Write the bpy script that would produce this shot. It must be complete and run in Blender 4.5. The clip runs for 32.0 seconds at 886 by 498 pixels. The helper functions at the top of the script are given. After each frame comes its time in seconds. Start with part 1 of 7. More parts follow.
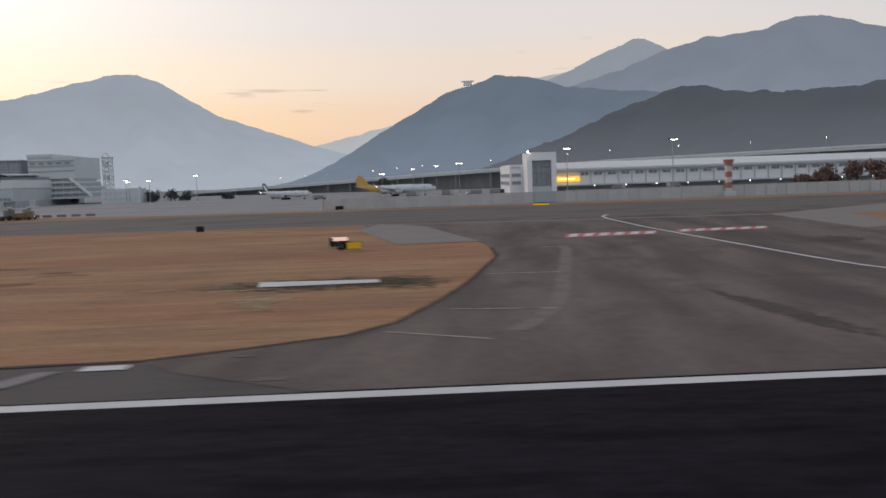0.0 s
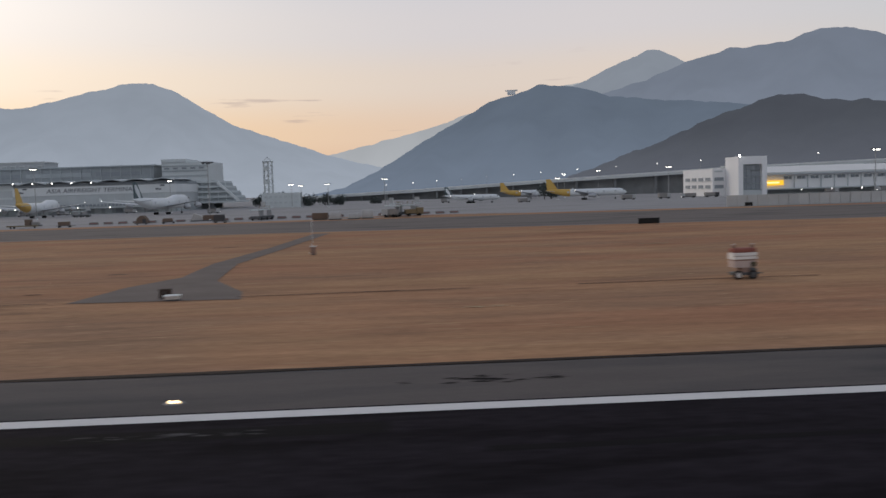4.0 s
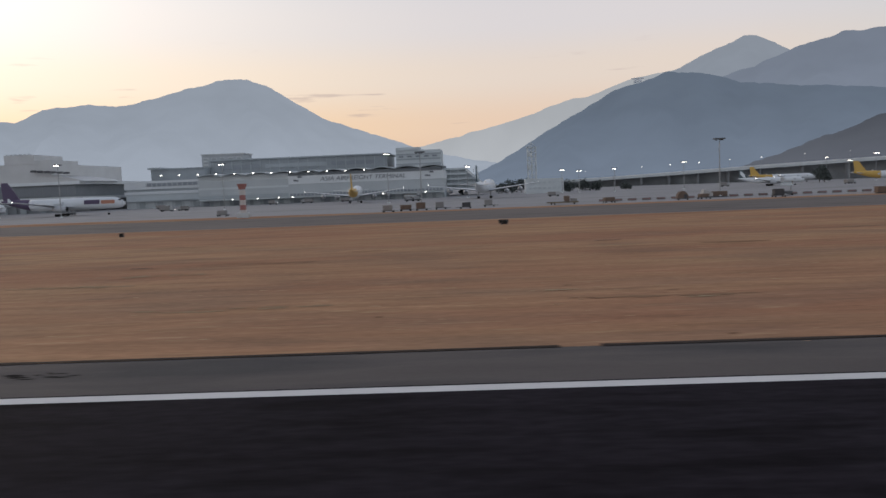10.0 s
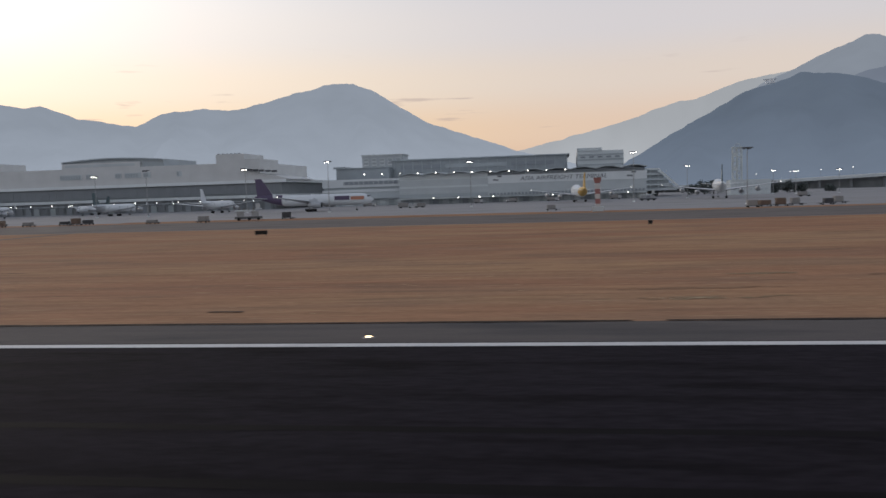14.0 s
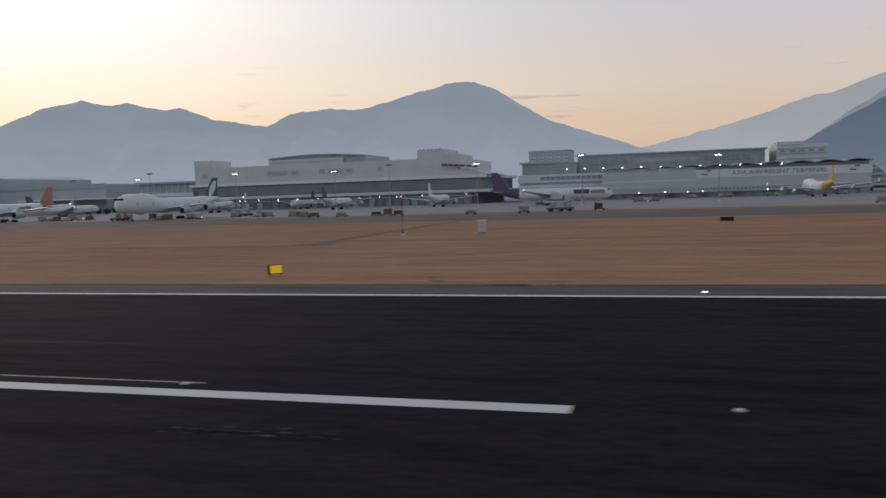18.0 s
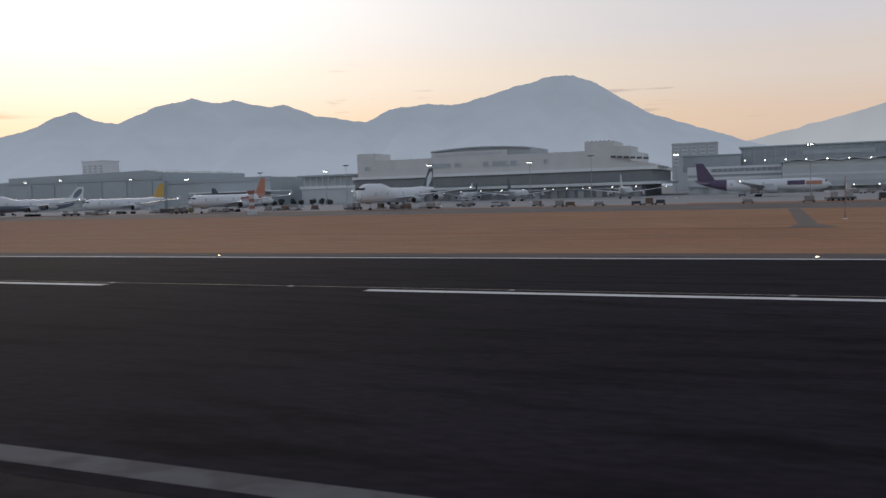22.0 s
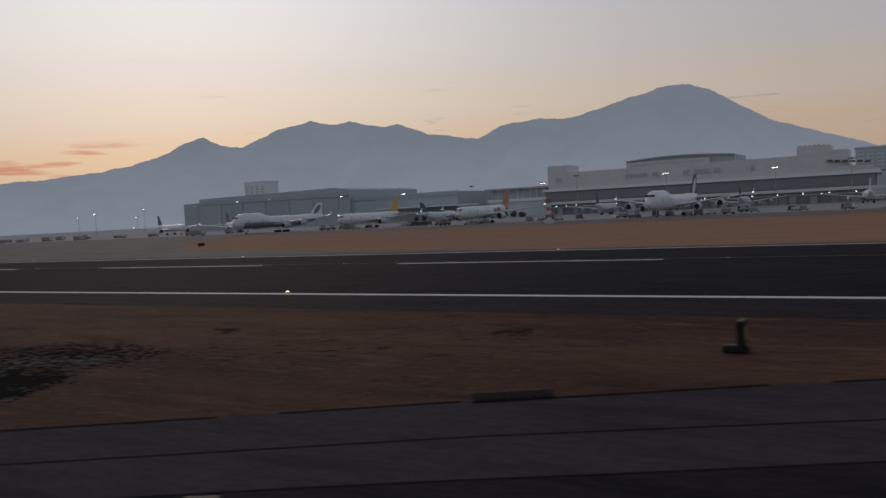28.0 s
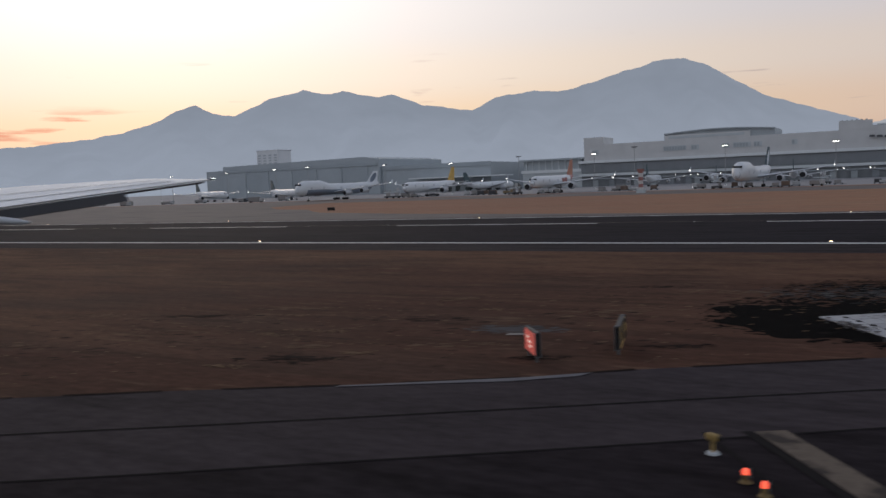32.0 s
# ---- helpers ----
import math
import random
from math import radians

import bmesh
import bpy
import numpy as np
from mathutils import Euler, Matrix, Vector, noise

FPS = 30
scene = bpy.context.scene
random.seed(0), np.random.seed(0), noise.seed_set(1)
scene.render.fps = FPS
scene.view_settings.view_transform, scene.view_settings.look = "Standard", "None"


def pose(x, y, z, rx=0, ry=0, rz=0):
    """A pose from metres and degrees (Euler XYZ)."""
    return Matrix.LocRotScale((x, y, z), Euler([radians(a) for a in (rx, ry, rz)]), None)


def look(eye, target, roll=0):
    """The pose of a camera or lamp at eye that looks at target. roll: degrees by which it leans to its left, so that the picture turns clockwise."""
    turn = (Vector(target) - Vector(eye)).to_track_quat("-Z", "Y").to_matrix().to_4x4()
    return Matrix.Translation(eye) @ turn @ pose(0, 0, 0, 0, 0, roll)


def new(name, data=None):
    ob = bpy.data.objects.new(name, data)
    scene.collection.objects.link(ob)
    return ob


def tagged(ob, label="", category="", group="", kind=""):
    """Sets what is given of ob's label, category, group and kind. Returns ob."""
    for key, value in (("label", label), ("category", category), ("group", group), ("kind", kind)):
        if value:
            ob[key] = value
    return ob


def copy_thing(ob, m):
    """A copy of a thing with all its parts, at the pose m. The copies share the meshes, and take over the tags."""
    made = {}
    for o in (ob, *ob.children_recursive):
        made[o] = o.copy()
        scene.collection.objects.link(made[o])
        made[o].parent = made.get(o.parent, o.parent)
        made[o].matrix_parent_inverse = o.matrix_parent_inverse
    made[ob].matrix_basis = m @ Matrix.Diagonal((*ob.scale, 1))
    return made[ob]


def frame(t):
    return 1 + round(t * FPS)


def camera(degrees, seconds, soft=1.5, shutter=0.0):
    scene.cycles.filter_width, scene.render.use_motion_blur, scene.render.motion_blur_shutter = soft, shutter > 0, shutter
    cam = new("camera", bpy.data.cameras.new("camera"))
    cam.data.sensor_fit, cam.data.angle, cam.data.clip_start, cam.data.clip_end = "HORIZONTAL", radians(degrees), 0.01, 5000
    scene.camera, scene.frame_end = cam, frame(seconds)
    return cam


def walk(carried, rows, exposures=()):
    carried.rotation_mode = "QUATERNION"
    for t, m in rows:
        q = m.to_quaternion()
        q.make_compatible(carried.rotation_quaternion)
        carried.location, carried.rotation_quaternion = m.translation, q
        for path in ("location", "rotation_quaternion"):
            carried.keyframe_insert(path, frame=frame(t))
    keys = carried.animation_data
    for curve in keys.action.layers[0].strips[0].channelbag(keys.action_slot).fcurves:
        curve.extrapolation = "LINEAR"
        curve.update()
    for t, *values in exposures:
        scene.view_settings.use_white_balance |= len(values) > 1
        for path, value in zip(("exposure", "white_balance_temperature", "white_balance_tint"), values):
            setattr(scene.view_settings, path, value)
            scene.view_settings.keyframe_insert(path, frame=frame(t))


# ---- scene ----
cam = camera(57.77, 32.0, shutter=0.4)
PATH = [
    (0, (-6.36, 0.79, 6.44), (-3.31, 100.37, -2.21), -2.01),
    (0.5, (-22.45, 0.87, 6.44), (-19.16, 100.60, -0.21), -2.05),
    (1, (-38.25, 0.95, 6.45), (-34.86, 100.63, -0.82), -1.90),
    (1.5, (-53.63, 1.02, 6.45), (-50.26, 100.59, -2.18), -1.87),
    (2, (-68.57, 1.07, 6.44), (-65.01, 100.74, -0.88), -1.97),
    (2.5, (-82.90, 1.14, 6.44), (-79.29, 100.81, -0.85), -2.13),
    (4.5, (-137.65, 1.58, 6.44), (-133.63, 101.21, -1.15), -1.79),
    (5, (-150.93, 1.66, 6.47), (-147.19, 101.24, -1.86), -2.00),
    (5.5, (-163.73, 1.69, 6.46), (-160.36, 101.27, -2.04), -2.04),
    (6, (-176.07, 1.68, 6.45), (-173.15, 101.29, -1.88), -1.95),
    (6.5, (-188.16, 1.66, 6.44), (-185.87, 101.27, -2.11), -1.83),
    (7, (-200.05, 1.59, 6.43), (-198.54, 101.18, -2.51), -1.69),
    (7.5, (-211.78, 1.47, 6.45), (-211.00, 101.07, -2.41), -1.74),
    (8, (-223.14, 1.23, 6.45), (-223.30, 100.85, -2.32), -2.00),
    (8.5, (-234.26, 0.94, 6.44), (-235.39, 100.59, -1.82), -2.19),
    (9, (-245.28, 0.64, 6.41), (-247.35, 100.28, -1.79), -2.21),
    (9.5, (-256.32, 0.37, 6.44), (-259.36, 99.97, -1.96), -2.39),
    (10, (-267.23, -0.06, 6.44), (-271.15, 99.54, -1.61), -2.32),
    (10.5, (-277.82, -0.72, 6.44), (-282.64, 98.87, -1.23), -2.23),
    (11, (-288.00, -1.63, 6.43), (-294.01, 97.89, -1.29), -2.28),
    (11.5, (-298.15, -2.62, 6.44), (-305.32, 96.83, -1.20), -2.18),
    (12, (-308.52, -3.62, 6.45), (-316.88, 95.73, -1.31), -2.07),
    (12.5, (-318.80, -4.60, 6.45), (-328.58, 94.62, -1.38), -2.16),
    (13, (-328.67, -5.60, 6.47), (-339.82, 93.52, -0.75), -1.87),
    (13.5, (-338.11, -6.78, 6.45), (-350.87, 92.16, -0.58), -1.83),
    (14, (-347.40, -8.17, 6.45), (-361.89, 90.52, -0.75), -1.88),
    (14.5, (-356.28, -9.73, 6.48), (-372.60, 88.67, -0.61), -1.85),
    (16.5, (-390.07, -16.86, 6.44), (-413.20, 80.34, 2.15), -1.52),
    (17, (-398.51, -18.64, 6.40), (-423.15, 78.16, 1.65), -1.45),
    (17.5, (-406.70, -20.36, 6.38), (-432.79, 75.99, 0.43), -1.56),
    (18, (-414.57, -22.44, 6.34), (-442.06, 73.46, -0.68), -1.82),
    (18.5, (-422.12, -24.57, 6.33), (-451.05, 70.87, -1.00), -1.76),
    (19, (-429.81, -27.14, 6.32), (-459.98, 67.96, -0.50), -1.50),
    (19.5, (-437.16, -29.71, 6.32), (-468.62, 64.98, -0.36), -1.72),
    (20, (-444.49, -32.35, 6.31), (-477.19, 61.92, -0.38), -1.59),
    (20.5, (-451.86, -34.77, 6.28), (-485.81, 59.04, -0.60), -1.56),
    (21, (-458.99, -37.27, 6.25), (-494.14, 56.07, -0.93), -1.71),
    (21.5, (-465.93, -39.94, 6.21), (-502.33, 52.91, -1.17), -1.73),
    (22, (-472.98, -42.39, 6.14), (-510.49, 50.02, -1.16), -1.76),
    (22.5, (-480.41, -44.56, 6.08), (-519.05, 47.49, 0.20), -2.19),
    (23, (-487.37, -46.63, 6.03), (-527.61, 44.86, 2.86), -4.86),
    (23.5, (-493.58, -49.44, 6.01), (-535.19, 41.48, 4.67), -5.91),
    (24, (-499.30, -53.05, 5.99), (-541.88, 37.42, 4.89), -5.06),
    (24.5, (-505.44, -55.89, 6.07), (-548.87, 34.17, 4.52), -4.17),
    (25, (-511.22, -58.94, 6.11), (-555.52, 30.69, 4.00), -3.80),
    (25.5, (-516.84, -62.13, 6.14), (-561.96, 27.09, 3.96), -3.35),
    (27.5, (-538.40, -73.22, 6.14), (-586.52, 14.33, 1.84), -2.93),
    (28, (-543.88, -75.88, 6.12), (-592.51, 11.37, 1.32), -2.97),
    (28.5, (-548.84, -78.72, 6.15), (-597.75, 8.36, 1.29), -2.58),
    (29, (-553.31, -81.89, 6.18), (-602.40, 5.09, 1.13), -2.39),
    (29.5, (-557.90, -84.85, 6.20), (-606.97, 2.09, 0.38), -2.56),
    (30, (-562.87, -87.08, 6.20), (-611.70, -0.03, 0.04), -2.48),
    (30.5, (-567.48, -89.71, 6.23), (-615.94, -2.51, -0.65), -2.65),
    (31, (-571.98, -92.35, 6.27), (-619.95, -4.95, -1.53), -2.60),
    (31.5, (-576.36, -95.03, 6.33), (-623.92, -7.46, -2.05), -2.41),
    (32, (-580.64, -97.77, 6.42), (-627.68, -9.92, -1.92), -2.29),
]
EXPOSURES = [(0, 0.16, 6700, 10), (1, -0.1, 6640, 10), (2, -0.06, 6580, 10), (5, -0.02, 6540, 10), (9, 0.06, 6520, 10), (14, -0.02, 6480, 10), (17, -0.2, 6380, 10), (20, -0.04, 6360, 10), (22, -0.06, 6360, 10), (23, -0.4, 6380, 10), (24, -0.42, 6380, 10), (25, -0.62, 6400, 10), (28, -0.72, 6420, 11), (29, -0.56, 6405, 11), (30, -0.48, 6390, 12), (31, -0.1, 6380, 11), (32, -0.16, 6380, 12)]
walk(cam, [(t, look(eye, target, roll)) for t, eye, target, roll in PATH], EXPOSURES)

# ---- world and light ----
SUN_AZ = -47.0  # degrees from +y, minus is towards -x
world = bpy.data.worlds.new("dusk_sky")
scene.world = world
world.use_nodes = True


def rgb(r, g, b):
    """Linear colour from display values 0-255."""
    return tuple((v / 255 / 12.92) if v < 10.3 else ((v / 255 + 0.055) / 1.055) ** 2.4 for v in (r, g, b)) + (1.0,)


def wire(nt, a, b):
    nt.links.new(a, b)


def node(nt, kind, **kw):
    n = nt.nodes.new(kind)
    for k, v in kw.items():
        if k == "op":
            n.operation = v
        elif k == "blend":
            n.blend_type = v
    return n


def math_node(nt, op, a, b=None):
    n = node(nt, "ShaderNodeMath", op=op)
    for i, v in enumerate((a, b)):
        if v is None:
            continue
        if isinstance(v, (int, float)):
            n.inputs[i].default_value = v
        else:
            wire(nt, v, n.inputs[i])
    return n.outputs[0]


def ramp(nt, fac, stops, interp="LINEAR"):
    n = node(nt, "ShaderNodeValToRGB")
    n.color_ramp.interpolation = interp
    e = n.color_ramp.elements
    while len(e) < len(stops):
        e.new(0.5)
    for el, (p, c) in zip(e, stops):
        el.position, el.color = p, c
    wire(nt, fac, n.inputs[0])
    return n.outputs[0]


def mix(nt, kind, fac, a, b):
    n = nt.nodes.new("ShaderNodeMix")
    n.data_type, n.blend_type = "RGBA", kind
    for sock, v in ((n.inputs[0], fac), (n.inputs[6], a), (n.inputs[7], b)):
        if isinstance(v, (int, float)):
            sock.default_value = v
        elif isinstance(v, tuple):
            sock.default_value = v
        else:
            wire(nt, v, sock)
    return n.outputs[2]


def build_sky():
    nt = world.node_tree
    nt.nodes.clear()
    out = node(nt, "ShaderNodeOutputWorld")
    bg = node(nt, "ShaderNodeBackground")
    sky = node(nt, "ShaderNodeTexSky")
    sky.sky_type, sky.sun_disc = "NISHITA", False
    sky.sun_elevation, sky.sun_rotation = radians(1.5), radians(SUN_AZ)
    sky.air_density, sky.dust_density, sky.ozone_density = 1.0, 4.0, 1.0
    tc = node(nt, "ShaderNodeTexCoord")
    sep = node(nt, "ShaderNodeSeparateXYZ")
    wire(nt, tc.outputs["Generated"], sep.inputs[0])
    z = math_node(nt, "MAXIMUM", sep.outputs[2], 0.0)
    # hazy dusk gradient from the horizon up
    sunny = ramp(nt, z, [(0.0, rgb(228, 178, 136)), (0.07, rgb(243, 209, 168)), (0.13, rgb(239, 221, 200)), (0.19, rgb(226, 218, 212)), (0.29, rgb(202, 205, 214)), (0.5, rgb(171, 179, 194)), (1.0, rgb(126, 134, 155))], "EASE")
    rosy = ramp(nt, z, [(0.0, rgb(212, 176, 152)), (0.07, rgb(225, 199, 178)), (0.13, rgb(222, 208, 197)), (0.19, rgb(213, 208, 210)), (0.29, rgb(199, 203, 214)), (0.5, rgb(171, 179, 194)), (1.0, rgb(126, 134, 155))], "EASE")
    cool = ramp(nt, z, [(0.0, rgb(184, 188, 194)), (0.12, rgb(199, 201, 205)), (0.3, rgb(193, 199, 207)), (0.6, rgb(164, 173, 188)), (1.0, rgb(126, 134, 155))], "EASE")
    side = node(nt, "ShaderNodeVectorMath", op="DOT_PRODUCT")
    wire(nt, tc.outputs["Generated"], side.inputs[0])
    side.inputs[1].default_value = (math.sin(radians(SUN_AZ)), math.cos(radians(SUN_AZ)), 0)
    warm = ramp(nt, side.outputs["Value"], [(0.0, (0, 0, 0, 1)), (0.5, (1, 1, 1, 1))], "EASE")
    near_sun = ramp(nt, side.outputs["Value"], [(0.6, (0, 0, 0, 1)), (1.0, (1, 1, 1, 1))], "EASE")
    base = mix(nt, "MIX", warm, cool, mix(nt, "MIX", near_sun, rosy, sunny))
    # glow round the set sun
    s = Vector((math.sin(radians(SUN_AZ)) * math.cos(radians(15)), math.cos(radians(SUN_AZ)) * math.cos(radians(15)), math.sin(radians(15))))
    dot = node(nt, "ShaderNodeVectorMath", op="DOT_PRODUCT")
    wire(nt, tc.outputs["Generated"], dot.inputs[0])
    dot.inputs[1].default_value = s
    glow = math_node(nt, "POWER", math_node(nt, "MAXIMUM", dot.outputs["Value"], 0.0), 11.0)
    glow = math_node(nt, "MULTIPLY", glow, ramp(nt, z, [(0.0, (0.25, 0.25, 0.25, 1)), (0.12, (0.5, 0.5, 0.5, 1)), (0.25, (1, 1, 1, 1)), (1.0, (1, 1, 1, 1))]))
    lit = mix(nt, "ADD", glow, base, (0.65, 0.63, 0.59, 1))
    # soft low cloud streaks
    mp = node(nt, "ShaderNodeMapping")
    mp.inputs["Scale"].default_value = (4.0, 4.0, 42.0)
    wire(nt, tc.outputs["Generated"], mp.inputs[0])
    no = node(nt, "ShaderNodeTexNoise")
    no.inputs["Scale"].default_value, no.inputs["Detail"].default_value = 2.2, 6.0
    wire(nt, mp.outputs[0], no.inputs["Vector"])
    streak = ramp(nt, no.outputs[0], [(0.655, (0, 0, 0, 1)), (0.73, (1, 1, 1, 1))])
    low = ramp(nt, z, [(0.02, (1, 1, 1, 1)), (0.11, (0.8, 0.8, 0.8, 1)), (0.17, (0.1, 0.1, 0.1, 1)), (0.2, (0, 0, 0, 1))])
    f = math_node(nt, "MULTIPLY", math_node(nt, "MULTIPLY", streak, low), 0.6)
    lit = mix(nt, "MIX", f, lit, rgb(172, 156, 156))
    # longer cloud bars low in the west
    west = node(nt, "ShaderNodeVectorMath", op="DOT_PRODUCT")
    wire(nt, tc.outputs["Generated"], west.inputs[0])
    west.inputs[1].default_value = (math.sin(radians(-60)), math.cos(radians(-60)), 0.06)
    near = ramp(nt, west.outputs["Value"], [(0.972, (0, 0, 0, 1)), (0.993, (1, 1, 1, 1))])
    bars = ramp(nt, no.outputs[0], [(0.53, (0, 0, 0, 1)), (0.62, (1, 1, 1, 1))])
    band = ramp(nt, z, [(0.05, (0, 0, 0, 1)), (0.068, (1, 1, 1, 1)), (0.085, (0.9, 0.9, 0.9, 1)), (0.1, (0, 0, 0, 1))])
    g = math_node(nt, "MULTIPLY", math_node(nt, "MULTIPLY", near, bars), math_node(nt, "MULTIPLY", band, 0.85))
    lit = mix(nt, "MIX", g, lit, rgb(232, 140, 118))
    air = mix(nt, "MULTIPLY", 1.0, sky.outputs[0], (0.012, 0.012, 0.012, 1))
    lit = mix(nt, "ADD", 1.0, lit, air)
    wire(nt, lit, bg.inputs[0])
    bg.inputs[1].default_value = 1.0
    wire(nt, bg.outputs[0], out.inputs[0])


build_sky()
sun = new("sun", bpy.data.lights.new("sun", "SUN"))
sun.data.energy, sun.data.angle, sun.data.color = 0.5, radians(20), (1.0, 0.86, 0.68)
sun.matrix_world = look((math.sin(radians(SUN_AZ)) * 900, math.cos(radians(SUN_AZ)) * 900, 300), (0, 0, 0))


# ---- materials ----
def material(name, colour, rough=0.7, metal=0.0, spread=0.12, size=4.0, fine=60.0, bump=0.0, stretch=(1, 1, 1), dark=None, patch=(0.5, 0.62), island=0.0, emit=None, emit_strength=0.0, coat=0.0, spec=0.2):
    """A surface with variation at two scales; dark: a second colour in patches."""
    m = bpy.data.materials.new(name)
    m.use_nodes = True
    nt = m.node_tree
    b = nt.nodes["Principled BSDF"]
    tc = node(nt, "ShaderNodeTexCoord")
    mp = node(nt, "ShaderNodeMapping")
    mp.inputs["Scale"].default_value = stretch
    geo = node(nt, "ShaderNodeNewGeometry")
    wire(nt, geo.outputs["Position"], mp.inputs[0])
    big = node(nt, "ShaderNodeTexNoise")
    big.inputs["Scale"].default_value, big.inputs["Detail"].default_value = 1.0 / size, 5.0
    wire(nt, mp.outputs[0], big.inputs["Vector"])
    small = node(nt, "ShaderNodeTexNoise")
    small.inputs["Scale"].default_value, small.inputs["Detail"].default_value = fine / size, 4.0
    wire(nt, mp.outputs[0], small.inputs["Vector"])
    c = colour if len(colour) == 4 else (*colour, 1)
    if dark is not None:
        f = ramp(nt, big.outputs[0], [(patch[0], (0, 0, 0, 1)), (patch[1], (1, 1, 1, 1))])
        col = mix(nt, "MIX", f, c, dark if len(dark) == 4 else (*dark, 1))
    else:
        col = mix(nt, "MIX", 0.0, c, c)
    v = math_node(nt, "ADD", math_node(nt, "MULTIPLY", big.outputs[0], 2 * spread), 1 - spread)
    v2 = math_node(nt, "ADD", math_node(nt, "MULTIPLY", small.outputs[0], 1.4 * spread), 1 - 0.7 * spread)
    v = math_node(nt, "MULTIPLY", v, v2)
    if island:
        info = node(nt, "ShaderNodeObjectInfo")
        v = math_node(nt, "MULTIPLY", v, math_node(nt, "ADD", math_node(nt, "MULTIPLY", info.outputs["Random"], 2 * island), 1 - island))
    comb = node(nt, "ShaderNodeCombineColor")
    for i in range(3):
        wire(nt, v, comb.inputs[i])
    col = mix(nt, "MULTIPLY", 1.0, col, comb.outputs[0])
    wire(nt, col, b.inputs["Base Color"])
    b.inputs["Roughness"].default_value, b.inputs["Metallic"].default_value = rough, metal
    b.inputs["Specular IOR Level"].default_value = spec
    if coat:
        b.inputs["Coat Weight"].default_value = coat
    if bump:
        bp = node(nt, "ShaderNodeBump")
        bp.inputs["Strength"].default_value, bp.inputs["Distance"].default_value = bump, 0.05
        wire(nt, small.outputs[0], bp.inputs["Height"])
        wire(nt, bp.outputs[0], b.inputs["Normal"])
    if emit:
        b.inputs["Emission Color"].default_value = emit if len(emit) == 4 else (*emit, 1)
        b.inputs["Emission Strength"].default_value = emit_strength
    return m


def hazed_hill_material(name, forest, air, share, low, far=4500.0, foot=1.1):
    """Wooded slope with dusk haze mixed in as a glow; share: how much of the slope is haze glow, more near the foot
    (low: metres).
    """
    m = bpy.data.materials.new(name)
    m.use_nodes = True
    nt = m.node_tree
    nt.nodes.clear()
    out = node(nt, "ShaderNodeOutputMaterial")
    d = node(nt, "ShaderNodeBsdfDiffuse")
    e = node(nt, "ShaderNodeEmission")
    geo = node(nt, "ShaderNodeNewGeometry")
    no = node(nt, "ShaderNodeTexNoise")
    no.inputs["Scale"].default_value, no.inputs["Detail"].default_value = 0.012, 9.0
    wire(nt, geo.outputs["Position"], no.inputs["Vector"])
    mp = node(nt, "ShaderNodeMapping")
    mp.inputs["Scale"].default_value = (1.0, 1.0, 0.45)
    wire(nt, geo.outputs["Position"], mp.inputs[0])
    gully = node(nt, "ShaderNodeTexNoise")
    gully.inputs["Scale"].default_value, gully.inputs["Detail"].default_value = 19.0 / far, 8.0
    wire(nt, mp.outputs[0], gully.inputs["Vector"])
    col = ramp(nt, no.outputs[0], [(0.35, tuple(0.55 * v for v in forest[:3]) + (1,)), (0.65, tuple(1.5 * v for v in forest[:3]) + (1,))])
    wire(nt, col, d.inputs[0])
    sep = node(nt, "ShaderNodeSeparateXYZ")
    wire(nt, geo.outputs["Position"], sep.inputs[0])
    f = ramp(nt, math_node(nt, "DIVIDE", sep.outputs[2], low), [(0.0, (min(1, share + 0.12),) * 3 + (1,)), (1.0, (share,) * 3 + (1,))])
    # haze glow painted paler towards the foot
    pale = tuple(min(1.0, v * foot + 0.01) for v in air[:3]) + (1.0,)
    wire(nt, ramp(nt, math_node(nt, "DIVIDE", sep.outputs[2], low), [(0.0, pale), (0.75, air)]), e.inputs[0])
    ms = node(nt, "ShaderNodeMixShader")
    # gully noise thins and thickens the painted haze
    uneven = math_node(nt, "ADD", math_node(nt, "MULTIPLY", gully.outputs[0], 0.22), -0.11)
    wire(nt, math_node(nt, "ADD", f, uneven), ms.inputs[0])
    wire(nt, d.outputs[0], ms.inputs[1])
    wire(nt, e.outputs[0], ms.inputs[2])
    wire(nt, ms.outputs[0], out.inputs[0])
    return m


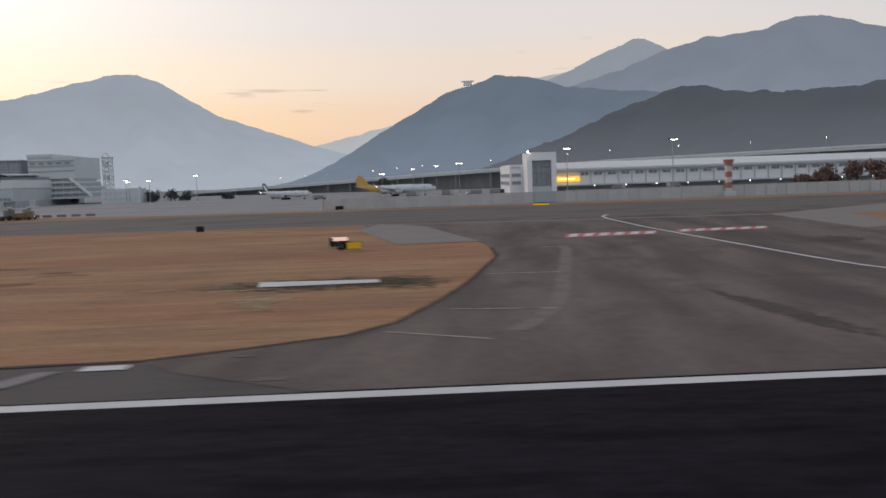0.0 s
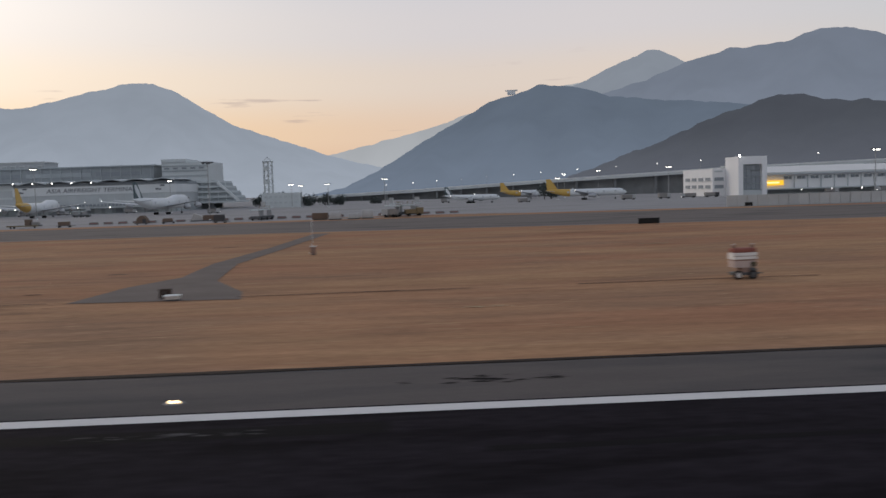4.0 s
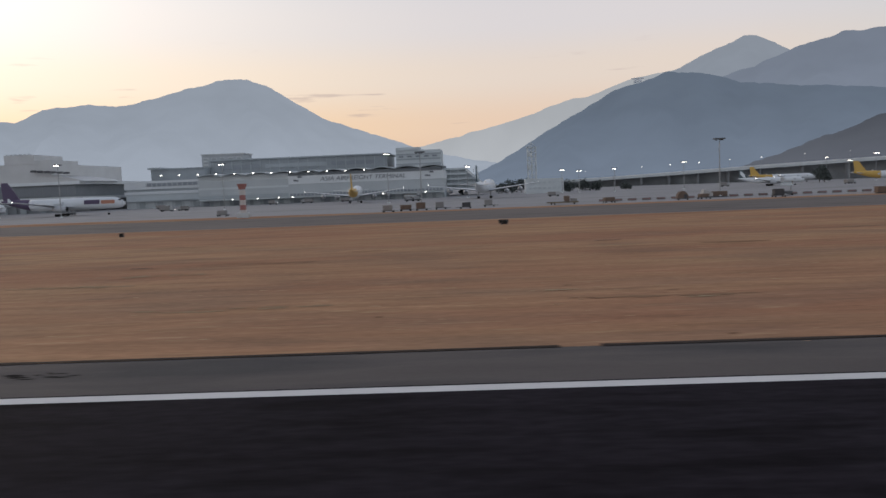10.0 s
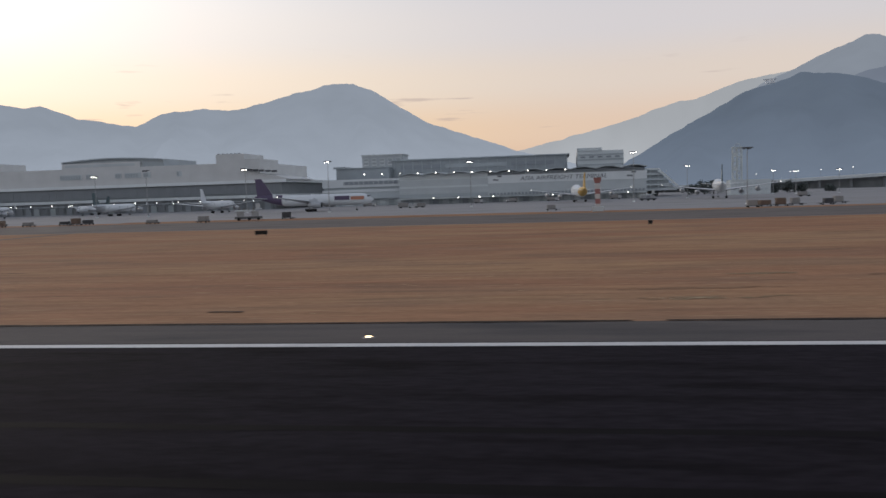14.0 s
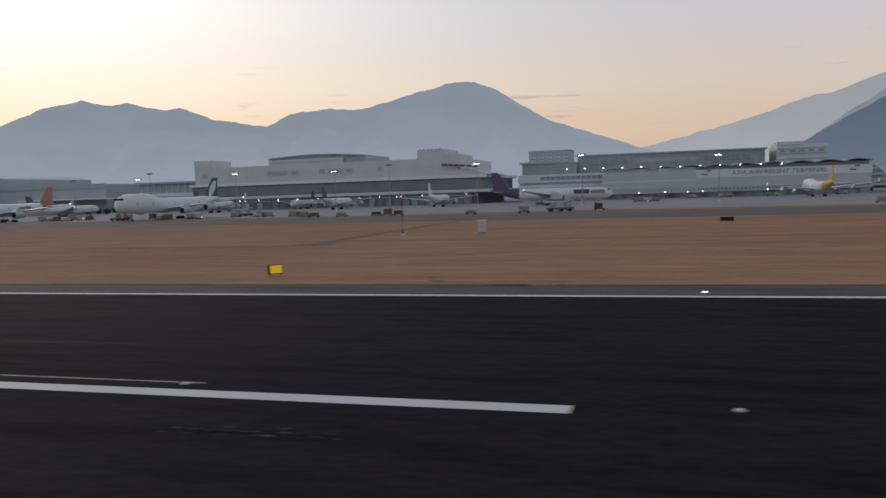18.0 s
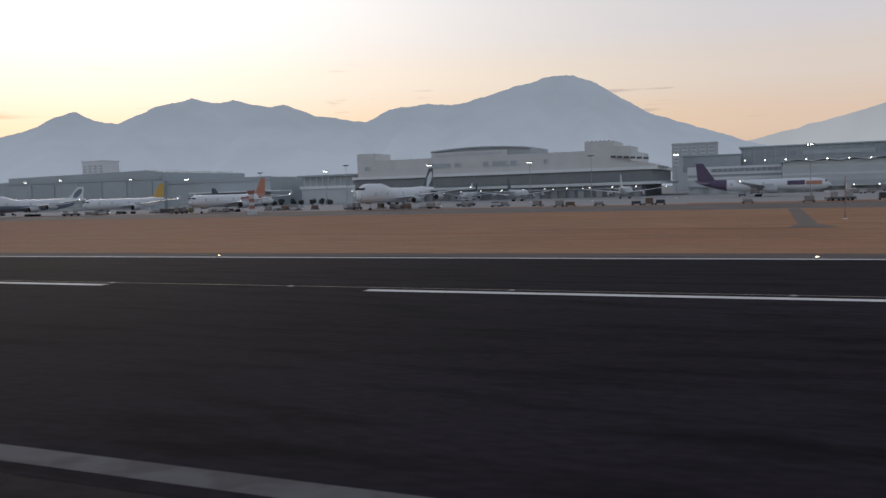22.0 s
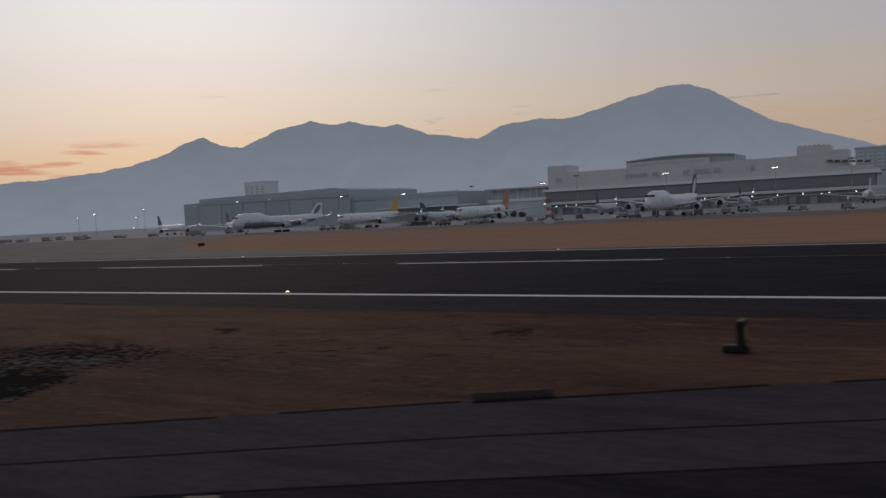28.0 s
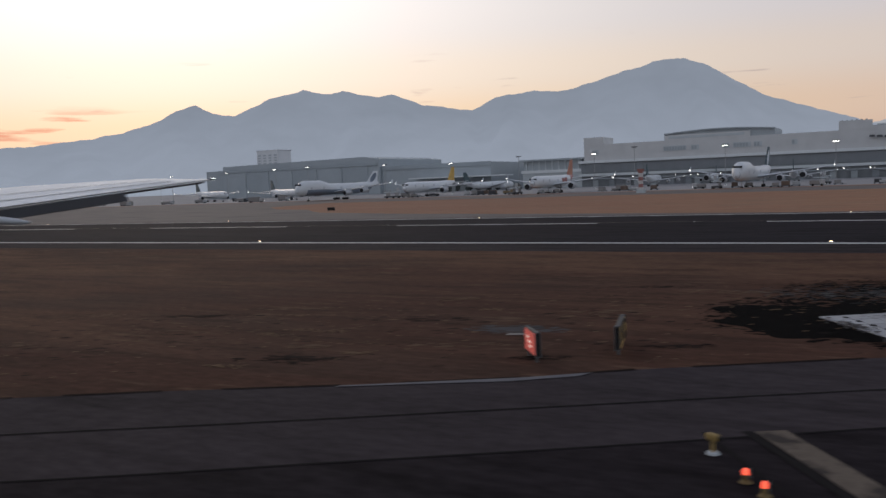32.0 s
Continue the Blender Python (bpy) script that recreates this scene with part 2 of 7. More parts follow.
def ground_material(name, pale, red, dark, mow, spec=0.05, rough=0.95, grain=0.9, blotch=None, straw=None, west=None):
    """Ground: wide tonal bands, streaks along the runway, spots and fine grain; blotch, straw, west: colours of dull
    patches, of pale dry stalks and of a darker tone that puts the shading in the west into the colour.
    """
    m = bpy.data.materials.new(name)
    m.use_nodes = True
    nt = m.node_tree
    b = nt.nodes["Principled BSDF"]
    geo = node(nt, "ShaderNodeNewGeometry")

    def field(scale, stretch, detail):
        mp = node(nt, "ShaderNodeMapping")
        mp.inputs["Scale"].default_value = stretch
        wire(nt, geo.outputs["Position"], mp.inputs[0])
        n = node(nt, "ShaderNodeTexNoise")
        n.inputs["Scale"].default_value, n.inputs["Detail"].default_value = scale, detail
        wire(nt, mp.outputs[0], n.inputs["Vector"])
        return n.outputs[0]

    wide = field(0.05, (0.35, 1.6, 1), 4.0)
    streak = field(0.42, (0.4, 1.9, 1), 6.0)
    tuft = field(3.2, (0.5, 1.0, 1), 4.0)
    spot = field(0.3, (0.55, 1.5, 1), 3.0)
    col = mix(nt, "MIX", ramp(nt, wide, [(0.38, (0, 0, 0, 1)), (0.62, (1, 1, 1, 1))]), (*pale, 1), (*red, 1))
    col = mix(nt, "MIX", math_node(nt, "MULTIPLY", ramp(nt, streak, [(0.5, (0, 0, 0, 1)), (0.72, (1, 1, 1, 1))]), mow), col, (*dark, 1))
    col = mix(nt, "MIX", math_node(nt, "MULTIPLY", ramp(nt, spot, [(0.64, (0, 0, 0, 1)), (0.74, (1, 1, 1, 1))]), 0.55), col, (*dark, 1))
    # darker redder tone mixed in towards the west, shading put into the colour
    if west:
        sep = node(nt, "ShaderNodeSeparateXYZ")
        wire(nt, geo.outputs["Position"], sep.inputs[0])
        go = ramp(nt, math_node(nt, "MULTIPLY", math_node(nt, "ADD", sep.outputs[0], math_node(nt, "MULTIPLY", wide, 160.0)), -0.001), [(0.3, (0, 0, 0, 1)), (0.62, (0.8, 0.8, 0.8, 1))])
        col = mix(nt, "MIX", go, col, (*west, 1))
    if blotch:
        dull = field(0.11, (0.55, 1.3, 1), 5.0)
        col = mix(nt, "MIX", math_node(nt, "MULTIPLY", ramp(nt, dull, [(0.47, (0, 0, 0, 1)), (0.66, (1, 1, 1, 1))]), 0.6), col, (*blotch, 1))
    if straw:
        stalk = field(1.1, (0.3, 1.5, 1), 5.0)
        clump = field(0.16, (0.6, 1.2, 1), 3.0)
        s = math_node(nt, "MULTIPLY", ramp(nt, stalk, [(0.57, (0, 0, 0, 1)), (0.7, (1, 1, 1, 1))]), ramp(nt, clump, [(0.42, (0.1, 0.1, 0.1, 1)), (0.6, (0.5, 0.5, 0.5, 1))]))
        col = mix(nt, "MIX", s, col, (*straw, 1))
        # mown swathes that run with the runway
        swathe = field(0.55, (0.012, 1.0, 1), 3.0)
        k = math_node(nt, "ADD", math_node(nt, "MULTIPLY", swathe, -0.4), 1.2)
        tone = node(nt, "ShaderNodeCombineColor")
        for i in range(3):
            wire(nt, k, tone.inputs[i])
        col = mix(nt, "MULTIPLY", 1.0, col, tone.outputs[0])
    v = math_node(nt, "ADD", math_node(nt, "MULTIPLY", tuft, grain), 1 - grain / 2)
    v = math_node(nt, "MULTIPLY", v, math_node(nt, "ADD", math_node(nt, "MULTIPLY", streak, -0.5), 1.25))
    comb = node(nt, "ShaderNodeCombineColor")
    for i in range(3):
        wire(nt, v, comb.inputs[i])
    wire(nt, mix(nt, "MULTIPLY", 1.0, col, comb.outputs[0]), b.inputs["Base Color"])
    b.inputs["Roughness"].default_value, b.inputs["Specular IOR Level"].default_value = rough, spec
    bp = node(nt, "ShaderNodeBump")
    bp.inputs["Strength"].default_value, bp.inputs["Distance"].default_value = 0.4, 0.06
    wire(nt, tuft, bp.inputs["Height"])
    wire(nt, bp.outputs[0], b.inputs["Normal"])
    return m


def mouth_material(name, pale, dark, turn):
    """Asphalt swept by turning wheels: broad soft dark swathes that lie at an angle, stains and grain."""
    m = bpy.data.materials.new(name)
    m.use_nodes = True
    nt = m.node_tree
    b = nt.nodes["Principled BSDF"]
    geo = node(nt, "ShaderNodeNewGeometry")

    def field(scale, stretch, detail, rz=0.0):
        spin = node(nt, "ShaderNodeMapping")
        spin.inputs["Rotation"].default_value = (0, 0, radians(rz))
        wire(nt, geo.outputs["Position"], spin.inputs[0])
        mp = node(nt, "ShaderNodeMapping")
        mp.inputs["Scale"].default_value = stretch
        wire(nt, spin.outputs[0], mp.inputs[0])
        n = node(nt, "ShaderNodeTexNoise")
        n.inputs["Scale"].default_value, n.inputs["Detail"].default_value = scale, detail
        wire(nt, mp.outputs[0], n.inputs["Vector"])
        return n.outputs[0]

    swathe = field(0.21, (1.0, 0.16, 1), 4.0, turn)
    stain = field(0.33, (0.7, 0.5, 1), 5.0, 20)
    grain = field(2.6, (1, 0.5, 1), 5.0, turn)
    col = mix(nt, "MIX", ramp(nt, swathe, [(0.4, (0, 0, 0, 1)), (0.64, (1, 1, 1, 1))]), (*pale, 1), (*dark, 1))
    col = mix(nt, "MIX", math_node(nt, "MULTIPLY", ramp(nt, stain, [(0.52, (0, 0, 0, 1)), (0.7, (1, 1, 1, 1))]), 0.5), col, tuple(0.8 * v for v in dark) + (1,))
    v = math_node(nt, "ADD", math_node(nt, "MULTIPLY", grain, 0.5), 0.75)
    comb = node(nt, "ShaderNodeCombineColor")
    for i in range(3):
        wire(nt, v, comb.inputs[i])
    wire(nt, mix(nt, "MULTIPLY", 1.0, col, comb.outputs[0]), b.inputs["Base Color"])
    b.inputs["Roughness"].default_value, b.inputs["Specular IOR Level"].default_value = 0.9, 0.06
    return m


MOUTH = mouth_material("taxiway_mouth_asphalt", (0.186, 0.150, 0.133), (0.115, 0.092, 0.084), 8)
GRASS = ground_material("dry_grass", (0.400, 0.234, 0.132), (0.345, 0.176, 0.104), (0.245, 0.138, 0.086), 0.2, grain=0.6, blotch=(0.262, 0.162, 0.108), straw=(0.49, 0.325, 0.19), west=(0.262, 0.136, 0.094))
# Same grass as GRASS; backlight and dim exposure are put into a darker colour.
GRASS_DARK = ground_material("backlit_dark_grass", (0.114, 0.061, 0.039), (0.070, 0.034, 0.024), (0.040, 0.023, 0.017), 0.5, 0.03, 0.95, 0.9, (0.062, 0.037, 0.028), (0.165, 0.104, 0.066))
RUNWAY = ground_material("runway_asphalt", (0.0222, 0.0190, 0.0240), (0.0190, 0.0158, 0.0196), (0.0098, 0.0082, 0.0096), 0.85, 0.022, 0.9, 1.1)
SHOULDER = material("shoulder_asphalt", (0.130, 0.113, 0.107), 0.9, spread=0.4, size=4, fine=80, bump=0.2, stretch=(0.25, 1, 1), dark=(0.072, 0.067, 0.067), patch=(0.48, 0.66), spec=0.06)
# North shoulder and exit asphalt are darkened in colour for the dimmer late exposure.
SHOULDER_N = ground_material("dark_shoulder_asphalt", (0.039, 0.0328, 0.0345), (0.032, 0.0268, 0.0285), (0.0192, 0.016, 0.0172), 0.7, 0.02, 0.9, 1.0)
TAXI = material("taxiway_asphalt", (0.178, 0.152, 0.139), 0.9, spread=0.36, size=7, fine=40, bump=0.15, stretch=(0.35, 1.2, 1), dark=(0.103, 0.092, 0.086), patch=(0.45, 0.66), spec=0.1)
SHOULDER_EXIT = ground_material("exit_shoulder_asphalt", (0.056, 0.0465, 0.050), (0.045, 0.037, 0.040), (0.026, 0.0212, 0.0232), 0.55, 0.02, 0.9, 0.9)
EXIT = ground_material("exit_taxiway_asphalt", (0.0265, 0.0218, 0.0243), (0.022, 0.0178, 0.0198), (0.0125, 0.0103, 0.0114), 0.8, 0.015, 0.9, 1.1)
APRON = material("apron_concrete", (0.315, 0.308, 0.31), 0.9, spread=0.2, size=18, fine=30, stretch=(0.4, 1.5, 1), dark=(0.21, 0.203, 0.2), patch=(0.5, 0.7), spec=0.1)
PALE = material("pale_concrete", (0.258, 0.23, 0.21), 0.9, spread=0.14, size=8, fine=40, spec=0.1)
WHITE_PAINT = material("white_road_paint", (0.66, 0.64, 0.63), 0.7, spread=0.2, size=3, fine=60, dark=(0.5, 0.48, 0.47), patch=(0.58, 0.75), spec=0.1)
PATH = material("dusty_path_asphalt", (0.185, 0.155, 0.138), 0.9, spread=0.25, size=3, fine=30, spec=0.05)
YELLOW_PAINT = material("yellow_road_paint", (0.23, 0.165, 0.07), 0.7, spread=0.2, size=2, fine=40, dark=(0.16, 0.11, 0.055), patch=(0.5, 0.7), spec=0.1)
RED_PAINT = material("red_road_paint", (0.45, 0.10, 0.09), 0.6, spread=0.15, size=3)


# ---- building helpers ----
def part(name, bm, mat, parent=None, label="", smooth=False):
    me = bpy.data.meshes.new(name)
    bm.normal_update()
    bm.to_mesh(me)
    bm.free()
    me.materials.append(mat)
    if smooth:
        for p in me.polygons:
            p.use_smooth = True
    ob = new(name, me)
    if parent is not None:
        ob.parent = parent
    if label:
        ob["label"] = label
    return ob


def empty(name, m, label, category, group="", kind=""):
    ob = new(name)
    ob.matrix_world = m
    return tagged(ob, label, category, group, kind)


def add_box(bm, x0, x1, y0, y1, z0, z1, bevel=0.0):
    r = bmesh.ops.create_cube(bm, size=1.0)
    vs = r["verts"]
    for v in vs:
        v.co = Vector(((x0 + x1) / 2 + v.co.x * (x1 - x0), (y0 + y1) / 2 + v.co.y * (y1 - y0), (z0 + z1) / 2 + v.co.z * (z1 - z0)))
    if bevel:
        es = list({e for v in vs for e in v.link_edges})
        bmesh.ops.bevel(bm, geom=es, offset=bevel, segments=2, affect="EDGES", profile=0.5)
    return bm


def box_bm(x0, x1, y0, y1, z0, z1, bevel=0.0):
    return add_box(bmesh.new(), x0, x1, y0, y1, z0, z1, bevel)


def rings_bm(rings, n=20, cap=True):
    """A tube through rings of (centre, half width, half height, axis pair index): axis 0 runs along x, 2 along z."""
    bm = bmesh.new()
    loops = []
    for (cx, cy, cz), a, b, ax in rings:
        row = []
        for k in range(n):
            w = 2 * math.pi * k / n
            u, v = a * math.cos(w), b * math.sin(w)
            row.append(bm.verts.new((cx, cy + u, cz + v) if ax == 0 else (cx + u, cy + v, cz)))
        loops.append(row)
    for p, q in zip(loops, loops[1:]):
        for k in range(n):
            bm.faces.new((p[k], p[(k + 1) % n], q[(k + 1) % n], q[k]))
    if cap:
        bm.faces.new(loops[0][::-1])
        bm.faces.new(loops[-1])
    bmesh.ops.recalc_face_normals(bm, faces=bm.faces)
    return bm


def pole_bm(r0, r1, z0, z1, x=0, y=0, n=10):
    return rings_bm([((x, y, z0), r0, r0, 2), ((x, y, z1), r1, r1, 2)], n)


GZ = [(-5000, 0), (-52, 0), (-37.2, 0.5), (-29, 0.58), (0, 0.54), (24.4, 0), (26, 0), (58, -0.9), (150, -1.0), (260, -1.3), (480, -2.6), (720, -3.2), (6000, -3.2)]


def gz(y):
    for (a, za), (b, zb) in zip(GZ, GZ[1:]):
        if y <= b:
            return za + (zb - za) * (y - a) / (b - a)
    return GZ[-1][1]


def surface(name, outline, mat, lift, label="", category="", kind="structure"):
    """A sheet on the ground with the given outline, that follows the ground's fall."""
    bm = bmesh.new()
    bm.faces.new([bm.verts.new((x, y, 0)) for x, y in outline])
    bm.normal_update()
    bmesh.ops.triangulate(bm, faces=bm.faces)
    for y, _ in GZ[1:-1]:
        bmesh.ops.bisect_plane(bm, geom=bm.verts[:] + bm.edges[:] + bm.faces[:], plane_co=(0, y, 0), plane_no=(0, 1, 0))
    for v in bm.verts:
        v.co.z = gz(v.co.y) + lift
    bm.normal_update()
    for f in bm.faces:
        if f.normal.z < 0:
            f.normal_flip()
    return tagged(part(name, bm, mat), label, category, kind=kind)


def rect(x0, x1, y0, y1):
    return [(x0, y0), (x1, y0), (x1, y1), (x0, y1)]


# ---- hills ----
EYE0 = (-300.0, 0.0)


def ridge(name, r, tops, mat, label, foot=0.72, rough=1.0, cols=260, rows=26):
    """A mountain ridge at distance r with summits (azimuth, height), sloping towards the airfield."""
    bm = bmesh.new()
    az = [a for a, _ in tops]
    hs = [h for _, h in tops]
    grid = []
    for i in range(cols + 1):
        a = az[0] + (az[-1] - az[0]) * i / cols
        h = float(np.interp(a, az, hs))
        h += rough * (7.0 * noise.fractal(Vector((a * 1.1, r * 0.01, 0)), 1.0, 2.0, 5) + 2.5 * noise.noise(Vector((a * 9, 0, r * 0.01))))
        row = []
        for k in range(rows + 1):
            v = k / rows
            if v <= 0.85:
                u = v / 0.85
                rr = r * (foot + (1 - foot) * u)
                z = h * (0.15 * u + 0.85 * u ** 1.25)
                z += h * 0.16 * math.sin(math.pi * u) * noise.fractal(Vector((a * 0.35, u * 2.2, r * 0.003)), 1.0, 2.0, 6)
            else:
                u = (v - 0.85) / 0.15
                rr = r * (1 + 0.03 * u)
                z = h * (1 - 0.5 * u)
            x, y = EYE0[0] + rr * math.sin(radians(a)), EYE0[1] + rr * math.cos(radians(a))
            row.append(bm.verts.new((x, y, z - 4)))
        grid.append(row)
    for p, q in zip(grid, grid[1:]):
        for k in range(rows):
            bm.faces.new((p[k], q[k], q[k + 1], p[k + 1]))
    return tagged(part(name, bm, mat, smooth=True), label, "mountain", kind="structure")


FOREST = (0.05, 0.06, 0.045)
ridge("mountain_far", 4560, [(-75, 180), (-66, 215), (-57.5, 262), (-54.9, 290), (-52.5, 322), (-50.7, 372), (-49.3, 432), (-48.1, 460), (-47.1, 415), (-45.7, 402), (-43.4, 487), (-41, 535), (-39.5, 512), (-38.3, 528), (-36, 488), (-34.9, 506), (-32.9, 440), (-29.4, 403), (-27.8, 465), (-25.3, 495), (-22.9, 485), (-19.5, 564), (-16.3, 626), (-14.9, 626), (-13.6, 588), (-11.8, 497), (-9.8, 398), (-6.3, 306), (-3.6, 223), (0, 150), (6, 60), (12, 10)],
      hazed_hill_material("far_wooded_slope", FOREST, rgb(148, 157, 170), 0.9, 500), "pale blue-grey wooded mountain range behind the airfield, hazy at dusk", rough=1.0, cols=420)
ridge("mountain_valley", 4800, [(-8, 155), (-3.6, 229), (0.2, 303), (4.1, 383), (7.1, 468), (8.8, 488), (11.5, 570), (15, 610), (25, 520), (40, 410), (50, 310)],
      hazed_hill_material("valley_wooded_slope", FOREST, rgb(170, 174, 179), 0.9, 500), "faint hazy ridge rising beyond the valley", foot=0.985)
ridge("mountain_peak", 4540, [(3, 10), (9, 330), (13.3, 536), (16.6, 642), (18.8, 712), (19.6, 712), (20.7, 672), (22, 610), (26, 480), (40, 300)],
      hazed_hill_material("peak_wooded_slope", FOREST, rgb(142, 150, 162), 0.87, 500), "hazy pointed blue-grey peak behind nearer slopes")
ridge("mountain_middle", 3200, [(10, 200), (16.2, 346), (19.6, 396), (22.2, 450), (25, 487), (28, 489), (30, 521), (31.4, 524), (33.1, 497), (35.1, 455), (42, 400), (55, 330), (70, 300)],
      hazed_hill_material("middle_wooded_slope", FOREST, rgb(123, 132, 148), 0.84, 420, 3200.0), "broad grey-blue wooded mountain")
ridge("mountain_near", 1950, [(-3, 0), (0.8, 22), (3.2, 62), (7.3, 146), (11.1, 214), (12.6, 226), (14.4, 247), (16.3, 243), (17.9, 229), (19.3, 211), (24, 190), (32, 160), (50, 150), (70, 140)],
      hazed_hill_material("near_wooded_slope", FOREST, rgb(105, 117, 134), 0.8, 200, 1900.0, 1.15), "grey-blue wooded hill rising from the valley", rough=0.5)
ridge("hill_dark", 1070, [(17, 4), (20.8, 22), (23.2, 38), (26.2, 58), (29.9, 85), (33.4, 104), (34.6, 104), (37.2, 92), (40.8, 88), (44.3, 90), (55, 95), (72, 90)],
      hazed_hill_material("dark_wooded_slope", FOREST, rgb(83, 87, 97), 0.76, 90, 900.0, 1.4), "dark wooded hill behind the warehouse", foot=0.8, rough=0.35)

# ---- ground ----
surface("ground", rect(-4700, 4300, -1500, 4700), GRASS, 0.0, "dry brown grass airfield reaching to the hills", "ground")

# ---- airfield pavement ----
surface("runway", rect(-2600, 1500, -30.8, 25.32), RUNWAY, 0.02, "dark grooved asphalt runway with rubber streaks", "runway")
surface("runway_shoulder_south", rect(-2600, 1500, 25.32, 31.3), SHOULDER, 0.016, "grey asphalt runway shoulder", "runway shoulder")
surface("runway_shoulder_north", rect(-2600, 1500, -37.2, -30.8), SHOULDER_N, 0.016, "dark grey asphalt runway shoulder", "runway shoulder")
surface("taxiway", [(1500, 122), (60, 126), (-150, 158), (-320, 165), (-480, 176), (-700, 200), (-1500, 205), (-1500, 270), (-700, 258), (-320, 226), (-100, 222), (60, 205), (1500, 205)], TAXI, 0.022, "grey asphalt taxiway parallel to the runway", "taxiway")
# Stretched to fit the camera's view; its far grey stands for hazy ground.
surface("apron", [(1500, 216), (60, 216), (-100, 236), (-320, 240), (-700, 272), (-4200, 300), (-4200, 3000), (1500, 3000)], APRON, 0.02, "broad pale concrete aircraft apron, stretched far back to fit the view", "apron")
# exit taxiway joining the runway at the start of the walk
surface("runway_entry", [(-10, 25.36), (-15.4, 29.2), (-17.2, 31.5), (-13.5, 33.3), (-9.6, 35.6), (-7.5, 38.9), (-5.8, 44.7), (-4.2, 51), (-2.1, 60.5), (1.0, 75.4), (1.4, 86.8), (0.4, 95), (-3, 112), (-14, 128), (-16, 140), (150, 140), (110, 118), (75, 108), (60, 90), (52, 60), (48, 40), (60, 31.2), (64, 25.36)], MOUTH, 0.03, "worn asphalt taxiway joining the runway", "taxiway")
surface("concrete_fillet", [(0.8, 94.4), (-8.8, 93.6), (-15.6, 125), (-13, 141), (-5.2, 129)], PALE, 0.04, "pale concrete corner slab beside the taxiway", "pavement")
surface("concrete_corner", [(46, 93), (50, 128), (82, 150), (140, 140), (120, 118), (70, 104)], PALE, 0.04, "pale concrete corner slab beside the taxiway", "pavement")
surface("corner_lawn", [(56, 104), (60, 122), (95, 128), (160, 118), (120, 108)], GRASS, 0.06, "small dry brown grass corner", "lawn")
surface("taxiway_west_link", [(-588, 31), (-612, 40), (-634, 51), (-656, 61), (-681, 69), (-718, 86), (-730, 98), (-742, 112), (-765, 124), (-790, 150), (-800, 214), (-1100, 214), (-1100, 31)], TAXI, 0.03, "grey asphalt taxiway linking runway and apron", "taxiway")
surface("grass_strip_south", [(-20, 212), (200, 208), (200, 216), (-20, 222)], GRASS, 0.05, "thin strip of dry grass under the fence", "lawn")
surface("grass_strip_apron", [(-90, 238), (-130, 252), (-155, 250), (-120, 236)], GRASS, 0.05, "thin tan grass strip beside the apron", "lawn")
surface("grass_strip_cargo", [(-300, 232), (-420, 242), (-500, 252), (-500, 262), (-400, 256), (-300, 240)], GRASS, 0.05, "thin tan grass strip beside the apron", "lawn")
# Pale strip paints in the bright sunlit line between taxiway and grass.
bm_edge = [(600, 124.2), (60, 125.6), (-150, 157.6), (-320, 164.6), (-480, 175.6), (-700, 199.6)]
surface("taxiway_edge", bm_edge + [(x, y + 1.8) for x, y in bm_edge[::-1]], PALE, 0.034, "pale strip along the taxiway, its sunlit edge put into the colour", "pavement")
# service path across the grass
surface("service_path", [(-139, 150), (-141.5, 110), (-143.0, 89), (-141.2, 72), (-137.2, 63), (-136.4, 58.6), (-149, 59.6), (-148, 69), (-145.4, 76), (-146, 90), (-144, 112), (-142, 150)], PATH, 0.03, "narrow asphalt service path across the grass", "path")
surface("service_path_lay", [(-470.6, 86), (-468.6, 96), (-468.4, 176), (-465.6, 176), (-465.6, 96), (-463.0, 86)], PATH, 0.03, "narrow asphalt service path across the grass", "path")
# north side: exit taxiway along which the walk ends
U = Vector((-0.862, -0.507))
N = Vector((0.507, -0.862))


def along(s, w):
    p = Vector((-525.3, -33.5)) + (U * s + N * w) * 0.962
    return (p.x, p.y)


surface("exit_grass", [(-523.4, -37.2), (-1500, -37.2), along(900, 1.2), along(97, 1.4), along(92, 1.5), along(86, 1.9), along(80, 2.05), along(76, 1.75), along(68, 1.8), along(57, 2.4), along(46, 2.2), along(38, 1.95), along(28, 2.5), along(20, 3.3), along(13.3, 3.85), along(7.2, 3.8)], GRASS_DARK, 0.024, "dry grass wedge beside the exit taxiway, coloured dark for the backlight", "lawn")
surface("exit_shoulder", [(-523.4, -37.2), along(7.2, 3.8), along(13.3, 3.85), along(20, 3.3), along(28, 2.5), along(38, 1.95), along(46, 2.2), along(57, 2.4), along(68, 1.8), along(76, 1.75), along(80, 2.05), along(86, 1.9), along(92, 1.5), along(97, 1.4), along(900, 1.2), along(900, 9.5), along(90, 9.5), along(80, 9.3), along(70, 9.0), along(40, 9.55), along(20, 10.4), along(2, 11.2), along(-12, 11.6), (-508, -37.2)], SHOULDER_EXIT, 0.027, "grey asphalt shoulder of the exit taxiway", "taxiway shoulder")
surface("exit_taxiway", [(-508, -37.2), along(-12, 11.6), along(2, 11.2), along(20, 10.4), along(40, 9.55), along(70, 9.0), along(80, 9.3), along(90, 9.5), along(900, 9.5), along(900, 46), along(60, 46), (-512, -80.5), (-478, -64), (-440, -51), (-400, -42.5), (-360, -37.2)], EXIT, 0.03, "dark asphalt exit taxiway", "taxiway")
SEAM = material("dark_seam", (0.02, 0.018, 0.018), 0.95, spread=0.1, spec=0.02)
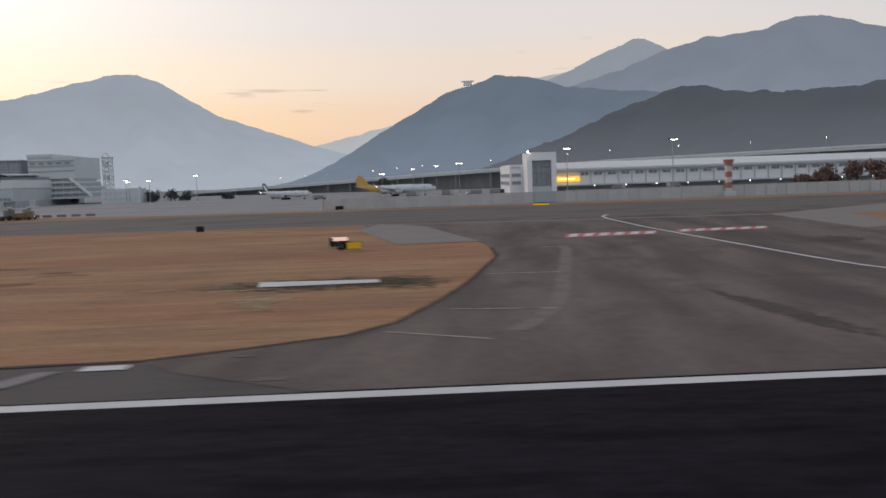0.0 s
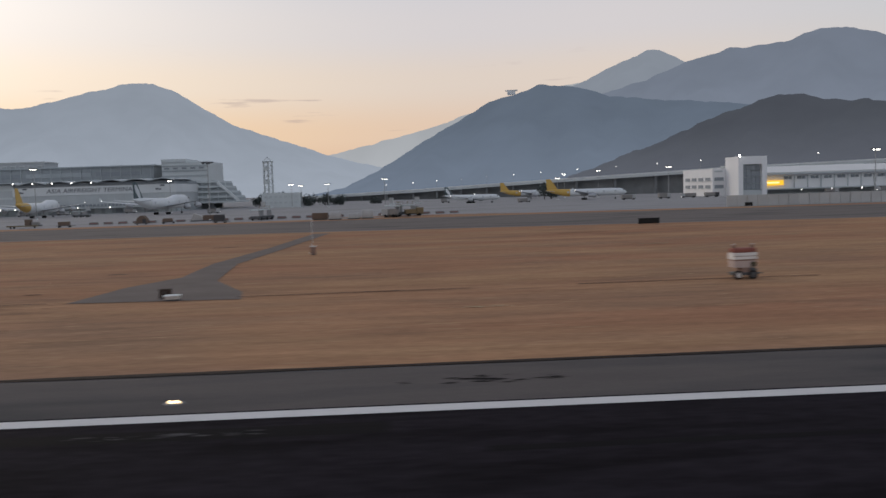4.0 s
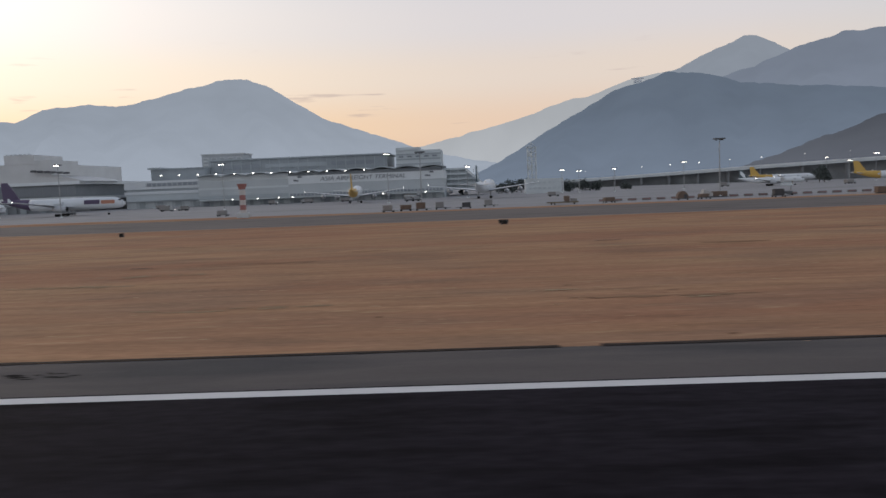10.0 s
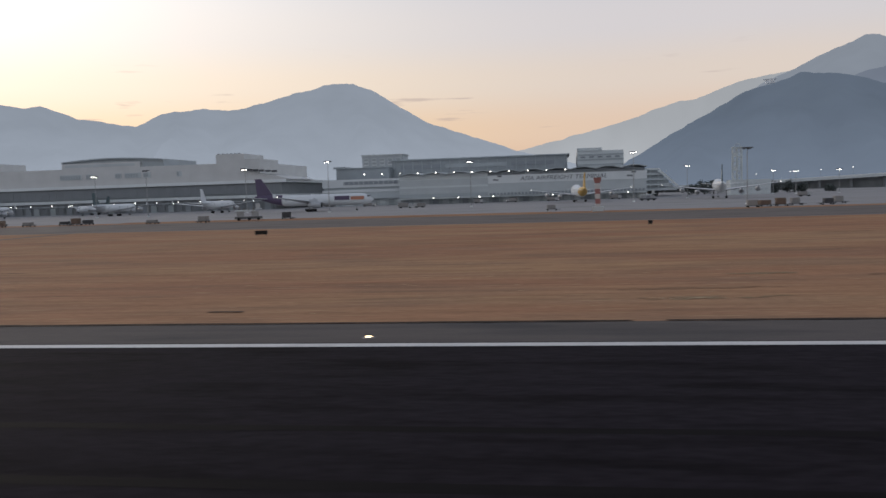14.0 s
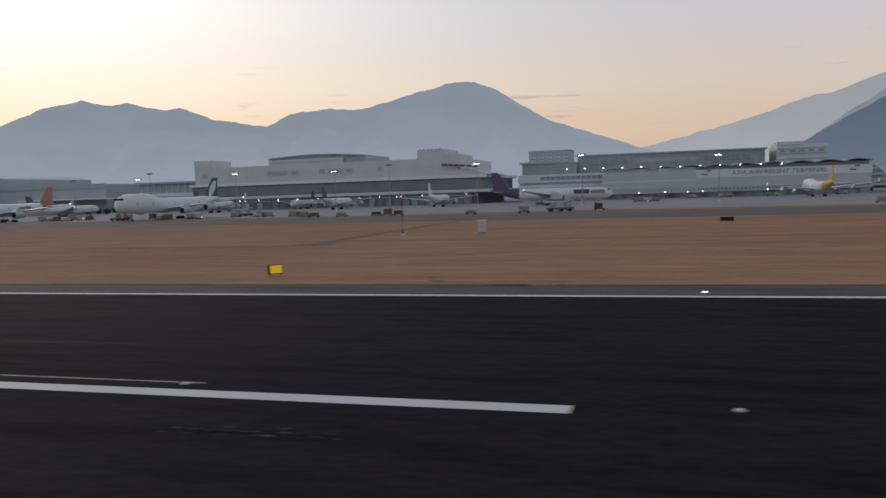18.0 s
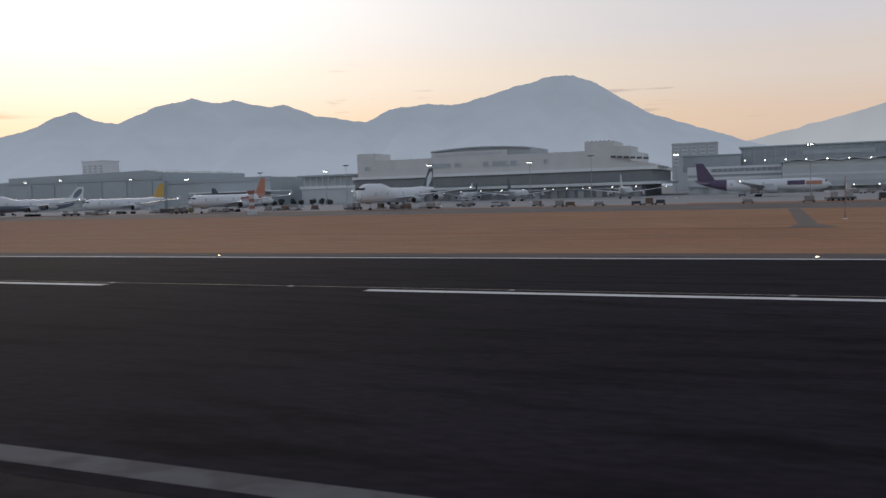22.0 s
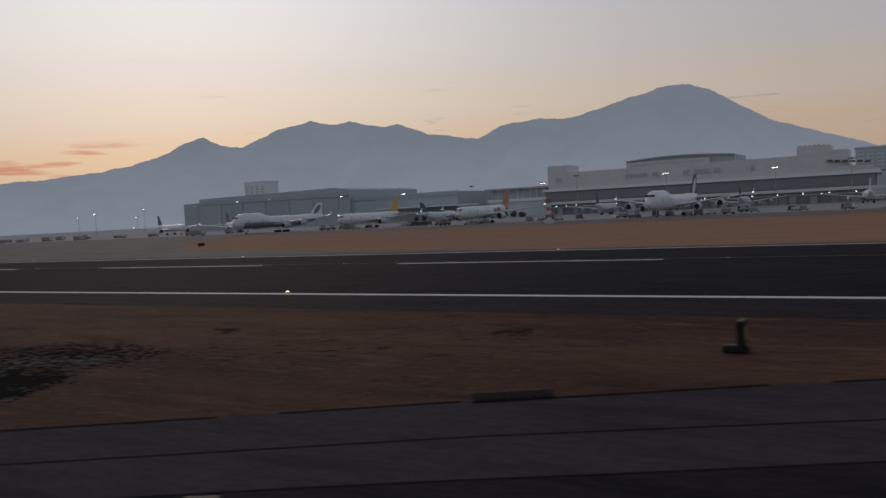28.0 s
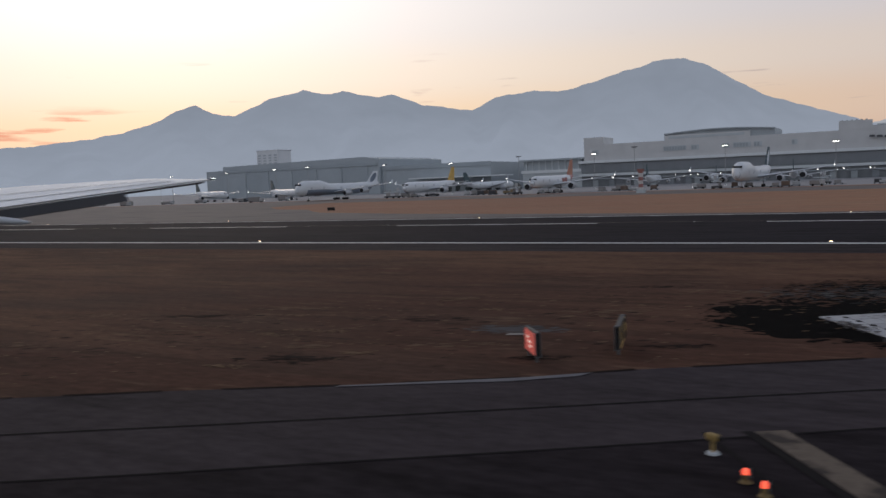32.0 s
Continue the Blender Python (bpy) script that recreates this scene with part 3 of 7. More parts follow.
for line in ([(-6, 9.2), (0, 8.7), (11.5, 7.84), (25, 6.8), (38, 6.1), (48, 6.15), (72, 5.6), (92, 5.7), (300, 5.7)], [(-6, 11.4), (2, 11.2), (20, 10.4), (40, 9.55), (70, 9.0), (80, 9.3), (90, 9.5), (300, 9.5)]):
    side = [[along(s, float(np.interp(s, *zip(*line))) + 0.1 * noise.noise(Vector((s * 0.1, line[0][1], 0))) + d) for s in range(-6, 300, 4)] for d in (0.0, 0.1)]
    surface("pavement_seam", side[0] + side[1][::-1], SEAM, 0.042, "dark tar seam along the taxiway shoulder", "seam")
LIP = material("grey_concrete_lip", (0.15, 0.145, 0.155), 0.9, spread=0.3, size=1.5, fine=20, spec=0.05)
surface("concrete_lip", [along(77.5, 1.92), along(80, 2.14), along(83, 2.06), along(86, 1.99), along(86.2, 2.12), along(83.5, 2.28), along(80.4, 2.55), along(78, 2.3)], LIP, 0.048, "pale concrete lip at the grass edge of the shoulder", "kerb")
# ragged earth edge between grass and shoulder
# North-side earth, its colour darkened along with the backlit grass there.
EARTH_N = material("dark_bare_earth", (0.022, 0.015, 0.013), 0.95, spread=0.3, size=2, fine=30, spec=0.02)
EDGE_EARTH = material("dark_edge_earth", (0.036, 0.024, 0.019), 0.95, spread=0.3, size=2, fine=30)
EARTH = material("bare_earth", (0.06, 0.042, 0.034), 0.95, spread=0.3, size=2, fine=30)


def ragged(name, pts, width, mat, label, seed):
    """A strip with uneven sides along a line of points."""
    left, right = [], []
    for k in range(len(pts) - 1):
        a, b = Vector(pts[k]), Vector(pts[k + 1])
        d = (b - a).normalized()
        n = Vector((-d.y, d.x))
        steps = max(2, int((b - a).length / 1.6))
        for i in range(steps):
            p = a + (b - a) * i / steps
            w = width * (0.6 + 0.9 * abs(noise.noise(Vector((p.x * 0.6, p.y * 0.6, seed)))))
            left.append((p.x + n.x * w, p.y + n.y * w))
            right.append((p.x - n.x * w * 0.8, p.y - n.y * w * 0.8))
    return surface(name, left + right[::-1], mat, 0.046, label, "verge")


for k in range(9):
    ragged("earth_edge_south", [(-24 - 80 * k, 31.4), (-104 - 80 * k, 31.4)], 0.3, EDGE_EARTH, "dark bare earth edge between grass and shoulder", k)
EDGE_N = [(-524.2, -37.6), along(7.2, 3.8), along(13.3, 3.85), along(20, 3.3), along(28, 2.5), along(38, 1.95), along(46, 2.2), along(57, 2.4), along(68, 1.8), along(76, 1.75), along(80, 2.05), along(86, 1.9), along(92, 1.5), along(97, 1.4), along(140, 1.35)]
for k in range(len(EDGE_N) - 1):
    ragged("earth_edge_north", EDGE_N[k:k + 2], 0.1, EARTH_N, "dark bare earth edge between grass and taxiway", 20 + k)
ragged("earth_edge_entry", [(-23, 31.3), (-17.2, 31.6), (-13.5, 33.4), (-9.6, 35.7), (-7.5, 39), (-5.8, 44.8), (-4.2, 51.1), (-2.1, 60.6), (1.0, 75.5), (1.4, 86.8)], 0.28, EARTH, "dark bare earth edge round the grass corner", 40)

ragged("drain_line", [(-469, 84.6), (-490, 85.2), (-512, 85.6)], 0.25, EARTH, "narrow dark drain line in the grass", 71)

# ---- painted markings ----
STRIPE0, PERIOD, DASH = -30.69, 48.31, 28.8
surface("side_stripe_south", rect(-2600, 1500, 24.42, 25.14), WHITE_PAINT, 0.028, "white painted runway side stripe", "road marking")
surface("side_stripe_north", rect(-2600, -499, -30.57, -29.8), WHITE_PAINT, 0.028, "white painted runway side stripe", "road marking")
FADED = material("faded_road_paint", (0.2, 0.19, 0.19), 0.7, spread=0.3, size=3, fine=50)
DIRTY_STRIPE = material("dirty_stripe_paint", (0.125, 0.12, 0.126), 0.8, spread=0.45, size=1.2, fine=24, dark=(0.075, 0.07, 0.074), patch=(0.48, 0.62), spec=0.05)
OLD_DASH = material("yellowed_dash_paint", (0.36, 0.315, 0.25), 0.7, spread=0.35, size=2, fine=50, dark=(0.16, 0.14, 0.12), patch=(0.5, 0.68))
surface("side_stripe_north_faded", rect(-499, 1500, -30.25, -29.4), DIRTY_STRIPE, 0.028, "worn grey runway side stripe", "road marking")
for k in range(26):
    x = STRIPE0 - PERIOD * k
    tagged(surface("centre_stripe", rect(x - DASH, x, -2.08, -1.31), WHITE_PAINT, 0.028, "white painted runway centre-line dash", "road marking"), group="centre-line dashes")
surface("centre_joint", rect(-2600, -428.8, -0.52, -0.39), OLD_DASH, 0.028, "thin pale joint beside the runway centre line", "joint")
surface("edge_dash", rect(-18.95, -17.25, 29.95, 30.85), WHITE_PAINT, 0.05, "white painted dash at the shoulder edge", "road marking")
for x0, y0, x1, y1, d in [(-4.9, 42.8, 0.7, 41.7, 0.3), (-1.1, 61.4, 4.3, 61.0, 0.3), (6.2, 83.1, 8.4, 82.9, 0.3), (-8.0, 36.1, -3.5, 33.2, 0.3)]:
    surface("edge_dash", [(x0, y0), (x1, y1), (x1, y1 + d), (x0, y0 + d)], OLD_DASH, 0.05, "worn white painted taxiway dash", "road marking")
for quad in ([(10.9, 94.3), (22.0, 95.2), (23.7, 100.6), (12.1, 100.8)], [(24.9, 96.6), (36.2, 97.1), (38.2, 101.6), (26.6, 101.7)]):
    a, b, c, d = (Vector(p) for p in quad)
    surface("hold_bar", [a, b, c, d], RED_PAINT, 0.05, "red painted holding strip", "road marking")
    for k in range(6):
        u, v = (k + 0.1) / 6, (k + 0.68) / 6
        p, q = a + (b - a) * u, a + (b - a) * v
        m, n = d + (c - d) * (u + 0.05), d + (c - d) * (v + 0.05)
        tagged(surface("hold_dash", [p + (m - p) * 0.14, q + (n - q) * 0.14, q + (n - q) * 0.86, p + (m - p) * 0.86], WHITE_PAINT, 0.056, "white slanted dash on the red holding strip", "road marking"), group="holding dashes")


def ribbon(name, pts, w, mat, label, lift=0.05):
    left, right = [], []
    for k, p in enumerate(pts):
        a, b = Vector(pts[max(0, k - 1)]), Vector(pts[min(len(pts) - 1, k + 1)])
        d = (b - a).normalized()
        left.append((p[0] - d.y * w / 2, p[1] + d.x * w / 2))
        right.append((p[0] + d.y * w / 2, p[1] - d.x * w / 2))
    return surface(name, left + right[::-1], mat, lift, label, "road marking")


ribbon("lead_in_line", [(28, 145.3), (25.7, 139), (24.9, 132), (24.3, 108.4), (24.6, 95.6), (25.0, 80.2), (25.5, 64.7), (26.2, 55.5), (27.6, 44), (31, 34), (38, 27.8)], 0.42, WHITE_PAINT, "pale painted taxiway guide line", 0.062)
WORN_EDGE = material("worn_asphalt_band", (0.236, 0.198, 0.174), 0.9, spread=0.4, size=2.5, fine=30, dark=(0.16, 0.13, 0.116), patch=(0.46, 0.66), spec=0.06)
ribbon("worn_edge_band", [(8.6, 84), (8.4, 80.1), (6.0, 67.9), (3.6, 56.0), (2.4, 49.5), (1.0, 43.5), (-0.6, 38.6), (-2.2, 35.2)], 1.0, WORN_EDGE, "faint pale worn band along the taxiway edge", 0.046)
OLD_LINE = material("tan_worn_paint", (0.15, 0.115, 0.085), 0.75, spread=0.25, size=2, fine=40, dark=(0.1, 0.08, 0.065), patch=(0.5, 0.65))
BAND = material("faded_tan_paint", (0.066, 0.051, 0.041), 0.8, spread=0.4, size=2, fine=30, dark=(0.03, 0.025, 0.022), patch=(0.5, 0.66), spec=0.05)
LEAD = [(-506.5, -30.5), (-504.26, -31.62), (-502.97, -32.65), (-502.11, -33.6), (-501.25, -34.89), (-500.74, -36.18), (-500.48, -37.72), (-500.39, -41.68), (-501.77, -48.56), (-505.64, -57.16)]
for off in (-0.22, 0.22):
    ribbon("lead_off_line", [(x + off * 0.9, y + off * 0.5) for x, y in LEAD[:5]], 0.12, YELLOW_PAINT, "yellow painted lead-off line curving from the runway")
    ribbon("lead_off_line", [(x + off, y) for x, y in LEAD[4:]], 0.14, BAND, "worn yellow painted lead-off line curving from the runway")
ribbon("worn_band", [(-506.93, -30.5), (-507.19, -33.6), (-507.27, -36.69), (-506.41, -39.1), (-504.35, -45.12)], 0.42, BAND, "worn tan painted band beside the lead-off line", 0.052)
ribbon("worn_band", [(-507.19, -36.69), (-500.39, -35.75)], 0.4, BAND, "worn tan painted band beside the lead-off line", 0.054)
surface("hold_line", [(-557.76, -63.38), (-557.04, -63.05), (-551.46, -72.23), (-552.18, -72.62)], OLD_LINE, 0.05, "worn tan painted line across the exit taxiway", "road marking")
WORN_LINE = material("dirty_tan_paint", (0.15, 0.12, 0.095), 0.8, spread=0.45, size=0.9, fine=16, dark=(0.045, 0.037, 0.033), patch=(0.46, 0.6), spec=0.05)
surface("hold_line", [(-583.14, -77.4), (-582.45, -77.03), (-577.05, -85.15), (-577.8, -85.55)], WORN_LINE, 0.05, "worn tan painted line across the exit taxiway", "road marking")
surface("hold_line_edge", [(-583.42, -77.5), (-583.18, -77.4), (-577.85, -85.55), (-578.1, -85.65)], SEAM, 0.05, "dark tar edge beside the worn line", "road marking")
surface("hold_line_edge", [(-584.3, -77.9), (-584.2, -77.85), (-578.9, -86.0), (-579.0, -86.05)], SEAM, 0.05, "thin dark seam beside the worn line", "road marking")
surface("entry_bar", [(-21.6, 27.5), (-20.3, 27.5), (-19.6, 30.1), (-20.5, 30.1)], FADED, 0.05, "worn pale painted bar at the shoulder", "road marking")
# tyre marks and repaired patches
RUBBER = material("tyre_rubber", (0.0095, 0.0082, 0.0092), 0.8, spread=0.4, size=6, fine=30, stretch=(0.1, 1, 1), spec=0.03)
rnd = random.Random(5)
for k in range(34):
    x, y = rnd.uniform(-620, 60), rnd.uniform(-30, 23)
    ln = rnd.uniform(18, 70)
    surface("rubber_streak", [(x, y), (x + ln, y + rnd.uniform(-0.5, 0.5)), (x + ln, y + rnd.uniform(0.25, 0.7)), (x, y + rnd.uniform(0.25, 0.7))], RUBBER, 0.024 + 0.00002 * k, "black tyre rubber streak on the runway", "tyre mark")
surface("shoulder_slab", [(-290, 30.4), (-290.4, 31.1), (-296.2, 31.1), (-295.6, 30.4)], PALE, 0.05, "pale concrete drain slab at the shoulder edge", "drain")

# ---- grass detail ----
GRASS_WORN = material("worn_grass", (0.285, 0.17, 0.105), 0.95, spread=0.35, size=5, fine=30, spec=0.02, stretch=(0.4, 2, 1))
# Darker copy of the worn grass, with the north side's dimness in its colour.
NORTH_WORN = material("north_worn_grass", (0.125, 0.079, 0.053), 0.95, spread=0.35, size=3, fine=30, spec=0.02)
TUSSOCK = material("dry_tussock", (0.44, 0.285, 0.165), 0.95, spread=0.35, size=1.5, fine=20)
BURNT = material("scorched_ground", (0.0035, 0.003, 0.003), 0.95, spread=0.6, size=1.0, fine=30, dark=(0.016, 0.014, 0.014), patch=(0.66, 0.8), bump=0.4, spec=0.02)

TAXI_STAIN = material("dark_taxiway_stain", (0.112, 0.091, 0.083), 0.9, spread=0.3, size=3, fine=30, spec=0.05)
PALE_ASH = material("grey_ash", (0.07, 0.066, 0.066), 0.95, spread=0.4, size=1, fine=20)


def blob(name, cx, cy, a, b, turn, mat, label, seed, lift=0.05, n=44, rag=0.35):
    pts = []
    for k in range(n):
        w = 2 * math.pi * k / n
        f = 1 + rag * noise.noise(Vector((math.cos(w) * 2.2, math.sin(w) * 2.2, seed)))
        u, v = a * f * math.cos(w), b * f * math.sin(w)
        pts.append((cx + u * math.cos(turn) - v * math.sin(turn), cy + u * math.sin(turn) + v * math.cos(turn)))
    return surface(name, pts, mat, lift, label, "ground patch")


PALE_SOIL = material("pale_dry_soil", (0.30, 0.2, 0.115), 0.95, spread=0.3, size=3, fine=30)
SAND = material("pale_sand", (0.42, 0.31, 0.19), 0.95, spread=0.3, size=2, fine=30)
GREEN = material("green_weeds", (0.058, 0.056, 0.032), 0.95, spread=0.4, size=1.5, fine=25)
surface("slab", [(-18.0, 58.4), (-9.2, 58.7), (-9.4, 60.5), (-18.4, 61.4)], WHITE_PAINT, 0.075, "long pale concrete slab in the grass", "slab")
def mottled(name, cx, cy, a, b, turn, mat, label, seed, count, size, lift=0.03, fx=1.9, fy=0.6):
    """A patch of many small ragged flecks, dense in the middle and loose at the rim."""
    r = random.Random(seed)
    bm = bmesh.new()
    for k in range(count):
        w, q = r.uniform(0, 2 * math.pi), r.random() ** 0.6 * (1 + 0.35 * r.random())
        u, v = a * q * math.cos(w), b * q * math.sin(w)
        x, y = cx + u * math.cos(turn) - v * math.sin(turn), cy + u * math.sin(turn) + v * math.cos(turn)
        s = size * r.uniform(0.4, 1.3) * (1.25 - 0.6 * min(1, q))
        z = gz(y) + lift + 0.00035 * (k % 24)
        ring = []
        for i in range(9):
            g = 2 * math.pi * i / 9
            f = s * r.uniform(0.55, 1.2)
            ring.append(bm.verts.new((x + f * fx * math.cos(g) * math.cos(turn) - f * fy * math.sin(g) * math.sin(turn), y + f * fx * math.cos(g) * math.sin(turn) + f * fy * math.sin(g) * math.cos(turn), z)))
        bm.faces.new(ring)
    return tagged(part(name, bm, mat), label, "ground patch", kind="stuff")


SCUFF = material("pale_scuff", (0.11, 0.104, 0.106), 0.9, spread=0.5, size=1.5, fine=30, dark=(0.03, 0.028, 0.03), patch=(0.42, 0.55), spec=0.04)
for k, (x, y, ln, w) in enumerate([(-107, 22.6, 3, 0.3), (-131, 22.9, 2.5, 0.3), (-150, 22.2, 3, 0.3), (-177, 22.7, 3, 0.4), (-186, 23.0, 4, 0.5), (-195, 22.6, 5, 0.6), (-203, 23.2, 4, 0.4), (-236, 22.9, 3, 0.3), (-425, -5, 2.5, 0.4), (-415, -9, 3, 0.6), (-60, 18, 1.5, 0.3)]):
    mottled("scuff_mark", x, y, ln, w, 0.0, SCUFF, "pale scuffed patch on the asphalt", 300 + k, 26, 0.12, 0.03)
for k, (x, y, ln, w) in enumerate([(-122, 28.4, 2.5, 0.6), (-158, 28.2, 3, 0.6), (-66, 28.4, 1.5, 0.5), (-33, 28.5, 1.5, 0.5), (-284, 28.6, 2, 0.5), (-318, 28.2, 2.5, 0.4), (-200, 29.2, 3, 0.5), (-380, 28.6, 3, 0.6)]):
    mottled("oil_stain", x, y, ln, w, 0.0, SEAM, "dark oil stain on the shoulder", 330 + k, 24, 0.2, 0.025)
mottled("soil_patch", -14.5, 60.2, 10.5, 2.6, 0.0, PALE_SOIL, "pale sandy patch in the dry grass", 3, 120, 0.55, 0.02)
mottled("weed_patch", -13.4, 59.2, 7.2, 3.4, 0.0, GREEN, "dark green weeds round a concrete slab", 4, 640, 0.24, 0.035)
mottled("weed_patch", -13.2, 59.6, 6.4, 2.2, 0.0, EARTH, "dark soil round a concrete slab", 8, 420, 0.24, 0.03)
mottled("weed_patch", -7.2, 57.6, 2.4, 3.4, 0.3, GREEN, "dark green weeds round a concrete slab", 6, 150, 0.24, 0.035)
mottled("soil_patch", -16.4, 50.6, 2.2, 2.2, 0.5, SAND, "pale sandy streak in the dry grass", 15, 130, 0.22, 0.03)
mottled("soil_patch", -15.6, 47.0, 0.9, 2.4, 0.4, SAND, "pale sandy streak in the dry grass", 17, 50, 0.2, 0.03)
mottled("soil_patch", -20.6, 61.4, 2.4, 1.8, 0.3, SAND, "pale sandy streak in the dry grass", 18, 80, 0.24, 0.03)
mottled("soil_patch", -19.4, 57.0, 3.2, 0.7, 0.1, SAND, "pale sandy streak in the dry grass", 16, 40, 0.3, 0.032)
for k, (x, y, a) in enumerate([(-453, 63.7, 3.2), (-438, 70, 1.6), (-300, 47, 2.2), (-262, 52, 1.6), (-254, 46, 1.2), (-120, 49, 1.8), (-340, 41, 2.0), (-476, 52, 2.4)]):
    mottled("soil_patch", x, y, a, 0.25, 0.0, SAND, "pale sandy streak in the dry grass", 500 + k, 26, 0.16, 0.03)
mottled("soil_patch", -16.0, 55.2, 2.6, 0.9, 0.2, PALE_SOIL, "pale sandy patch in the dry grass", 5, 30, 0.45, 0.02)
for k, (x, y, a, b, turn) in enumerate([(10.8, 38, 7, 0.7, 1.6), (36, 80, 3, 2.0, 1.2)]):
    mottled("oil_stain", x, y, a, b, turn, TAXI_STAIN, "dark worn wheel track on the taxiway", 360 + k, 260, 0.3, 0.045)
for k, (x, y, a, b) in enumerate([(-11.4, 27.3, 0.7, 0.35), (-13.3, 31.7, 0.4, 0.2)]):
    mottled("pale_wear", x, y, a, b, 0.2, WORN_EDGE, "pale worn patch on the taxiway mouth", 380 + k, 26, 0.13, 0.045)
rnd = random.Random(11)
for k in range(60):
    x, y = rnd.uniform(-760, -25), 33.5 + 110 * rnd.random() ** 1.3
    mottled("grass_patch", x, y, rnd.uniform(1.5, 9), rnd.uniform(0.3, 1.0), rnd.uniform(-0.06, 0.06), GRASS_WORN if rnd.random() < 0.6 else PALE_SOIL, "uneven patch of dry grass", k, 22, 0.5, 0.02)
for k in range(26):
    p = along(rnd.uniform(18, 120), -rnd.uniform(2, 18))
    if p[1] > -41:
        continue
    mottled("north_patch", p[0], p[1], rnd.uniform(0.8, 3), rnd.uniform(0.3, 0.9), 0.3, NORTH_WORN if rnd.random() < 0.7 else EARTH_N, "uneven patch of dark dry grass", 200 + k, 24, 0.22)
TUFT_PALE = material("pale_dry_tuft", (0.17, 0.112, 0.07), 0.95, spread=0.3, size=1, fine=10, spec=0.02)
for k in range(3):
    p = along(45 + 30 * k, -9)
    mottled("grass_tufts", p[0], p[1], 20, 8, 0.53, TUFT_PALE, "pale dry tufts in the dark grass", 400 + k, 330, 0.11, 0.03)
    mottled("grass_tufts", p[0], p[1], 20, 8, 0.53, EARTH_N, "dark bare specks in the dry grass", 410 + k, 260, 0.14, 0.028)
for k in range(8):
    mottled("grass_tufts", -80 - 90 * k, 56, 48, 20, 0.0, TUSSOCK, "tan tufts in the dry grass", 420 + k, 170, 0.2, 0.022)
    mottled("grass_tufts", -80 - 90 * k, 60, 48, 24, 0.0, GRASS_WORN, "darker tufts in the dry grass", 430 + k, 24, 0.26, 0.024)
mottled("scorched_patch", -579.8, -59.4, 6.0, 5.4, 0.2, BURNT, "black scorched ground round the concrete pad", 7, 3000, 0.24, 0.03, 1.2, 0.8)
mottled("scorched_patch", -579.2, -51.6, 5.2, 2.9, 0.1, BURNT, "black scorched ground behind the concrete pad", 9, 1100, 0.2, 0.031, 1.3, 0.7)
mottled("scorched_patch", -575.0, -58.0, 2.6, 3.6, 0.3, BURNT, "black scorched ground round the concrete pad", 10, 1100, 0.2, 0.03, 1.2, 0.8)
blob("scorched_core", -580.0, -60.6, 6.0, 4.6, 0.35, BURNT, "solid black scorched ground round the concrete pad", 7, 0.028, 90, 0.6)
blob("scorched_core", -575.6, -58.2, 3.1, 3.6, 0.3, BURNT, "solid black scorched ground round the concrete pad", 21, 0.0282, 70, 0.6)
mottled("ash_patch", -580.2, -53.0, 5.6, 2.6, 0.1, PALE_ASH, "grey ash and dead stalks on the scorched ground", 13, 420, 0.13, 0.05, 2.0, 0.5)
mottled("ash_patch", -576.4, -52.0, 2.4, 1.4, 0.1, PALE_ASH, "grey ash and dead stalks on the scorched ground", 19, 150, 0.14, 0.05, 2.0, 0.5)
mottled("ash_patch", -572.7, -58.0, 1.5, 1.4, 0.3, PALE_ASH, "grey ash and dead stalks on the scorched ground", 23, 46, 0.13, 0.05, 2.0, 0.5)
mottled("scorched_patch", -591.0, -71.3, 0.9, 0.35, 0.4, EARTH_N, "dark patch of ground round the sign", 12, 40, 0.16)
mottled("scorched_patch", -586.9, -68.0, 1.3, 0.3, 0.4, EARTH_N, "dark patch of ground round the sign", 14, 40, 0.16)


for k, (x0, x1, y) in enumerate([(-186, -171, 59.4), (-169, -157.5, 59.6), (-155, -149, 59.8), (-137, -118, 60.0), (-112, -92, 60.2)]):
    ragged("drain_line", [(x0, y), ((x0 + x1) / 2, y + 0.15), (x1, y)], 0.16, EARTH, "narrow dark drain line in the grass", 60 + k)
for k, (x, y, ln, w) in enumerate([(-167.0, 62.4, 2.6, 0.35), (-161, 62.6, 3.2, 0.45), (-153.6, 66.0, 2.0, 0.4), (-152, 81, 2.6, 0.5), (-149, 118, 5, 1.0), (-404, 70, 4, 0.5), (-432, 37.9, 3.4, 0.3), (-366, 36.6, 3.0, 0.6), (-300, 80, 3, 0.5), (-214, 52, 2.6, 0.3), (-250, 95, 4, 0.7), (-54, 48, 2.5, 0.3), (-38, 75, 4, 0.5)]):
    ragged("dark_tussock", [(x, y), (x - ln * 0.5, y + 0.1), (x - ln, y)], w * 0.5, EARTH, "ragged dark strip in the dry grass", 80 + k)


# concrete pad: slabs with dark joints
pad = empty("concrete_pad", pose(-579.32, -62.25, 0.02, 0, 0, 32.5), "white concrete pad of slabs on scorched ground", "slab")
pad.scale = (0.97, 0.89, 1)
MUD = material("dried_mud", (0.085, 0.078, 0.078), 0.95, spread=0.4, size=0.8, fine=20, spec=0.03)
mottled("mud_patch", -578.7, -64.6, 1.5, 0.42, 0.52, MUD, "dried grey mud over the pad's edge", 31, 60, 0.16, 0.12, 1.8, 0.6)
mottled("mud_patch", -576.9, -63.6, 0.9, 0.5, 0.52, MUD, "dried grey mud over the pad's edge", 32, 50, 0.16, 0.12, 1.8, 0.6)
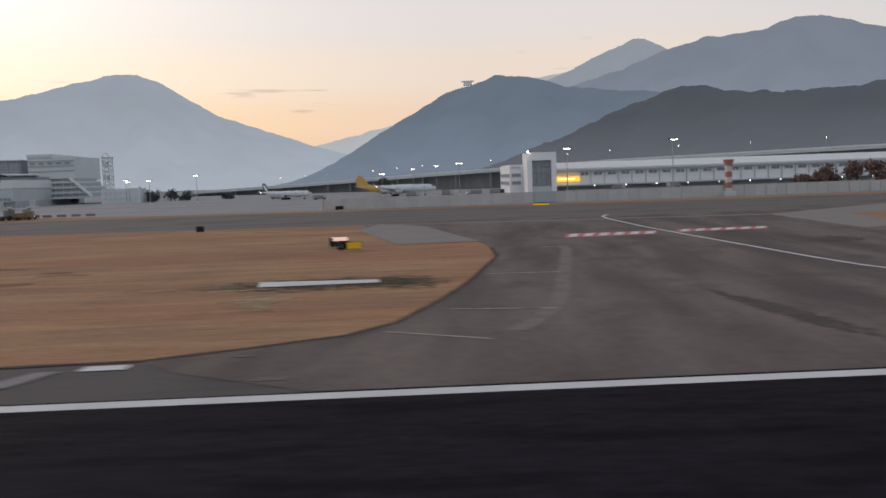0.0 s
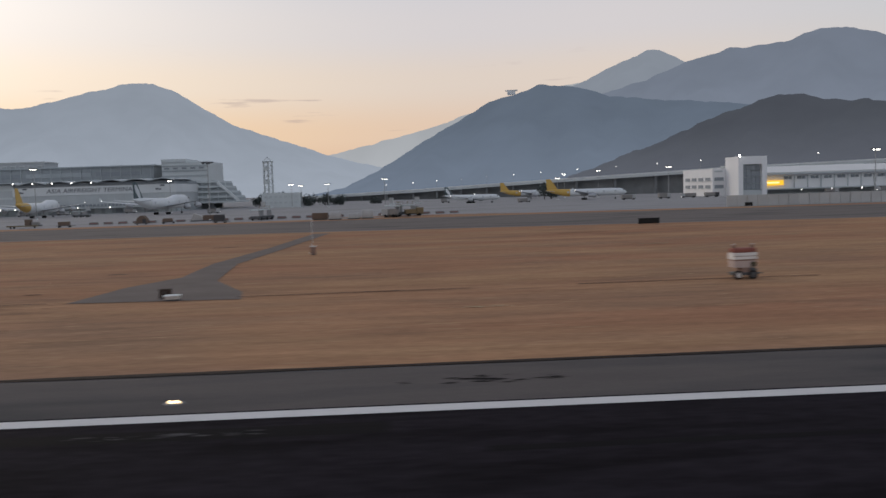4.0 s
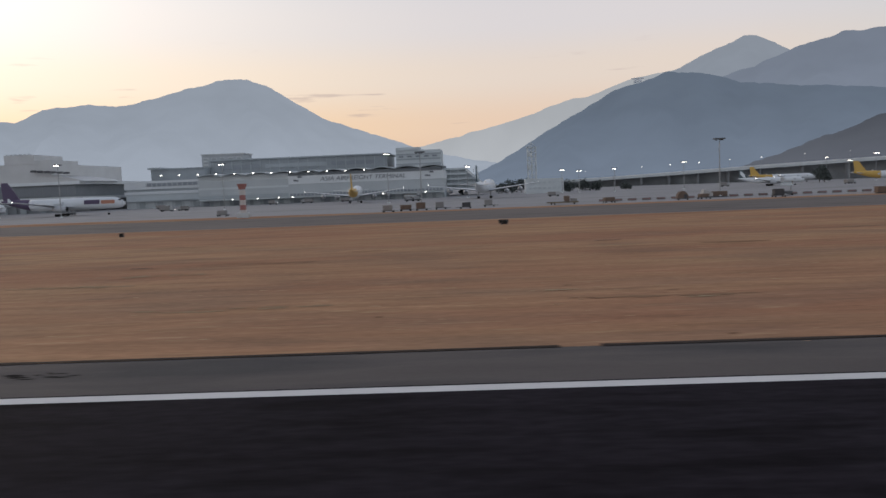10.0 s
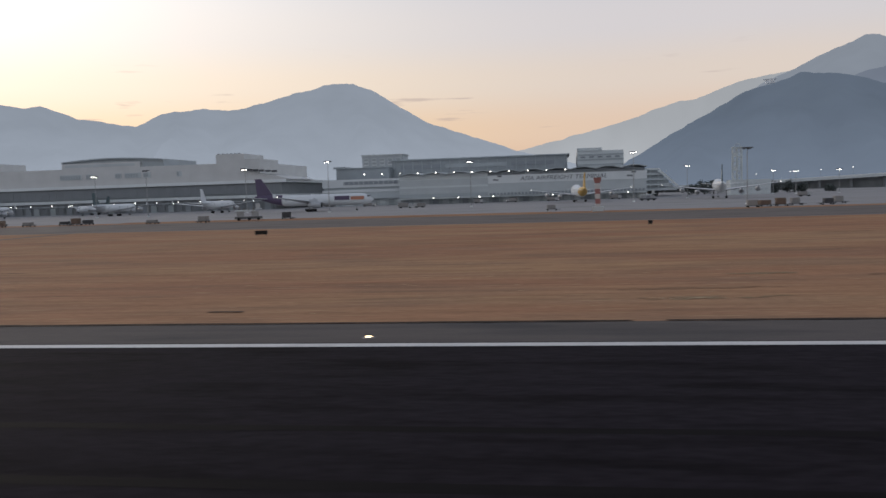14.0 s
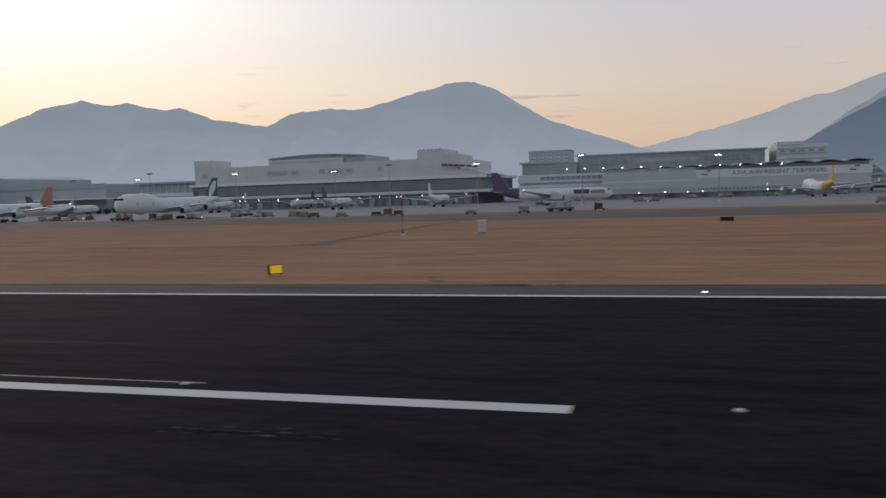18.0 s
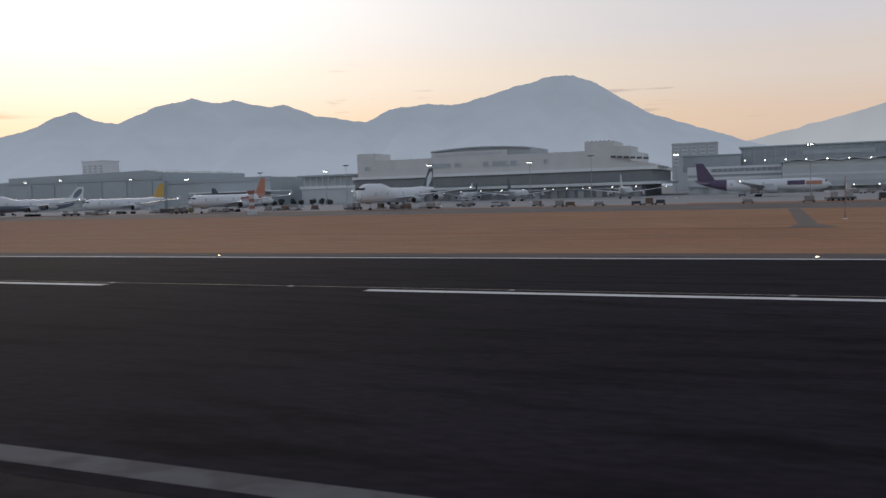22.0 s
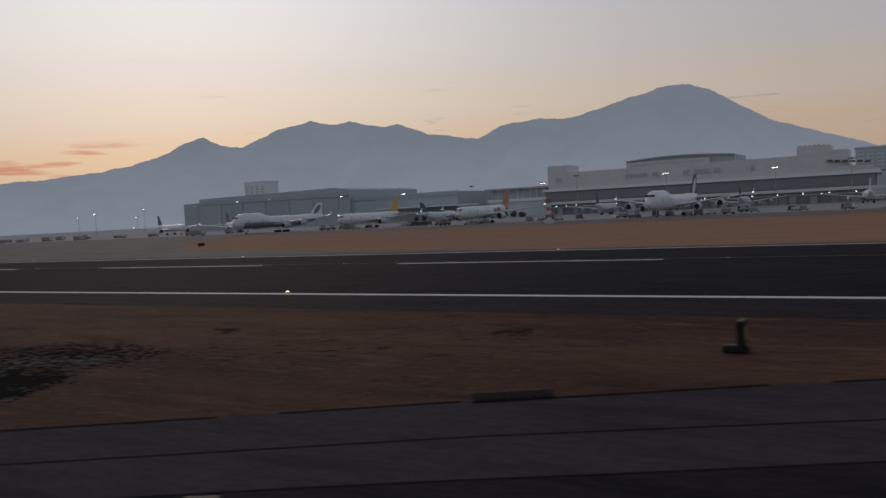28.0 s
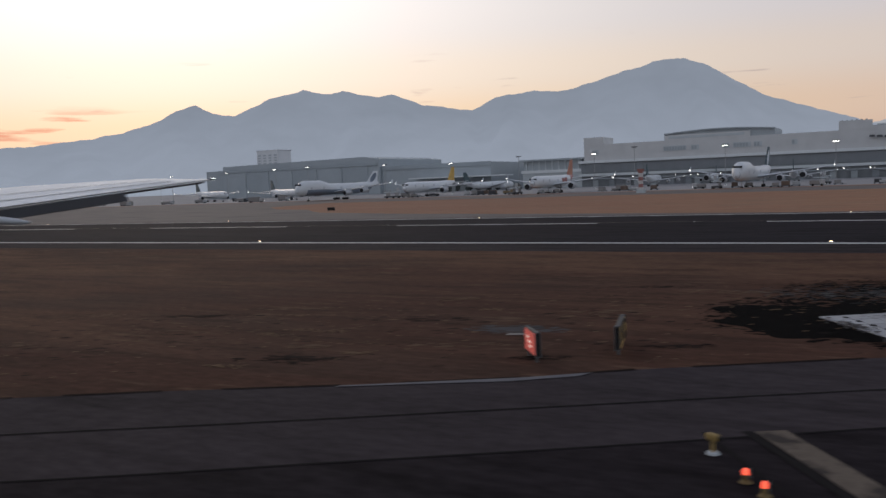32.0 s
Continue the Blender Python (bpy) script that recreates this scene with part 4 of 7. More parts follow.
mottled("mud_patch", -581.4, -62.4, 0.5, 1.6, 0.55, MUD, "dried grey mud over the pad's edge", 33, 46, 0.15, 0.12, 1.2, 0.9)
mottled("mud_patch", -580.2, -61.0, 1.6, 2.4, 0.52, MUD, "thin grey dirt on the pad", 34, 26, 0.08, 0.12, 2.4, 0.5)
mottled("wet_patch", -593.9, -66.5, 1.7, 0.9, 0.2, MUD, "dark wet patch beside the holding sign", 55, 150, 0.2, 0.03, 1.8, 0.6)
surface("buried_slab", [(-593.9, -67.9), (-592.9, -67.55), (-593.0, -67.3), (-593.9, -67.5)], PALE, 0.05, "small pale slab in the dark wet patch", "slab")
for k, (x, y) in enumerate([(-603.9, -70.6), (-603.3, -69.3), (-601.6, -69.2), (-601.5, -76.2), (-598, -72.7), (-570, -50), (-606, -66), (-597, -62)]):
    mottled("grass_tufts", x, y, 0.8, 0.3, 0.2, TUFT_PALE, "pale dry tufts in the dark grass", 440 + k, 24, 0.1, 0.036)
SLAB = material("pad_slab", (0.36, 0.36, 0.37), 0.8, spread=0.2, size=1.5, fine=30, island=0.12)
part("base", box_bm(-1.98, 1.98, -3.7, 3.7, -0.06, 0.02, 0.02), SEAM, pad)
for i in range(4):
    for jx in range(6):
        x, y = -1.92 + 0.96 * i, -3.6 + 1.2 * jx
        part("slab", box_bm(x + 0.03, x + 0.93, y + 0.03, y + 1.17, 0.0, 0.05 + 0.006 * ((i * 3 + jx) % 3), 0.012), SLAB, pad)
for i in (0.9, -1.1):
    for jx in range(7):
        part("bolt_plate", box_bm(i, i + 0.16, -3.5 + 1.05 * jx, -3.25 + 1.05 * jx, 0.04, 0.085), SEAM, pad)

# ---- terminal buildings ----
# Wall, glass and steel colours are lightened and evened to paint in haze.
WALL_GREY = material("grey_cladding", (0.60, 0.635, 0.645), 0.6, spread=0.1, size=12, fine=20)
WALL_LIGHT = material("light_cladding", (0.74, 0.765, 0.77), 0.6, spread=0.08, size=12, fine=20)
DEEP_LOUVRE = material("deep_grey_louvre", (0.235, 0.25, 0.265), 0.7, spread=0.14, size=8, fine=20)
WALL_BEIGE = material("beige_concrete", (0.62, 0.62, 0.615), 0.8, spread=0.12, size=10, fine=20)
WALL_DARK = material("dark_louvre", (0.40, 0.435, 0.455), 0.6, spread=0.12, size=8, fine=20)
WALL_MID = material("mid_grey_concrete", (0.53, 0.565, 0.58), 0.75, spread=0.12, size=10, fine=20)
GLASS_DARK = material("haze_lifted_glass", (0.29, 0.315, 0.34), 0.3, spread=0.1, size=3)
WHITE_WALL = material("white_render", (0.82, 0.82, 0.83), 0.7, spread=0.06, size=8)
LETTER = material("dark_sign_letter", (0.19, 0.2, 0.22), 0.5, spread=0.05)
GLOW_WHITE = material("flood_lamp_glass", (0.9, 0.9, 0.85), 0.3, spread=0.0, emit=(1.0, 0.95, 0.86), emit_strength=9.0)
GLOW_ROW = material("wall_lamp_glass", (0.9, 0.9, 0.85), 0.3, spread=0.0, emit=(1.0, 0.95, 0.88), emit_strength=4.5)
STEEL = material("galvanised_steel", (0.34, 0.345, 0.35), 0.5, 0.5, spread=0.15, size=1.5)
DARK_STEEL = material("dark_steel", (0.12, 0.124, 0.13), 0.55, 0.3, spread=0.15, size=1.5)


def block(parent, name, x0, x1, y0, y1, z0, z1, mat, label="", bevel=0.0):
    return part(name, box_bm(x0, x1, y0, y1, z0, z1, bevel), mat, parent, label)


def lamp_bm(x, y, z, r):
    bm = bmesh.new()
    bmesh.ops.create_uvsphere(bm, u_segments=8, v_segments=6, radius=r, matrix=Matrix.Translation((x, y, z)))
    return bm


TERMINAL_WALL = material("terminal_cladding", (0.50, 0.53, 0.545), 0.7, spread=0.12, size=10, fine=20)
SIGN_BAND = material("sign_band_cladding", (0.69, 0.715, 0.73), 0.65, spread=0.08, size=12, fine=20)
LOUVRE = material("charcoal_louvre", (0.335, 0.365, 0.385), 0.6, spread=0.15, size=8, fine=20)


def cargo_terminal():
    """Long terminal with a lettered pale band, louvred wall, wavy roof edge and roof plant rooms. Front wall at y = 570."""
    t = empty("cargo_terminal", pose(0, 0, 0), "grey cargo terminal with a lettered pale band and wavy roof edge", "building")
    yf, g = 570.0, -3.0
    block(t, "main_wall", -463, -287, yf, 690, 1.5, 14.8, TERMINAL_WALL, "grey ribbed cladding wall")
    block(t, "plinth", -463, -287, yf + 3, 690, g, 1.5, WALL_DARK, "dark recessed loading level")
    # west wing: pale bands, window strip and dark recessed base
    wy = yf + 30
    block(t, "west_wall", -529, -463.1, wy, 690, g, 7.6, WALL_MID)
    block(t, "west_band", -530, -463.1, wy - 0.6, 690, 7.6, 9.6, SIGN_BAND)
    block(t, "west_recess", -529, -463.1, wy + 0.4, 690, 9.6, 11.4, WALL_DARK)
    block(t, "west_upper", -530, -463.1, wy - 0.6, 690, 11.4, 17.6, SIGN_BAND, "pale upper wall of the west wing")
    block(t, "west_window_band", -513, -464, wy - 0.9, wy - 0.62, 13.4, 15.9, GLASS_DARK, "dark continuous window band")
    for k in range(13):
        block(t, "mullion", -512.6 + 3.9 * k, -512.2 + 3.9 * k, wy - 1.05, wy - 0.92, 13.4, 15.9, WALL_GREY)
    for k in range(9):
        block(t, "west_door", -526 + 6.9 * k, -521.6 + 6.9 * k, wy - 0.4, wy - 0.04, g, 1.8, WALL_DARK if k % 2 else WALL_GREY)
    block(t, "west_canopy", -530, -463.2, wy - 4, wy - 0.64, 2.6, 3.2, WALL_MID)
    block(t, "upper_band", -463, -398.2, yf + 1, 690, 14.8, 19.0, WALL_GREY)
    block(t, "sign_band", -398, -286.6, yf - 0.4, 689, 10.6, 16.4, SIGN_BAND, "pale sign band with dark lettering")
    for z0, z1, m in ((2.2, 4.6, WALL_DARK), (6.0, 6.5, WALL_MID), (8.9, 10.3, WALL_GREY)):
        block(t, "wall_band", -463, -398.2, yf - 0.3, yf - 0.14, z0, z1, m)
    for k in range(45):
        x = -462 + 3.9 * k
        block(t, "rib", x, x + 0.5, yf - 0.12, yf + 0.1, 1.6, 10.4, TERMINAL_WALL)
    for k in range(43):
        x = -397 + 2.55 * k
        block(t, "louvre", x, x + 1.7, yf - 0.7, yf - 0.3, 2.4, 3.9, GLASS_DARK)
    block(t, "canopy", -463, -287, yf - 6, yf - 0.8, 1.0, 1.5, WALL_MID)
    for k in range(24):
        x = -461 + 7.3 * k
        block(t, "loading_door", x, x + 4.6, yf + 2.6, yf + 2.96, g, 0.6, WALL_MID if k % 3 else GLASS_DARK)
    # wavy roof edge
    bm = bmesh.new()
    n = 120
    rows = []
    for i in range(n + 1):
        x = -463 + 176.5 * i / n
        up = 17.9 + 1.5 * abs(math.sin(math.pi * (x + 463) / 17.65)) + 0.8 * i / n
        rows.append([bm.verts.new((x, y, z)) for y, z in ((yf - 3.0, up), (yf - 3.0, up + 0.7), (yf + 40, up + 1.2), (yf + 40, up - 0.2))])
    for p, q in zip(rows, rows[1:]):
        for k in range(4):
            bm.faces.new((p[k], q[k], q[(k + 1) % 4], p[(k + 1) % 4]))
    part("wavy_roof", bm, WALL_DARK, t, "dark grey wavy roof edge")
    block(t, "clerestory", -463, -288, yf + 2, 680, 16.4, 18.9, GLASS_DARK, "dark glazed strip under the wavy roof")
    # upper storey set back, with the lower dark wing on its west end
    block(t, "upper_floor", -494, -340, 695, 765, 17, 34.2, LOUVRE, "dark grey upper storey set back")
    for k, (x0, x1) in enumerate([(-486, -450), (-446, -392), (-388, -350)]):
        block(t, "upper_window", x0, x1, 694.5, 694.9, 26.6, 30.0, WALL_DARK if k % 2 else GLASS_DARK)
    for k in range(19):
        block(t, "upper_rib", -492 + 8.3 * k, -491.4 + 8.3 * k, 694.2, 694.48, 18, 34.2, WALL_DARK)
    block(t, "roof_edge", -496, -338, 693, 767, 34.2, 35.2, WALL_DARK)
    block(t, "west_block", -541, -494.2, 680, 745, 15, 28.6, LOUVRE, "dark lower roof block")
    block(t, "west_block_cap", -543, -532, 678, 747, 28.6, 30.2, WALL_DARK)
    block(t, "west_block_edge", -532, -494.2, 678.5, 746, 28.6, 29.2, WALL_DARK)
    block(t, "plant_room", -331.5, -293, 690, 745, 17, 36.4, WALL_GREY, "pale plant room on the roof")
    block(t, "plant_room_top", -331.5, -311, 689, 730, 36.4, 38.9, WALL_GREY)
    for k in range(3):
        block(t, "plant_band", -331.7 + 0.2 * k, -292.8, 689.4, 689.9, 24.0 + 4.2 * k, 25.2 + 4.2 * k, WALL_DARK)
    for k in range(5):
        block(t, "plant_window", -329 + 7.2 * k, -325 + 7.2 * k, 688.6, 688.96, 30.4, 31.8, GLASS_DARK)
    for k in range(12):
        x = -488 + 13.2 * k
        part("wall_lamp", lamp_bm(x, yf - 4, 20.4 - 0.16 * k, 0.42), GLOW_ROW, t)
    for x in (-437, -419, -404, -394, -352, -330, -300):
        part("dock_lamp", lamp_bm(x, yf - 6.4, 1.6, 0.36), GLOW_ROW, t)
    # east stair annex: stacked open decks stepping down
    for k, z in enumerate((1.5, 5.4, 9.4, 13.4, 17.2)):
        x1 = -258 - 3.4 * k
        block(t, "annex_deck", -296, x1, yf + 60, yf + 110, z, z + 1.5, WALL_GREY)
        if k < 4:
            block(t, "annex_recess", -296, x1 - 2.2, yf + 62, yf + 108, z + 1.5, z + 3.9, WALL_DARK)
            for q in range(4):
                block(t, "annex_post", -284 + 6 * q, -283.5 + 6 * q, yf + 60.2, yf + 60.7, z + 1.5, z + 3.9, WALL_MID)
    bm = bmesh.new()
    vs = [bm.verts.new(p) for p in ((-272, yf + 58, 16.5), (-256, yf + 58, 2.0), (-255, yf + 58, 3.4), (-271, yf + 58, 18.0), (-272, yf + 59.6, 16.5), (-256, yf + 59.6, 2.0), (-255, yf + 59.6, 3.4), (-271, yf + 59.6, 18.0))]
    for f in ((0, 1, 2, 3), (7, 6, 5, 4), (0, 4, 5, 1), (1, 5, 6, 2), (2, 6, 7, 3), (3, 7, 4, 0)):
        bm.faces.new([vs[q] for q in f])
    bmesh.ops.recalc_face_normals(bm, faces=bm.faces)
    part("stair_flight", bm, WALL_LIGHT, t, "pale sloping stair flight")
    for x0 in (-394.5, -300.5):
        bm = bmesh.new()
        for dx, dz, w in ((0.2, 0.2, 2.2), (2.6, 0.0, 1.4), (3.4, 2.6, 3.0)):
            add_box(bm, x0 + dx, x0 + dx + w, yf - 0.62, yf - 0.45, 12.4 + dz, 13.5 + dz)
        part("emblem", bm, LETTER, t)
    cu = bpy.data.curves.new("lettering", "FONT")
    cu.body, cu.size, cu.extrude, cu.align_x = "ASIA AIRFREIGHT TERMINAL", 4.1, 0.08, "CENTER"
    cu.shear = 0.2
    ob = new("lettering", cu)
    ob.matrix_world = pose(-344.5, yf - 0.55, 12.3, 90, 0, 0)
    ob.scale = (1.0, 1.0, 1.0)
    dep = bpy.context.evaluated_depsgraph_get()
    me = bpy.data.meshes.new_from_object(ob.evaluated_get(dep))
    w = max(v.co.x for v in me.vertices) - min(v.co.x for v in me.vertices)
    mat_w = ob.matrix_world.copy()
    bpy.data.objects.remove(ob)
    txt = new("lettering", me)
    me.materials.clear()
    me.materials.append(LETTER)
    txt.matrix_world = mat_w @ Matrix.Diagonal((61.0 / w, 1, 1, 1))
    txt.parent = t
    txt["label"] = "dark slanted capital lettering"


cargo_terminal()


def express_centre():
    """Large cargo centre: beige upper storeys, dark and light bands, vaulted roof. Front at y = 568."""
    t = empty("cargo_centre", pose(0, 0, 0), "large beige cargo centre with dark bands and a vaulted roof", "building")
    yf, g = 568.0, -3.0
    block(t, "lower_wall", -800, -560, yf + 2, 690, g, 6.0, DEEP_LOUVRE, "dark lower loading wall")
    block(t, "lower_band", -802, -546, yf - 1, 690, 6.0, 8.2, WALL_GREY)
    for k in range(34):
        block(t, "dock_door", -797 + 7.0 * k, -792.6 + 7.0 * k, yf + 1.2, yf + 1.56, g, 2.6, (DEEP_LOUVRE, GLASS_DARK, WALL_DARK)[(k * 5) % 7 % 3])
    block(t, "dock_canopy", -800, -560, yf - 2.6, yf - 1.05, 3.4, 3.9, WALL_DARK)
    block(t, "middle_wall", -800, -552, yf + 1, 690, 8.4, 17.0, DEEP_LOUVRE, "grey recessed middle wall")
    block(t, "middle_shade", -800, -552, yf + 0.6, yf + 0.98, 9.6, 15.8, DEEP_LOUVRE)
    block(t, "upper_band", -802, -548, yf - 1, 690, 17.0, 19.2, WALL_LIGHT)
    block(t, "upper_wall", -797, -571, yf, 690, 19.2, 32.5, WALL_BEIGE, "beige concrete upper storeys")
    block(t, "west_turret", -797, -780, yf - 0.3, yf + 30, 32.5, 38.6, WALL_BEIGE)
    block(t, "east_tower", -602, -580, yf - 0.3, yf + 40, 32.5, 39.2, WALL_BEIGE)
    block(t, "east_step", -580, -568, yf - 0.3, yf + 40, 24.0, 35.0, WALL_BEIGE)
    for k in range(6):
        block(t, "tower_notch", -600.4 + 3.2 * k, -599.2 + 3.2 * k, yf - 0.5, yf + 2, 39.2, 39.9, WALL_MID)
    # vaulted roof
    bm = bmesh.new()
    rows = []
    for i in range(25):
        x = -730 + 84 * i / 24
        z = 36.8 + 3.4 * math.sin(math.pi * (0.12 + 0.76 * i / 24))
        rows.append([bm.verts.new((x, y, h)) for y, h in ((yf + 4, 32.5), (yf + 4, z - 1.0), (yf + 2, z - 1.0), (yf + 2, z), (yf + 60, z), (yf + 60, 32.5))])
    for p, q in zip(rows, rows[1:]):
        for k in range(5):
            bm.faces.new((p[k], q[k], q[k + 1], p[k + 1]))
    bm.faces.new(rows[0])
    bm.faces.new(rows[-1][::-1])
    part("vault_roof", bm, WALL_DARK, t, "grey vaulted roof")
    block(t, "vault_front", -729, -664, yf + 1.2, yf + 3.9, 32.5, 36.6, WALL_BEIGE)
    block(t, "vault_window", -726, -668, yf + 0.8, yf + 1.16, 33.6, 35.6, WALL_MID)
    for x0, x1 in ((-790, -784), (-730, -712), (-708, -702), (-684, -679), (-676, -663), (-661, -655), (-634, -630)):
        block(t, "window_strip", x0, x1, yf - 0.4, yf - 0.04, 24.0, 28.0, WALL_MID)
        for k in range(int((x1 - x0) / 2.2)):
            block(t, "window", x0 + 0.3 + 2.2 * k, x0 + 1.9 + 2.2 * k, yf - 0.6, yf - 0.42, 24.6, 27.4, WALL_DARK)
    for k in range(40):
        x = -796 + 6.1 * k
        block(t, "pier", x, x + 0.5, yf + 0.4, yf + 0.58, 8.6, 16.8, DEEP_LOUVRE)
        block(t, "dock_pier", x, x + 0.6, yf + 1.6, yf + 1.96, g, 5.8, DEEP_LOUVRE)
    # sloping ramp at the east end
    bm = bmesh.new()
    pr = [(-571, 19.2), (-571, 24), (-556, 22.2), (-545, 19.2)]
    a = [bm.verts.new((x, yf, z)) for x, z in pr]
    b = [bm.verts.new((x, yf + 60, z)) for x, z in pr]
    bm.faces.new(a)
    bm.faces.new(b[::-1])
    for k in range(4):
        bm.faces.new((a[k], b[k], b[(k + 1) % 4], a[(k + 1) % 4]))
    part("ramp", bm, WALL_BEIGE, t)
    for k in range(6):
        block(t, "gantry", -582 + 4.8 * k, -578.4 + 4.8 * k, yf - 3, yf - 1.2, 26.5 - 0.4 * k, 28.0 - 0.4 * k, DARK_STEEL)
    # west annex with glazed deck
    block(t, "annex_wall", -855, -800, yf + 3, 660, g, 10.5, WALL_MID)
    block(t, "annex_band", -856, -800, yf + 2, 660, 10.5, 13.0, WALL_LIGHT)
    block(t, "annex_glass", -854, -800, yf + 4, 660, 13.0, 21.0, WALL_DARK, "dark glazed upper deck")
    block(t, "annex_roof", -858, -784, yf + 1, 662, 21.0, 22.6, WALL_DARK, "thin dark overhanging roof")
    for k in range(9):
        block(t, "annex_column", -852 + 6.0 * k, -851 + 6.0 * k, yf + 3.2, yf + 3.98, 13.0, 21.0, WALL_MID)
    for k in range(14):
        part("dock_lamp", lamp_bm(-790 + 17.4 * k, yf - 1.6, 4.6, 0.35), GLOW_ROW, t)


express_centre()


HANGAR_WALL = material("hangar_cladding", (0.41, 0.45, 0.475), 0.75, spread=0.1, size=14, fine=20)
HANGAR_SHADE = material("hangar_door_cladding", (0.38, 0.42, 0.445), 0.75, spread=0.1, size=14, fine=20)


def hangar():
    t = empty("maintenance_hangar", pose(0, 0, 0), "long dark grey maintenance hangar with a shallow pitched roof", "building")
    bm = bmesh.new()
    pr = [(-1200, -3), (-1200, 31.5), (-1018, 33.6), (-1000, 31.0), (-1000, -3)]
    a = [bm.verts.new((x, 562, z)) for x, z in pr]
    b = [bm.verts.new((x, 690, z)) for x, z in pr]
    bm.faces.new(a)
    bm.faces.new(b[::-1])
    for k in range(5):
        bm.faces.new((a[k], b[k], b[(k + 1) % 5], a[(k + 1) % 5]))
    bmesh.ops.recalc_face_normals(bm, faces=bm.faces)
    part("main_hall", bm, HANGAR_WALL, t)
    block(t, "east_hall", -1000, -884, 566, 690, -3, 23.0, HANGAR_WALL)
    block(t, "east_fascia", -1000, -883, 565, 566, 19.8, 23.4, HANGAR_SHADE)
    block(t, "east_canopy", -960, -862, 548, 566, 9.8, 10.8, WALL_LIGHT)
    block(t, "west_lean_to", -1232, -1200, 570, 680, -3, 27.5, HANGAR_WALL)
    for k in range(6):
        x = -1196 + 31 * k
        block(t, "hangar_door", x, x + 28, 561.2, 561.96, -3, 24, HANGAR_SHADE if k % 2 else HANGAR_WALL)
    block(t, "door_header", -1206, -1002, 561.0, 561.9, 24.6, 27.5, HANGAR_SHADE)


hangar()


# Near-white walls put the haze over the far block into the colour.
FAR_WALL = material("far_haze_render", (0.74, 0.76, 0.78), 0.8, spread=0.06, size=14)
TOWER_WALL = material("tower_render", (0.47, 0.505, 0.535), 0.8, spread=0.06, size=14)


def office_tower(x0, x1, y0, y1, h, label, wall, bay, glass):
    t = empty("office_tower", pose(0, 0, 0), label, "building")
    block(t, "core", x0, x1, y0, y1, -3, h, wall)
    n = int((x1 - x0) / 9)
    for k in range(n):
        a = x0 + (x1 - x0) * (k + 0.18) / n
        block(t, "window_bay", a, a + (x1 - x0) / n * 0.62, y0 - 0.6, y0 - 0.1, 26, h - 3, bay)
        for z in range(28, int(h) - 4, 4):
            block(t, "window", a + 0.6, a + (x1 - x0) / n * 0.62 - 0.6, y0 - 0.9, y0 - 0.62, z, z + 2.2, glass)
    block(t, "roof_edge", x0 - 1, x1 + 1, y0 - 1, y1 + 1, h, h + 1.2, bay)


office_tower(-574.5, -526.5, 912, 947, 50, "pale office tower with vertical window bays behind the terminal", TOWER_WALL, WALL_GREY, WALL_DARK)
office_tower(-1418, -1376, 870, 900, 64, "distant office block beyond the hangar, coloured pale for haze", FAR_WALL, FAR_WALL, TOWER_WALL)


def strut_bm(a, b, r):
    """A square bar between two points."""
    a, b = Vector(a), Vector(b)
    bm = bmesh.new()
    bmesh.ops.create_cone(bm, cap_ends=True, segments=4, radius1=r, radius2=r, depth=(b - a).length, matrix=Matrix.Translation((a + b) / 2) @ (b - a).to_track_quat("Z", "Y").to_matrix().to_4x4())
    return bm


def control_tower():
    t = empty("lattice_tower", pose(-224, 580, gz(580)), "pale open lattice tower over a low white annex behind the apron", "tower")
    for sx in (-2.9, 0.0, 2.9):
        for sy in (-1.8, 1.8):
            part("post", box_bm(sx - 0.28, sx + 0.28, sy - 0.28, sy + 0.28, 0, 33.0), WALL_GREY, t)
    for k in range(10):
        z = 4.0 + 3.2 * k
        part("platform", box_bm(-3.3, 3.3, -2.2, 2.2, z, z + 0.4), WALL_GREY, t)
        part("brace", strut_bm((-2.9, -2.0, z + 0.3), (0.0, -2.0, z + 3.2), 0.2), WALL_MID, t)
        part("brace", strut_bm((2.9, -2.0, z + 0.3), (0.0, -2.0, z + 3.2), 0.2), WALL_MID, t)
        if k % 3 == 1:
            part("infill", box_bm(-2.6, -0.3, -1.7, 1.6, z + 0.4, z + 2.8), WALL_LIGHT, t)
    part("head", box_bm(-3.6, 3.6, -2.5, 2.5, 32.4, 33.1), WALL_MID, t)
    part("aerial", pole_bm(0.12, 0.06, 33.0, 36.5), STEEL, t)
    part("annex", box_bm(-5, 22, -2, 12, 0, 10.4), WALL_GREY, t, "pale low annex")
    for k in range(7):
        for z in (3, 7):
            part("annex_window", box_bm(-3 + 3.5 * k, -1 + 3.5 * k, -2.3, -2.02, z, z + 1.2), WALL_MID, t)


control_tower()


